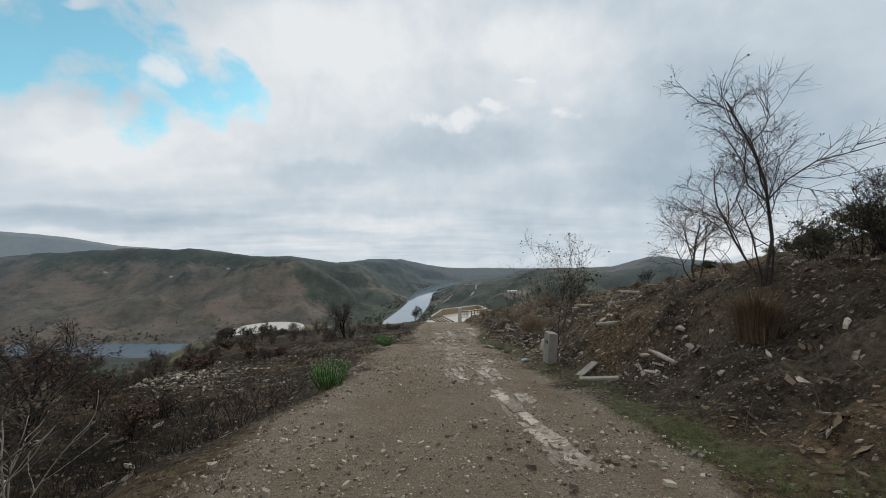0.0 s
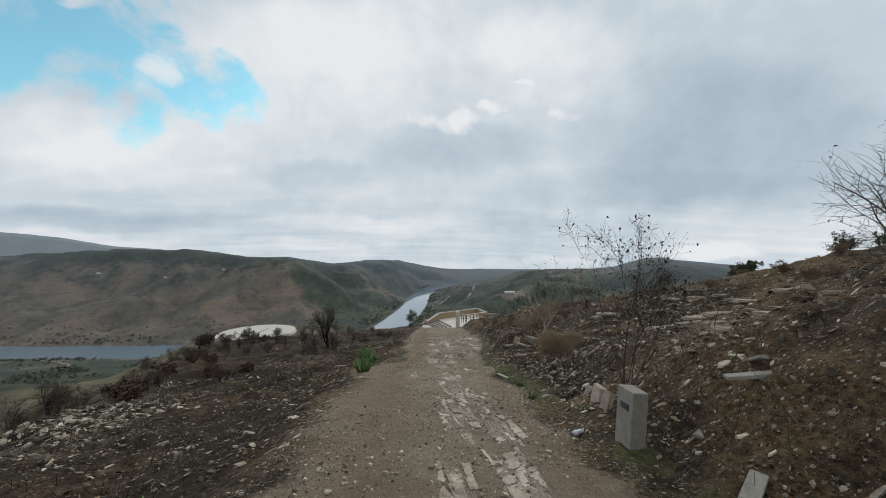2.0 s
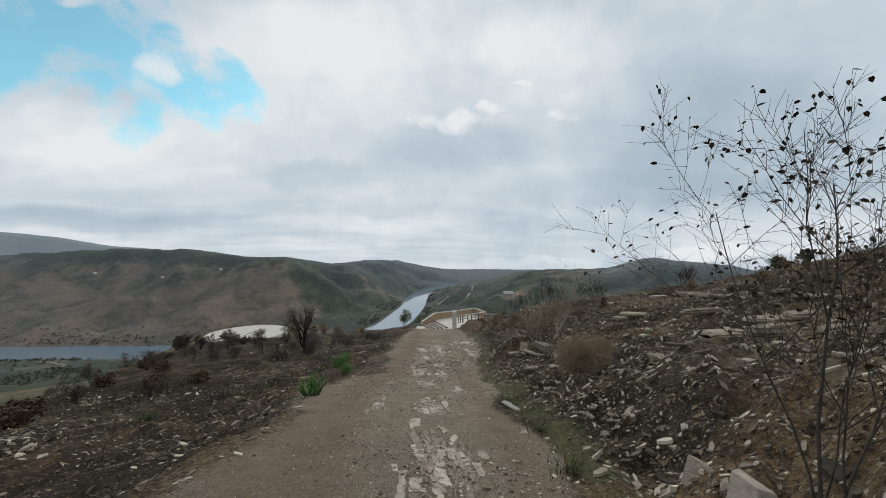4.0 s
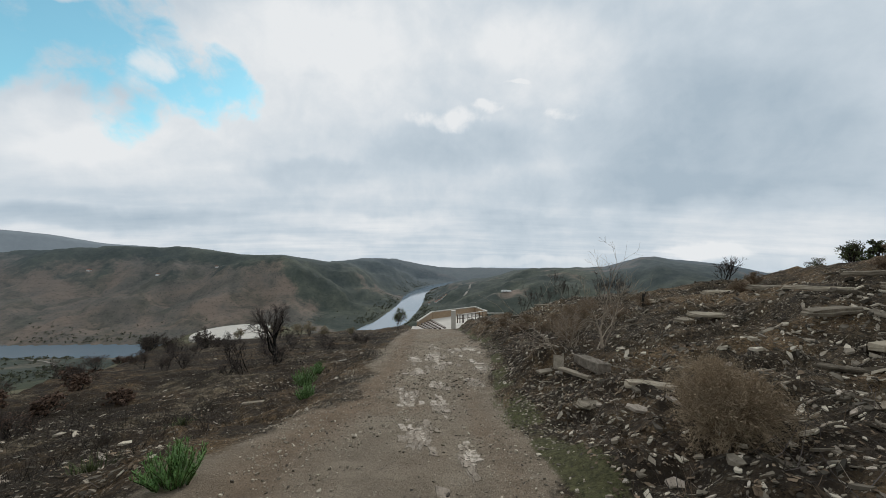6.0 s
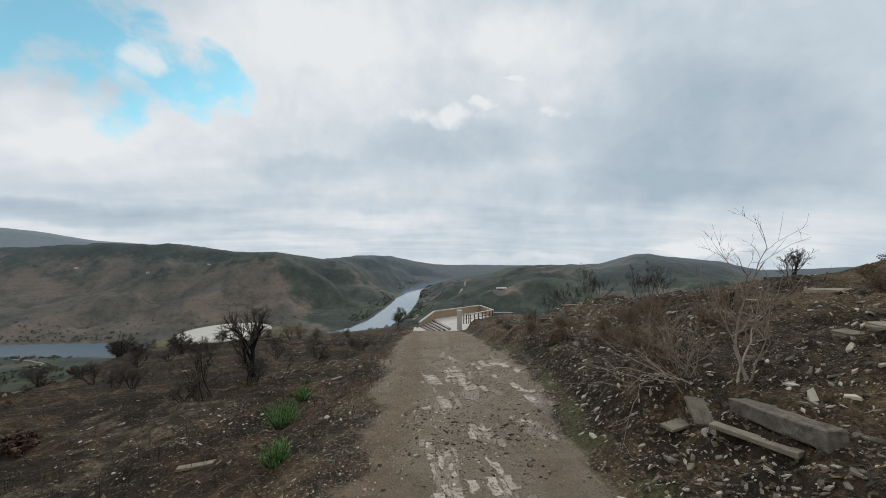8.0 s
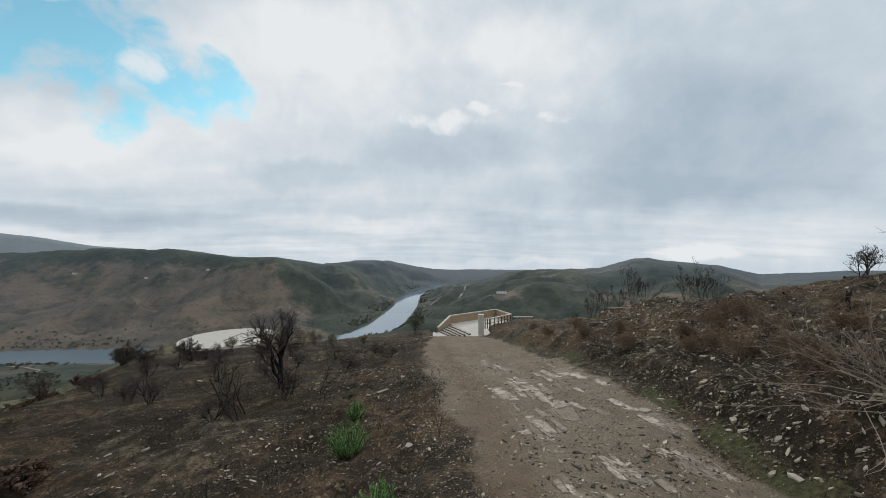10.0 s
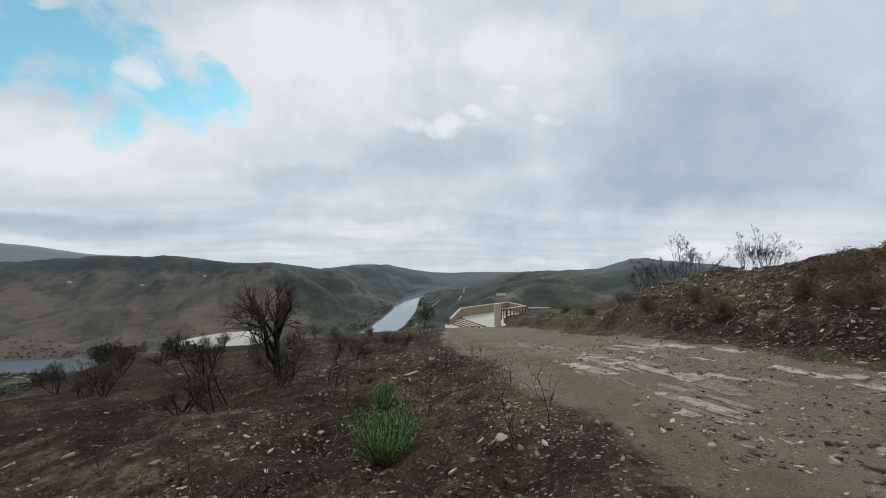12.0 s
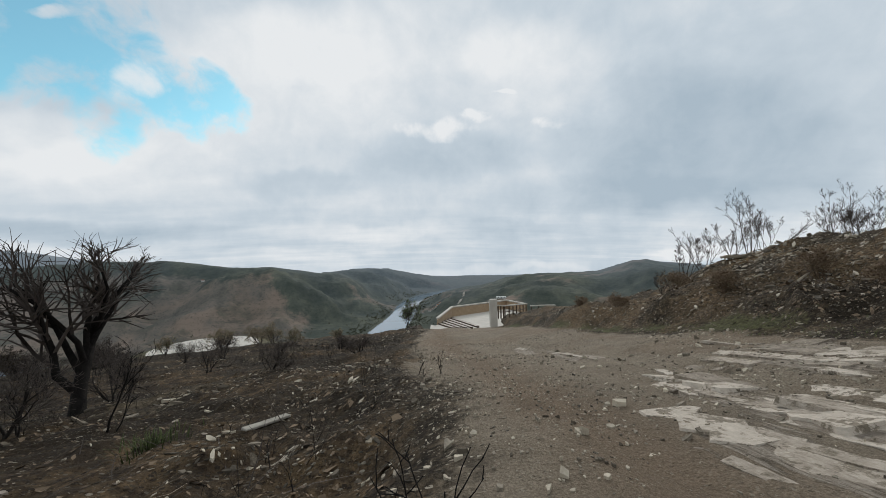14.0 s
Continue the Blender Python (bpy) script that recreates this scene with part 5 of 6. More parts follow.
# ---- the burnt slope on the left ----
tree("burnt_tree", -8.7, 29.3, 4.25, 151, "charred tree with a thick leaning trunk and bare crown", 1, (0.12, 0.0), 0.13, wood=CHARCOAL, twig=TWIG, kids=(8, 9, 9), thin=0.0044, wander=0.28, ratio=(0.5, 0.8), spread=(0.3, 0.8), lift=(0.05, 0.16, 0.12, 0.0), group="burnt trees below the track", sink=0.3, **{"from": (0.22, 0.25, 0.2)})
for i, (x, y, tall, lean) in enumerate(((-14.0, 33.5, 1.9, 0.1), (-9.6, 31.0, 1.6, -0.1), (-12.5, 27.5, 1.5, 0.0), (-17.4, 38.6, 2.2, 0.0), (-7.0, 33.0, 1.3, 0.1), (-10.8, 36, 1.8, -0.1), (-6.3, 38, 1.2, 0.1), (-11.5, 33.5, 1.6, 0.1), (-16.0, 42.0, 2.2, 0.0), (-9.0, 38.0, 1.5, 0.0), (-18.5, 41.0, 2.0, 0.1), (-20.5, 39.5, 1.8, 0.0), (-7.6, 27.4, 1.2, 0.1),
                                        (-15.5, 30.0, 1.4, 0.1), (-8.8, 25.2, 1.1, 0.15), (-19.8, 36, 2.0, 0.1), (-13, 40.5, 2.0, 0.0), (-5.0, 35.5, 0.9, 0.0))):
    tree("burnt_bush", x, y, tall, 150 + i, "charred leafless bush on burnt ground", 6, (lean, 0), 0.024, wood=BURNT, twig=TWIG, kids=(6, 6, 5), thin=0.0028, wander=0.24, ratio=(0.5, 0.85), group="burnt bushes below the track", category="bush")
for i, (x, y, tall) in enumerate(((-25.5, 42.5, 2.6), (-28.5, 44.0, 2.4), (-23.5, 45.0, 2.2), (-31, 47, 2.6), (-26, 48, 2.5), (-21.5, 43.5, 1.6), (-34, 50, 2.5))):
    tree("dark_bush", x, y, tall, 170 + i, "dense dark thicket below the slope's edge", 7, (0, 0), 0.05, wood=BURNT, twig=TWIG, leaf_mat=DEAD_LEAF, kids=(7, 5, 4), thin=0.008, leaf=0.07, leaf_share=0.6, group="dark thickets", category="bush")
for i, (x, y, tall) in enumerate(((-27.0, 37.2, 1.3), (-25.2, 37.8, 1.1), (-29.0, 37.8, 1.3), (-12.0, 16.5, 1.1), (-13.2, 17.0, 1.0), (-12.6, 21.6, 1.0), (-11.2, 22.8, 0.8), (-14.2, 24.2, 1.1), (-15.6, 22.4, 0.9), (-17.5, 27.0, 1.1))):
    tree("rust_bush", x, y, tall, 180 + i, "rust-brown withered bush on the slope", 7, (0, 0), 0.03, wood=BURNT, twig=TWIG, leaf_mat=RUST_LEAF, kids=(6, 5, 4), thin=0.006, leaf=0.09, leaf_share=0.8, group="rust-coloured bushes", category="bush")
for i, (x, y, tall, st) in enumerate(((-5.0, 3.2, 2.4, 8), (-6.2, 5.0, 2.7, 8), (-7.3, 6.0, 2.6, 8), (-4.2, 2.4, 1.4, 7), (-4.6, 4.9, 0.8, 6), (-7.8, 7.5, 1.2, 7), (-5.6, 6.8, 0.7, 6))):
    tree("withered_bush", x, y, tall, 190 + i, "tangled dark withered bush below the track", st, (0, 0), 0.025, wood=BURNT, twig=TWIG, leaf_mat=RUST_LEAF, kids=(6, 6, 4), thin=0.003, leaf=0.04, leaf_share=0.45, group="withered bushes below the track", category="bush")
for i, (x, y, tall) in enumerate(((-9.5, 8.8, 1.7), (-10.8, 10.0, 2.0), (-12.2, 11.6, 1.8), (-11.4, 13.2, 1.5), (-13.4, 13.8, 1.9), (-14.6, 16.0, 1.7), (-10.0, 18.6, 1.0), (-13.5, 19.4, 1.4), (-16.4, 18.6, 1.8), (-17.6, 22.4, 1.8), (-15.4, 25.4, 1.5), (-19.4, 25.6, 1.8), (-21.0, 29.5, 2.0), (-18.2, 31.6, 1.7), (-22.8, 33.4, 2.0))):
    tree("withered_bush", x, y, tall, 240 + i, "tangled brown withered bush on the burnt slope", 7, (0, 0), 0.018, wood=BURNT, twig=TWIG, leaf_mat=RUST_LEAF, kids=(6, 6, 5), thin=0.003, wander=0.24, ratio=(0.45, 0.8), leaf=0.03, leaf_share=0.35, group="withered bushes below the track", category="bush")
for i, (x, y, tall) in enumerate(((-13.6, 47.0, 2.2), (-15.4, 49.0, 2.6), (-17.2, 47.8, 2.0), (-19.6, 50.5, 2.4), (-11.6, 46.0, 1.6), (-22.4, 49.0, 2.0), (-8.8, 46.5, 1.4))):
    tree("pale_bush", x, y, tall, 270 + i, "pale olive unburnt bush on the edge of the slope", 7, (0, 0), 0.03, wood=BARK, twig=DRY_TWIG, leaf_mat=PALE_LEAF, kids=(6, 6, 5), thin=0.005, ratio=(0.4, 0.75), leaf=0.05, leaf_share=0.55, group="pale bushes on the edge of the slope", category="bush")
tree("dead_branch", -3.45, 2.75, 1.5, 200, "bleached dead branch lying on the slope", 5, (-0.3, 0.4), 0.012, wood=PLANK, twig=TWIG, kids=(4, 3, 2), thin=0.004, category="branch")
for i, (x, y, tall, lean) in enumerate(((-2.35, 21.9, 0.95, 0.12), (-2.75, 21.7, 0.8, -0.25), (-2.35, 24.0, 0.75, 0.0), (-3.75, 23.2, 0.6, 0.05), (-2.6, 27.8, 0.5, -0.1), (-2.2, 28.0, 0.5, 0.1), (-2.9, 33.0, 0.6, 0.0), (-5.3, 25.0, 1.1, 0.05), (-5.9, 25.8, 1.3, -0.1))):
    tree("burnt_twig", x, y, tall, 210 + i, "charred forked twig standing in dirt", 2, (lean, 0), 0.0065, wood=CHARCOAL, twig=CHARCOAL, kids=(3, 2, 1), thin=0.0024, spread=(0.3, 0.7), group="burnt twigs beside the track", category="twig", sink=0.05)
for i, (x, y, tall, lean) in enumerate(((-8.0, 24.9, 1.3, -0.05), (-8.3, 25.9, 2.3, -0.05), (-7.6, 27.0, 1.9, 0.1), (-9.4, 26.6, 2.1, 0.0), (-6.6, 27.6, 1.5, 0.1), (-10.4, 28.2, 2.2, 0.1))):
    tree("burnt_sapling", x, y, tall, 290 + i, "charred leafless sapling with forked branches on the slope", 2, (lean, 0), 0.016, wood=CHARCOAL, twig=CHARCOAL, kids=(4, 4, 2), thin=0.0032, wander=0.20, ratio=(0.4, 0.75), spread=(0.3, 0.7), lift=(0.06, 0.14, 0.1, 0.0), group="burnt saplings below the track")
tree("small_tree", -4.2, 50.5, 3.2, 230, "slender young tree with thin green leaves by the platform", 7, (0, 0), 0.03, leaf_mat=YOUNG_LEAF, kids=(8, 6, 5), thin=0.005, leaf=0.085, leaf_share=0.45, lift=(0.1, 0.2, 0.1, 0.05))

# ---- litter ----
bottle = new("plastic_bottle")
bottle.matrix_world = pose(1.93, 7.75, ground_z(1.93, 7.75) + 0.04, 0, 90, 25)
tagged(bottle, "crushed pale plastic bottle in the verge", "bottle")
bm = bmesh.new()
bmesh.ops.create_cone(bm, segments=12, radius1=0.028, radius2=0.027, depth=0.13, cap_ends=True)
bmesh.ops.subdivide_edges(bm, edges=list(bm.edges), cuts=2)
for v in bm.verts:
    v.co += noise.noise_vector(v.co * 30) * 0.008
part("body", bm_mesh("body", bm, PLASTIC, True), bottle)
bm = bmesh.new()
bmesh.ops.create_cone(bm, segments=10, radius1=0.027, radius2=0.012, depth=0.045, cap_ends=True)
part("neck", bm_mesh("neck", bm, PLASTIC, True), bottle, "", pose(0, 0, 0.085))

# ---- the viewing platform at the end of the track ----
DECK_Z = -8.35
pillar = new("gate_pillar", bm_mesh("gate_pillar", box(0.52, 0.52, 2.05, 0.02), PALE_CONCRETE))
pillar.location = (2.42, 47.7, -7.9)
tagged(pillar, "tall pale concrete pillar beside the platform steps", "pillar")

platform = thing("viewing_platform", 1.5, 54, DECK_Z, "pale concrete viewing platform with a timber rail", "platform")
OUTLINE = ((-1.78, 49.0), (-0.2, 55.6), (6.4, 60.4), (7.6, 56.5), (3.6, 49.4))


def slab_from(points, low, high, mat, name):
    bm = bmesh.new()
    vs = [bm.verts.new((x - 1.5, y - 54, low)) for x, y in points]
    face = bm.faces.new(vs)
    out = bmesh.ops.extrude_face_region(bm, geom=[face])
    bmesh.ops.translate(bm, vec=(0, 0, high - low), verts=[v for v in out["geom"] if isinstance(v, bmesh.types.BMVert)])
    bmesh.ops.recalc_face_normals(bm, faces=bm.faces)
    return bm_mesh(name, bm, mat)


part("floor", slab_from(((-1.78, 49.6), (-0.2, 55.6), (6.4, 60.4), (7.6, 56.5), (3.6, 49.2), (1.5, 49.2)), -1.6, 0.0, PALE_CONCRETE, "floor"), platform)


def wall_between(a, b, low, high, thick, mat, name, parent=None, bevel=0.02):
    (x0, y0), (x1, y1) = a, b
    length, turn = math.hypot(x1 - x0, y1 - y0), math.degrees(math.atan2(y1 - y0, x1 - x0))
    ob = part(name, bm_mesh(name, box(length, thick, high - low, bevel), mat), parent or platform)
    ob.matrix_basis = pose((x0 + x1) / 2 - 1.5, (y0 + y1) / 2 - 54, low, 0, 0, turn)
    return ob


for i, (a, b) in enumerate(zip(OUTLINE[:3], OUTLINE[1:4])):
    wall_between(a, b, 0.90, 1.02, 0.22, PALE_CONCRETE, "handrail")
    wall_between(a, b, 0.0, 0.86, 0.12, TIMBER, "parapet")
for (a, b, low_a, low_b) in ((OUTLINE[3], OUTLINE[4], 0.0, 0.75), (OUTLINE[4], (2.9, 48.3), 0.75, 0.95)):
    # the rail follows the steps down beside the pillar
    length = math.hypot(b[0] - a[0], b[1] - a[1])
    turn, fall = math.degrees(math.atan2(b[1] - a[1], b[0] - a[0])), math.degrees(math.atan2(low_b - low_a, length))
    for name, up, wide, high, mat in (("handrail", 1.0, 0.2, 0.09, PALE_CONCRETE), ("crossbar", 0.5, 0.05, 0.06, STEEL)):
        ob = part(name, bm_mesh(name, box(length, wide, high, 0.008, False), mat), platform)
        ob.matrix_basis = pose((a[0] + b[0]) / 2 - 1.5, (a[1] + b[1]) / 2 - 54, (low_a + low_b) / 2 + up, 0, 0, turn) @ pose(0, 0, 0, 0, -fall, 0)
    for k in np.linspace(0.04, 0.96, 7 if length > 3 else 3):
        p = part("post", bm_mesh("post", box(0.09, 0.09, 0.98, 0.01), STEEL), platform)
        p.matrix_basis = pose(a[0] + (b[0] - a[0]) * k - 1.5, a[1] + (b[1] - a[1]) * k - 54, low_a + (low_b - low_a) * k - 0.02)
# broad steps fan down from the landing to the floor, a dark strip along each edge
lines = []
for k, (ax, ay, bx, by) in enumerate(((-1.53, 49.25, -0.50, 47.15), (-1.29, 50.7, -0.02, 47.75), (-1.02, 52.0, 0.50, 48.45), (-0.70, 53.3, 1.02, 49.0), (-0.28, 54.6, 1.66, 49.85))):
    lines.append(((ax, ay), (bx, by), 0.46 - 0.105 * k))


def between(p, q, k):
    return p[0] + (q[0] - p[0]) * k, p[1] + (q[1] - p[1]) * k


for (a, b, top), (c, d, _) in zip([((-2.0, 48.6), (-1.1, 46.95), 0.565)] + lines, lines):
    e, f = between(a, c, 0.62), between(b, d, 0.62)
    part("step", slab_from((a, b, f, e), -0.7, top - 0.10, PALE_CONCRETE, "step"), platform)
    part("edge_strip", slab_from((e, f, d, c), -0.7, top + 0.0, STEEL, "edge_strip"), platform, "dark strip along the step's edge")
landing = (-2.4, 46.7), (-1.1, 46.95), (-2.0, 48.6), (-2.3, 49.0)
part("landing", slab_from(landing, -0.7, 0.47, PALE_CONCRETE, "landing"), platform)

bollard = new("concrete_bollard", bm_mesh("concrete_bollard", box(0.3, 0.3, 0.75, 0.03), CONCRETE))
bollard.location = (-2.25, 48.6, ground_z(-2.25, 48.6) - 0.05)
tagged(bollard, "short grey concrete bollard at the platform's corner", "bollard")
rail = thing("lower_railing", 8.4, 54, min(ground_z(8.4, 54), -8.3), "pale rail on dark posts beyond the platform", "railing")
part("handrail", bm_mesh("handrail", box(2.4, 0.2, 0.1, 0.01), PALE_CONCRETE), rail, "", pose(0, 0, 1.0))
for k in (-1.1, -0.4, 0.4, 1.1):
    part("post", bm_mesh("post", box(0.09, 0.09, 1.1, 0.01), STEEL), rail, "", pose(k, 0, -0.08))

# ---- the round pad below ----
pad = thing("landing_pad", *PAD, "round pale concrete landing pad with a painted line", "landing pad")
bm = bmesh.new()
bmesh.ops.create_cone(bm, segments=72, radius1=11.2, radius2=11.0, depth=0.8, cap_ends=True)
part("slab", bm_mesh("slab", bm, PALE_CONCRETE), pad, "", pose(0, 0, -0.1))
part("painted_line", bm_mesh("painted_line", box(0.5, 9.0, 0.01, 0.0), STEEL), pad, "", pose(1.0, 0, 0.305))

# ---- far buildings and roads ----
def house(x, y, sx, sy, sz, turn, label, roofed=True):
    z = float(far_height(np.array([float(x)]), np.array([float(y)]))[0])
    root = thing("house", x, y, z - 0.5, label, "house", "houses on the valley slope", turn)
    part("wall", bm_mesh("wall", box(sx, sy, sz + 1.0, 0.05), WHITE_WALL), root)
    if roofed:
        bm = bmesh.new()
        v = [bm.verts.new(c) for c in ((-sx / 2 - .4, -sy / 2 - .4, 0), (sx / 2 + .4, -sy / 2 - .4, 0), (sx / 2 + .4, sy / 2 + .4, 0), (-sx / 2 - .4, sy / 2 + .4, 0), (-sx / 2 - .4, 0, 2.2), (sx / 2 + .4, 0, 2.2))]
        for f in ((0, 1, 5, 4), (2, 3, 4, 5), (0, 4, 3), (1, 2, 5), (3, 2, 1, 0)):
            bm.faces.new([v[i] for i in f])
        part("roof", bm_mesh("roof", bm, ROOF), root, "", pose(0, 0, sz + 1.0))
    for k in (-0.3, 0.0, 0.3):
        part("window", bm_mesh("window", box(sx * 0.1, 0.06, 1.2, 0.0, False), PLATE), root, "", pose(k * sx, -sy / 2 - 0.02, sz * 0.6 + 0.6))
    return root


house(193, 918, 27, 9, 3.8, 0, "long low white building on the green hillside", False)
for x, y, s in ((11, 1334, 11), (30, 1352, 12), (-4, 1322, 9), (20, 1325, 8), (38, 1372, 9), (2, 1352, 8), (-30, 1300, 8), (-1127, 1088, 10), (-900, 1080, 10), (-760, 1150, 9)):
    house(x, y, s, s * 0.7, 4.5, (x * 7) % 40 - 20, "small white house above the river")


def ribbon(name, points, width, label):
    """A road laid over the hills."""
    p = np.array(points, dtype=float)
    k = np.linspace(0, len(p) - 1, 14 * len(p))
    x, y = np.interp(k, range(len(p)), p[:, 0]), np.interp(k, range(len(p)), p[:, 1])
    dxy = np.stack((np.gradient(x), np.gradient(y)), 1)
    dxy /= np.linalg.norm(dxy, axis=1)[:, None]
    sx, sy = -dxy[:, 1] * width / 2, dxy[:, 0] * width / 2
    rows = []
    for u in (-1.0, 0.0, 1.0):
        rx, ry = x + u * sx, y + u * sy
        rows.append((rx, ry, np.maximum(far_height(rx, ry), far_height(x, y)) + 1.2))
    a = np.array(rows)
    ob = grid_mesh(name, a[:, 0].T, a[:, 1].T, a[:, 2].T, {}, TRACK)
    return tagged(ob, label, "road", kind="structure")


ribbon("road_far", ((150, 1385), (138, 1372), (133, 1340), (128, 1315)), 8, "pale road winding down the far hillside")
ribbon("road_bend", ((116, 1250), (113, 1215), (105, 1180), (96, 1160)), 9, "pale road bending down the far hillside")
ribbon("road_river", ((-38, 985), (-45, 940), (-58, 905), (-52, 882), (-40, 850), (-36, 800)), 8, "pale road beside the river")
ribbon("road_valley", ((-600, 520), (-618, 551), (-640, 575), (-680, 592), (-720, 600)), 3, "pale dirt road on the valley floor")

# woods along both banks of the river and in the folds of the slopes
rng = np.random.default_rng(21)
k = np.linspace(0, len(RIVER) - 1, 5200)
bx, by = np.interp(k, range(len(RIVER)), [p[0] for p in RIVER]), np.interp(k, range(len(RIVER)), [p[1] for p in RIVER])
side = np.where(rng.random(len(k)) < 0.4, 1, -1)
tx, ty = np.gradient(bx), np.gradient(by)
off = (RIVER_HALF + 4 + rng.gamma(1.2, 22, len(k))) * side / np.hypot(tx, ty)
wx, wy = bx - ty * off, by + tx * off
more = rng.uniform((-620, 240), (-90, 660), (3600, 2))
wx, wy = np.concatenate((wx, more[:, 0])), np.concatenate((wy, more[:, 1]))
inside = (np.hypot(wx, wy) < 2300) & (np.hypot(wx, wy) > 230) & (fbm(wx, wy, 120, 3, 97) > -0.12) & (river_distance(wx, wy)[0] > RIVER_HALF + 8)
wx, wy = wx[inside], wy[inside]
wz = far_height(wx, wy)
tall = rng.uniform(2.2, 5.5, len(wx))
leaf = np.array([(-0.5, 0, 0), (0, -0.4, 0.1), (0.5, 0.1, 0), (0.1, 0.5, -0.1)])
woods = Heap()
for _ in range(12):                                   # each crown is many loose sprays
    spot = rng.normal(0, 1, (len(wx), 3)) * (0.26, 0.26, 0.24) + (0, 0, 0.5)
    turned_leaf = np.array([turned(leaf, *rng.uniform(-3.1, 3.1, 3)) for _ in range(8)])[rng.integers(8, size=len(wx))]
    woods.add_many(np.stack((wx, wy, wz), -1)[:, None, :] + (spot[:, None, :] + turned_leaf * 0.45) * tall[:, None, None], [(0, 1, 2, 3)])
tagged(new("far_woods", woods.mesh("far_woods", WOODS)), "dark scrubby woods along the river banks", "woods", kind="stuff")

# ---- loose stones, gravel and scorched stubble ----
def surface(x, y):
    return height(np.asarray(x, float), np.asarray(y, float))[0]


def strew(name, mat, spots, sizes, rng, label, category, flat=True, yaw_bias=None, templates=14, leaf=False, rugged=0.22):
    """One mesh of many broken stones lying on the ground."""
    shapes = [chip(int(rng.integers(4, 7)), 1.0, rng.uniform(0.25, 0.65) if flat else rng.uniform(0.5, 0.9), rng.uniform(0.06, 0.18) if flat else rng.uniform(0.3, 0.5), rng) for _ in range(templates)]
    if leaf:
        shapes = [(np.array([(-0.5, 0, 0.0), (rng.uniform(-0.2, 0.1), -rng.uniform(0.15, 0.4), 0.12), (0.5, rng.uniform(-0.1, 0.1), rng.uniform(0.0, 0.3)), (rng.uniform(-0.1, 0.2), rng.uniform(0.15, 0.4), rng.uniform(0, 0.2))]), [(0, 1, 2), (0, 2, 3)]) for _ in range(templates)]
    x, y = spots
    z = surface(x, y)
    e = 0.06
    n = len(x)
    ax = np.arctan(np.clip((surface(x, y + e) - z) / e, -1, 1)) * 0.9 + rng.normal(0, rugged, n)
    ay = -np.arctan(np.clip((surface(x + e, y) - z) / e, -1, 1)) * 0.9 + rng.normal(0, rugged, n)
    yaw = rng.uniform(0, 6.28, n) if yaw_bias is None else rng.normal(yaw_bias, 0.55, n)
    pick = rng.integers(templates, size=n)
    heap = Heap()
    for k in range(templates):
        i = np.nonzero(pick == k)[0]
        v, f = shapes[k]
        p = v[None, :, :] * np.asarray(sizes)[i, None, None]
        c, s = np.cos(yaw[i])[:, None], np.sin(yaw[i])[:, None]       # turn, then lay on the slope
        px, py, pz = p[..., 0] * c - p[..., 1] * s, p[..., 0] * s + p[..., 1] * c, p[..., 2]
        pz = pz + np.sin(ax[i])[:, None] * py - np.sin(ay[i])[:, None] * px
        f = f[:1] + f[2:] if len(f) > 2 else f
        heap.add_many(np.stack((px + x[i, None], py + y[i, None], pz + z[i, None] + 0.012 * np.asarray(sizes)[i, None]), -1), f)
    return tagged(new(name, heap.mesh(name, mat)), label, category, kind="stuff")


def keep(x, y, chance, rng):
    ok = rng.random(len(x)) < chance
    return x[ok], y[ok]


rng = np.random.default_rng(5)
n = 48000
y = rng.uniform(0.5, 44, n)
x = np.interp(y, RIGHT_Y, RIGHT_X) + 0.25 + rng.gamma(1.5, 3.6, n)
x, y = keep(x, y, np.clip(0.10 + 2.4 * fbm(x, y, 2.4, 4, 71) * ease(y, 4, 9) + 0.34 * ease(y, 8, 11), 0, 0.9) * (1 - ease(x, 17, 23)), rng)
size = np.clip(rng.gamma(1.7, 0.042, len(x)), 0.018, 0.36) * (0.5 + 0.5 * ease(x - np.interp(y, RIGHT_Y, RIGHT_X), 1.5, 5.0))
strew("slate_rubble", SLATE, (x, y), size, rng, "grey slate flakes strewn over the burnt slope", "rubble", yaw_bias=0.1)

n = 42000
y = rng.uniform(1, 46, n)
x = np.interp(y, LEFT_Y, LEFT_X) - 0.1 - rng.gamma(1.3, 3.4, n)
x, y = keep(x, y, np.clip(0.05 + 1.5 * fbm(x, y, 2.2, 4, 73) + 0.25 * np.exp(-((x + 9.6) ** 2 + (y - 12.4) ** 2) / 6), 0, 0.8), rng)
size = np.clip(rng.gamma(1.5, 0.036, len(x)), 0.012, 0.34)
strew("slate_litter", SLATE, (x, y), size, rng, "pale slate flakes scattered on charred ground", "rubble", yaw_bias=0.5)

# pale splinters and plates that stand out among the rubble
n = 9000
y = rng.uniform(2.0, 38, n)
x = np.where(rng.random(n) < 0.30, np.interp(y, LEFT_Y, LEFT_X) - 0.6 - rng.gamma(1.6, 2.6, n), np.interp(y, RIGHT_Y, RIGHT_X) + 0.5 + rng.gamma(1.5, 3.2, n))
x, y = keep(x, y, np.clip(0.30 + 1.6 * fbm(x, y, 1.8, 4, 75), 0.04, 1) * (1 - ease(x, 16, 22)), rng)
strew("slate_splinters", SLATE_PALE, (x, y), np.clip(rng.gamma(2.2, 0.036, len(x)), 0.03, 0.28) * np.where((x < 0) & (y > 18), 0.6, 1), rng, "pale slate splinters and plates on burnt ground", "rubble", yaw_bias=0.3, rugged=0.34)

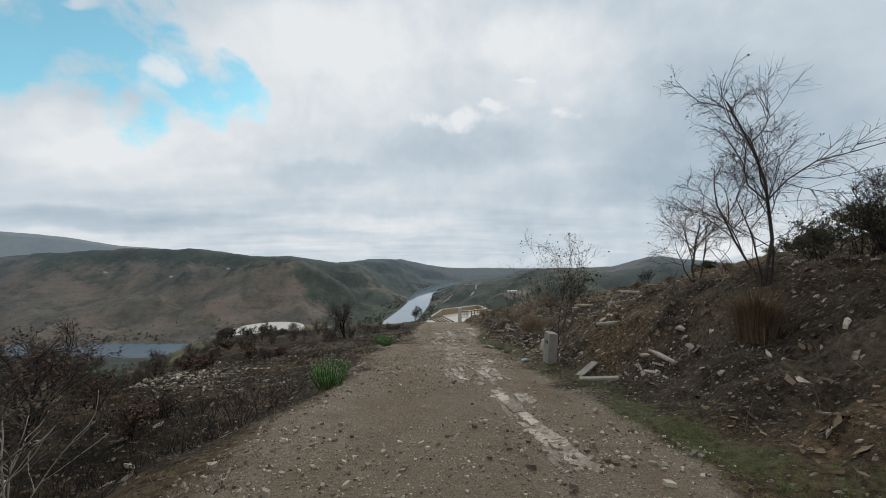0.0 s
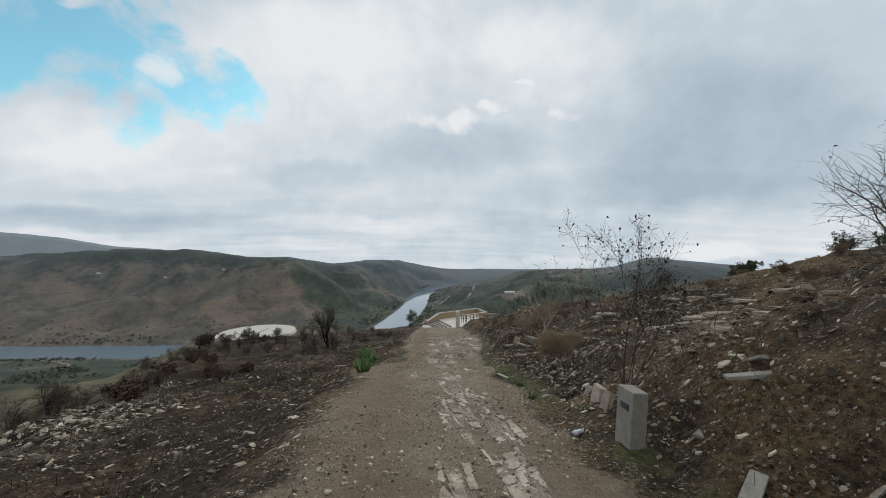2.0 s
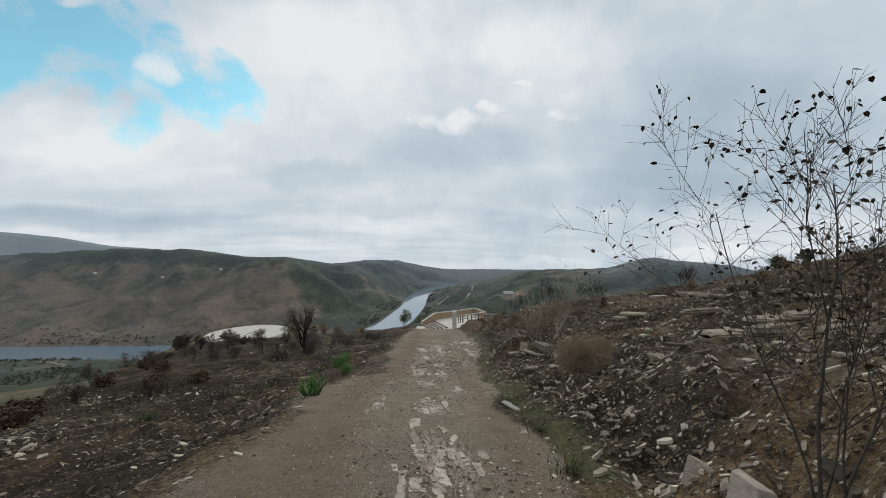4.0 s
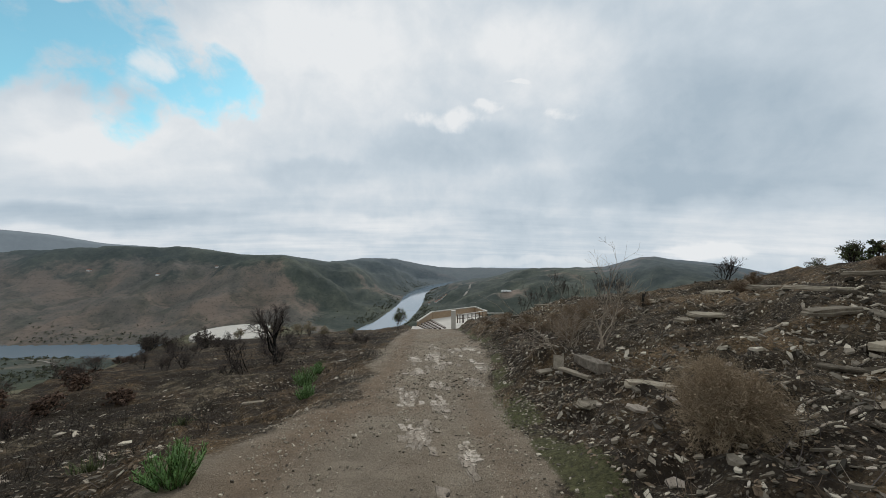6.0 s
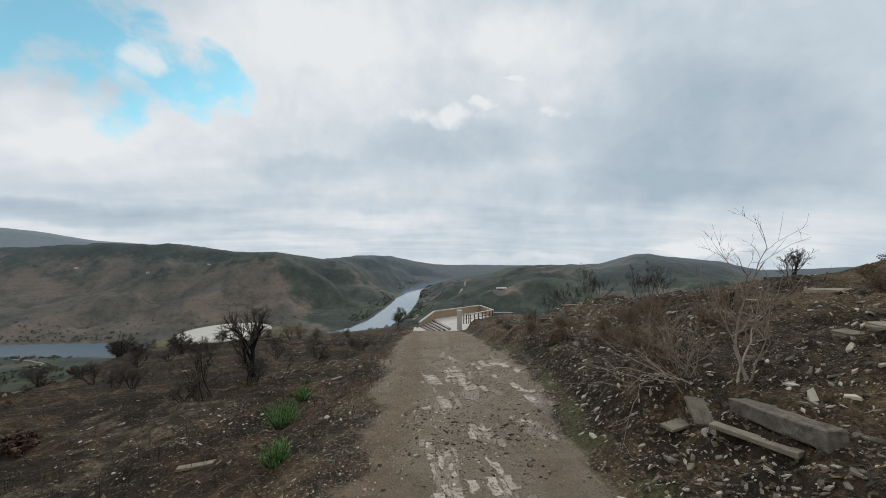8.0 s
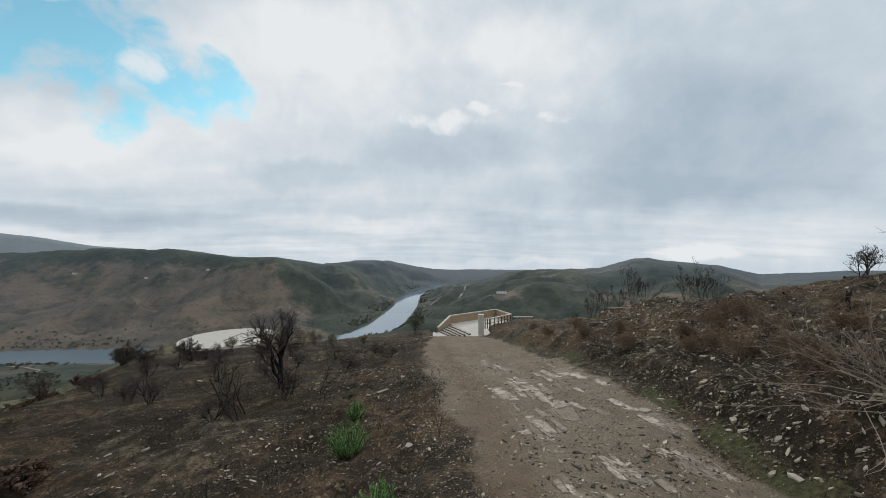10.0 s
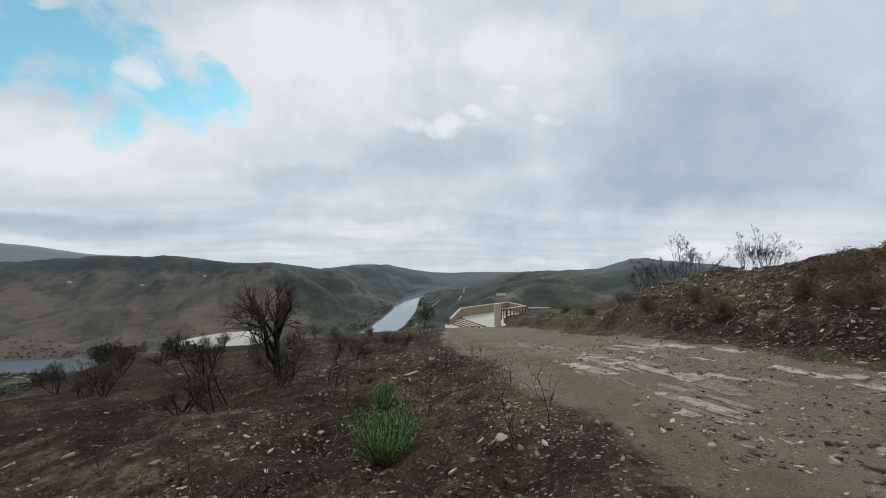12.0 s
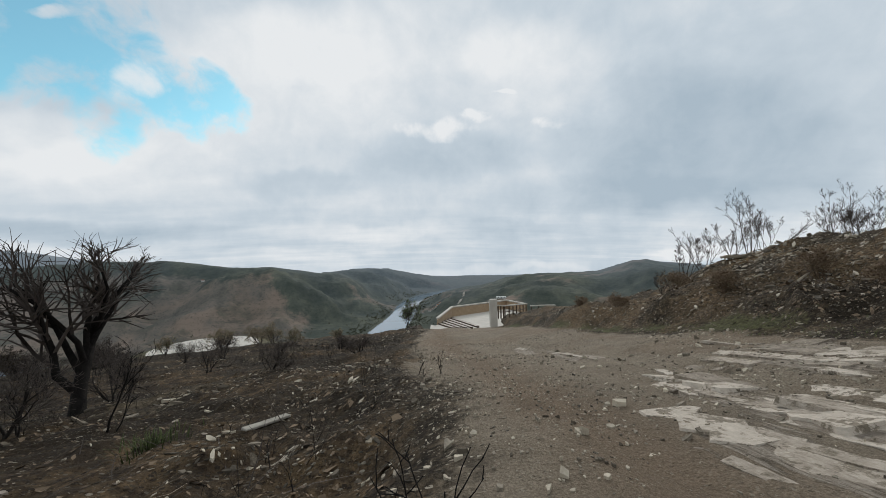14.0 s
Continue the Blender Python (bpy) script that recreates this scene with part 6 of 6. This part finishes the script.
# heaps of split flakes
xs, ys, ss = [], [], []
for cx, cy, reach_x, reach_y, count, big in ((2.97, 11.8, 0.14, 0.22, 70, 0.06), (3.1, 11.2, 0.35, 0.4, 160, 0.055), (4.2, 12.6, 0.9, 0.7, 500, 0.06), (5.5, 13.6, 1.2, 0.8, 500, 0.08), (9.6, 17.0, 2.2, 1.8, 1300, 0.11), (8.4, 14.6, 1.6, 1.2, 700, 0.08), (-8.9, 12.2, 0.6, 0.6, 200, 0.12), (-10.4, 14.7, 0.8, 1.0, 300, 0.11), (-9.6, 17.2, 1.2, 1.2, 300, 0.09), (-5.4, 9.8, 0.7, 0.5, 160, 0.06), (-4.4, 9.4, 0.6, 0.4, 80, 0.07), (2.7, 9.6, 0.3, 0.9, 260, 0.07), (2.9, 12.6, 0.35, 0.8, 260, 0.05), (2.7, 16.6, 0.3, 1.5, 420, 0.04), (3.0, 18.8, 0.4, 1.2, 380, 0.045), (3.3, 21.2, 0.4, 1.0, 320, 0.05), (-2.9, 26.4, 0.6, 1.0, 380, 0.035), (-2.6, 22.6, 0.5, 1.0, 260, 0.03), (3.9, 20.6, 0.7, 1.4, 420, 0.07),
                                             (2.9, 15.6, 0.5, 1.2, 400, 0.055), (3.5, 17.6, 0.6, 1.0, 350, 0.07), (-9.2, 12.0, 0.9, 0.8, 620, 0.15), (-10.2, 13.8, 0.7, 0.8, 300, 0.15), (-7.9, 10.4, 0.6, 0.4, 160, 0.12), (-7.0, 9.3, 0.7, 0.6, 260, 0.07), (-3.9, 26.2, 0.45, 0.3, 220, 0.045), (-4.1, 28.6, 0.8, 0.5, 160, 0.06),
                                             (3.2, 5.2, 0.35, 0.45, 120, 0.06), (3.9, 8.6, 0.8, 1.2, 420, 0.07), (5.6, 10.4, 1.3, 1.2, 600, 0.09), (4.2, 24.0, 0.7, 2.0, 420, 0.06), (5.0, 27.6, 0.8, 2.5, 420, 0.06), (1.0, 25.9, 0.9, 0.8, 260, 0.03), (-1.0, 26.0, 0.9, 0.9, 500, 0.025), (-6.0, 17.5, 1.5, 2.5, 420, 0.06), (-13.0, 20.2, 1.2, 1.0, 200, 0.12), (6.4, 27.0, 1.4, 2.5, 420, 0.08), (8.5, 30.0, 1.4, 2.5, 320, 0.09), (-6.4, 21.0, 1.6, 1.4, 420, 0.05), (-6.0, 24.0, 0.9, 0.6, 260, 0.06), (4.8, 33.0, 0.9, 3.0, 320, 0.07), (6.4, 9.2, 1.2, 1.2, 420, 0.07), (12.5, 19.0, 2.5, 2.5, 600, 0.10), (0.3, 20.0, 0.6, 1.4, 420, 0.05), (-0.4, 21.5, 0.45, 0.4, 170, 0.06), (0.9, 20.4, 0.6, 0.5, 200, 0.06), (1.7, 20.9, 0.5, 0.6, 120, 0.06), (0.6, 14.0, 0.5, 1.5, 350, 0.028), (0.5, 10.0, 0.4, 2.0, 350, 0.026), (0.9, 17.6, 0.4, 1.5, 260, 0.03), (0.9, 6.0, 0.3, 2.0, 260, 0.024), (1.2, 22.0, 0.8, 1.0, 320, 0.035), (-0.8, 12.0, 0.5, 3.0, 260, 0.024)):
    xs.append(rng.normal(cx, reach_x, count))
    ys.append(rng.normal(cy, reach_y, count))
    ss.append(np.clip(rng.gamma(3.0, big / 3, count), 0.015, 0.4))
strew("slate_heaps", SLATE, (np.concatenate(xs), np.concatenate(ys)), np.concatenate(ss), rng, "pale split slate flakes lying in heaps", "rubble")

# dead leaves, bark and small flakes on the banks
n = 95000
y = rng.uniform(0.6, 34, n)
right = rng.random(n) < 0.6
x = np.where(right, np.interp(y, RIGHT_Y, RIGHT_X) + 0.55 + rng.gamma(1.6, 1.2, n), np.interp(y, LEFT_Y, LEFT_X) - 0.7 - rng.gamma(1.4, 2.0, n))
x, y = keep(x, y, np.clip(0.55 + 1.2 * fbm(x, y, 1.1, 4, 79), 0.1, 1) * np.where(x > 0, 0.35 + 0.65 * ease(y, 9, 13), 1), rng)
strew("ground_litter", LITTER, (x, y), np.clip(rng.gamma(2.0, 0.018, len(x)), 0.012, 0.12), rng, "dead leaves and dark flakes on burnt soil", "litter", leaf=True)

# gravel: worn small stones, thickest along the wheel tracks' edges
n = 72000
y = 0.6 + 35.4 * rng.random(n) ** 1.25
xl, xr = road_edges(y)
x = xl - 0.5 + rng.random(n) * (xr - xl + 0.8)
x, y = keep(x, y, np.clip(0.35 + 1.6 * fbm(x, y, 1.4, 4, 77), 0.05, 1) * np.where(y > 22, 1.2, 1), rng)
strew("gravel", GRAVEL, (x, y), np.clip(rng.gamma(1.2, 0.0115, len(x)), 0.005, 0.085), rng, "loose gravel on the dirt track", "gravel", flat=False)

# coarser broken stones where the track widens
n = 5200
y = rng.uniform(17, 31, n)
xl, xr = road_edges(y)
x = xl - 1.6 + rng.random(n) * (xr - xl + 1.9)
x, y = keep(x, y, np.clip(0.12 + 2.0 * fbm(x, y, 0.9, 4, 67), 0, 1), rng)
strew("broken_stones", GRAVEL, (x, y), np.clip(rng.gamma(2.2, 0.016, len(x)), 0.015, 0.11), rng, "coarse broken stones on the widened track", "gravel", flat=False, rugged=0.4)

# bedrock worn bare along the track: each piece a stone of its own in the ground
rng = np.random.default_rng(12)
def brick_of_rock(rng, blunt=False):
    """A strip of layered rock with ragged sides that taper at both ends."""
    n = 8
    at = np.linspace(-0.5, 0.5, n) + rng.uniform(-0.04, 0.04, n)
    swell = np.array((0.35, 0.7, 0.95, 1.0, 1.0, 0.9, 0.7, 0.4)) * rng.uniform(0.55, 1.15, n)
    bow = rng.uniform(-0.25, 0.25, n)
    if blunt:
        swell = rng.uniform(0.55, 1.15, n)
        bow *= 0.5
    rim = [(at[i], -0.5 * swell[i] + bow[i] * 0.6) for i in range(n)] + [(at[i] + rng.uniform(-0.05, 0.05), 0.5 * swell[i] + bow[i] * 0.6) for i in range(n - 1, -1, -1)]
    tilt, lean = rng.uniform(-0.5, 0.5), rng.uniform(-0.6, 0.6)
    v = [(x * 0.97, y * 0.9, 0.55 + tilt * x + lean * y + rng.uniform(-0.12, 0.12)) for x, y in rim] + [(x, y, -1.6) for x, y in rim]
    m = len(rim)
    return np.array(v), [tuple(range(m))] + [(i, i + m, (i + 1) % m + m, (i + 1) % m) for i in range(m)]


rocks = [brick_of_rock(rng) for _ in range(14)] + [brick_of_rock(rng, True) for _ in range(6)]
shapes = []
for v, f in rocks:
    heap = Heap()
    heap.add(v, f)
    shapes.append(heap.mesh("stone", BEDROCK))
pieces = []
for cx, cy, rx, ry in ROCKY:
    u, large = -1.5 * rx, float(ease(cy, 20, 23))
    while u < 1.5 * rx:                                 # strips side by side, broken into lengths
        wide, v = rng.uniform(0.055, 0.17) * (1 + 2.6 * large * rng.random() ** 1.5), -1.5 * ry + rng.uniform(0, 0.3)
        while v < 1.5 * ry:
            long = rng.uniform(0.18, 0.58) * (1 + 1.3 * large * rng.random())
            if rng.random() < 1.2 * math.exp(-(u / rx) ** 2 - (v / ry) ** 2) - 0.08:
                pieces.append((cx + u - 0.10 * v + rng.normal(0, 0.012), cy + v + long / 2, long * 1.05, wide * rng.uniform(0.9, 1.25)))
            v += long * rng.uniform(0.92, 1.12)
        u += wide * rng.uniform(0.85, 1.1)
# the broad plates that the track crosses at its widest
pieces += [(0.22, 25.25, 0.8, 0.34), (-0.30, 24.9, 0.85, 0.17), (0.62, 25.3, 0.7, 0.22), (-0.75, 24.6, 0.4, 0.12), (1.95, 26.6, 0.9, 0.3), (1.45, 26.2, 0.7, 0.2), (0.30, 26.0, 0.3, 0.1), (0.08, 26.1, 0.28, 0.08),
           (0.45, 26.8, 0.5, 0.2), (0.95, 26.9, 0.5, 0.2), (-0.2, 24.4, 0.5, 0.22), (0.3, 24.5, 0.6, 0.26), (0.85, 24.85, 0.7, 0.24), (1.25, 24.85, 0.6, 0.2), (1.6, 24.35, 0.5, 0.26), (2.2, 25.6, 0.9, 0.28), (2.4, 24.8, 0.8, 0.24), (1.05, 23.6, 0.45, 0.2), (1.1, 23.2, 0.4, 0.16),
           (1.38, 22.85, 0.5, 0.2), (2.1, 22.2, 0.5, 0.25), (0.98, 14.7, 0.55, 0.16), (0.3, 15.6, 0.34, 0.18), (0.05, 16.3, 0.3, 0.15)]
pieces.sort(key=lambda q: q[1])
rest = Heap()
for i, (x, y, long, wide) in enumerate(pieces):
    z = ground_z(x, y)
    slope = math.degrees(math.atan((ground_z(x, y + 0.2) - ground_z(x, y - 0.2)) / 0.4))
    side = math.degrees(math.atan((ground_z(x + 0.15, y) - ground_z(x - 0.15, y)) / 0.3))
    m = pose(x, y, z + rng.uniform(-0.014, -0.002), slope + rng.normal(0, 1.5), -side + rng.normal(0, 3), 0) @ pose(0, 0, 0, 0, 0, rng.normal(96, 5)) @ Matrix.Diagonal((long, wide, rng.uniform(0.016, 0.034), 1))
    k = int(rng.integers(14)) if wide < 0.11 and rng.random() < 0.4 else 14 + int(rng.integers(6))
    if i < 300:
        ob = new("stone", shapes[k])
        ob.parent = ground
        ob.matrix_basis = m
    else:
        v, f = rocks[k]
        rest.add(np.array([m @ Vector(p) for p in v]), f)
rest_ob = new("bedrock", rest.mesh("bedrock", SLATE_PALE))
rest_ob.parent = ground
tagged(rest_ob, "worn pale bedrock showing in the track", kind="stuff")

# larger loose stones that can be told apart
heap_meshes = []
for i in range(10):
    heap = Heap()
    heap.add(*chip(int(rng.integers(4, 7)), 1.0, rng.uniform(0.4, 0.75), rng.uniform(0.045, 0.1), rng))
    heap_meshes.append(heap.mesh("loose_stone", PALE_SLATE if i % 3 == 0 else SLAB))
loose = [(-0.40, 23.9, 0.34), (-0.62, 24.15, 0.28), (0.4, 24.2, 0.2), (-2.9, 20.6, 0.16), (-3.95, 26.1, 0.18), (-2.45, 9.2, 0.3), (-3.1, 12.9, 0.3), (-2.85, 13.35, 0.26), (2.05, 8.2, 0.16), (2.0, 8.6, 0.16), (1.75, 11.2, 0.2),
         (-5.3, 24.6, 0.2), (-4.2, 21.6, 0.16), (3.45, 26.9, 0.3), (-1.35, 21.2, 0.14), (-0.9, 22.6, 0.16), (-3.6, 25.0, 0.2), (-3.2, 24.6, 0.24)]
for _ in range(90):
    side = rng.random() < 0.68
    yy = rng.uniform(3, 34)
    xx = np.interp(yy, RIGHT_Y, RIGHT_X) + 2.2 + rng.gamma(1.6, 2.2) if side else np.interp(yy, LEFT_Y, LEFT_X) - 0.3 - rng.gamma(1.4, 2.2)
    loose.append((float(xx), float(yy), float(rng.uniform(0.08, 0.22) * (1.35 if side and yy > 16 else 0.9))))
for x, y, s in loose:
    ob = new("loose_stone", heap_meshes[int(rng.integers(10))])
    slope = math.degrees(math.atan((ground_z(x, y + 0.2) - ground_z(x, y - 0.2)) / 0.4))
    side = math.degrees(math.atan((ground_z(x + 0.2, y) - ground_z(x - 0.2, y)) / 0.4))
    ob.matrix_world = pose(x, y, ground_z(x, y) - 0.04 * s, slope + rng.normal(0, 7), -side + rng.normal(0, 7), rng.normal(10, 40)) @ Matrix.Diagonal((s, s, s, 1))
    tagged(ob, "flat broken slate stone lying on the ground", "stone", "loose stones")


def stubble(name, mat, x, y, tall, rng, label, category, thin=0.003, lean=0.45, forks=1):
    """Many thin stems, each bent once."""
    x, y, tall = np.repeat(x, forks), np.repeat(y, forks), np.repeat(tall, forks)
    n = len(x)
    base = np.stack((x, y, surface(x, y) - 0.01), -1)
    d = np.stack((rng.normal(0, lean, n), rng.normal(0, lean, n), np.ones(n)), -1)
    d /= np.linalg.norm(d, axis=1)[:, None]
    mid = base + d * tall[:, None] * 0.5
    d = d + rng.normal(0, 0.3, (n, 3)) * (1, 1, 0.4)
    tip = mid + d * tall[:, None] * 0.5
    ring = np.array([(math.cos(a), math.sin(a), 0) for a in (0, 2.1, 4.2)])
    v = np.concatenate([q[:, None, :] + ring[None] * r for q, r in ((base, thin), (mid, thin * 0.8), (tip, thin * 0.35))], axis=1)
    heap = Heap()
    heap.add_many(v, [(i * 3 + j, i * 3 + (j + 1) % 3, i * 3 + 3 + (j + 1) % 3, i * 3 + 3 + j) for i in range(2) for j in range(3)])
    return tagged(new(name, heap.mesh(name, mat)), label, category, kind="stuff")


# charred stems left and right of the track
n = 11000
y = 0.5 + 45 * rng.random(n) ** 1.5
x = np.interp(y, LEFT_Y, LEFT_X) - 0.9 - rng.gamma(1.7, 3.6, n)
x, y = keep(x, y, np.clip(0.25 + 1.5 * fbm(x, y, 3.0, 3, 81) + 0.5 * (1 - ease(y, 2, 8)), 0, 1), rng)
stubble("burnt_stubble", BURNT, x, y, rng.uniform(0.08, 0.55, len(x)), rng, "charred thin stems standing on the burnt slope", "stubble", forks=2)
n = 9000
y = rng.uniform(0.5, 44, n)
x = np.interp(y, RIGHT_Y, RIGHT_X) + 0.6 + rng.gamma(1.4, 3.0, n)
x, y = keep(x, y, np.clip(0.3 + 1.3 * fbm(x, y, 2.0, 3, 83), 0, 1), rng)
stubble("withered_stubble", BROWN_STEM, x, y, rng.uniform(0.06, 0.35, len(x)), rng, "withered brown stems on the bank", "stubble", forks=2, lean=0.8)
# brushwood: thin dead branches fallen on the bank
n = 2600
y = rng.uniform(0.5, 30, n)
x = np.where(rng.random(n) < 0.25, np.interp(y, LEFT_Y, LEFT_X) - 0.9 - rng.gamma(1.5, 2.2, n), np.interp(y, RIGHT_Y, RIGHT_X) + 0.7 + rng.gamma(1.6, 1.6, n))
stubble("brushwood", TWIG, x, y, rng.uniform(0.15, 0.7, n), rng, "thin dead branches fallen on the burnt bank", "brushwood", thin=0.005, lean=2.4)
# dry stalks fallen flat
n = 1500
y = rng.uniform(0.5, 40, n)
left = rng.random(n) < 0.4
x = np.where(left, np.interp(y, LEFT_Y, LEFT_X) - 0.3 - rng.gamma(1.5, 2.5, n), np.interp(y, RIGHT_Y, RIGHT_X) + 0.3 + rng.gamma(1.5, 2.2, n))
stubble("fallen_stalks", PALE_WOOD, x, y, rng.uniform(0.06, 0.3, n), rng, "bleached stalks lying on the burnt ground", "stalks", thin=0.003, lean=3.0)
# green and yellow blades in the verge
n = 26000
y = 0.5 + 33 * rng.random(n) ** 1.4
x = np.interp(y, RIGHT_Y, RIGHT_X) + 0.05 + np.abs(rng.normal(0, 0.40, n))
x, y = keep(x, y, np.clip(0.15 + 2.0 * fbm(x, y, 1.2, 3, 91), 0, 1) * (1 - 0.6 * ease(y, 15, 22)), rng)
stubble("verge_grass", VERGE_LEAF, x, y, rng.uniform(0.02, 0.09, len(x)), rng, "short green grass along the track's edge", "grass", thin=0.0022, lean=0.8)
n = 11000
y = rng.uniform(0.5, 11, n)
x = np.where(rng.random(n) < 0.35, np.interp(y, LEFT_Y, LEFT_X) - np.abs(rng.normal(0, 0.5, n)), np.interp(y, RIGHT_Y, RIGHT_X) + 0.35 + rng.gamma(1.6, 1.1, n))
x, y = keep(x, y, np.clip(0.3 + 2.2 * fbm(x, y, 1.5, 3, 95), 0, 1) * (1 - ease(y, 6, 11)), rng)
n = len(x)
stubble("dry_verge_grass", STRAW, x, y, rng.uniform(0.03, 0.16, n), rng, "dry yellow grass along the track's edge", "grass", thin=0.0022, lean=1.0)
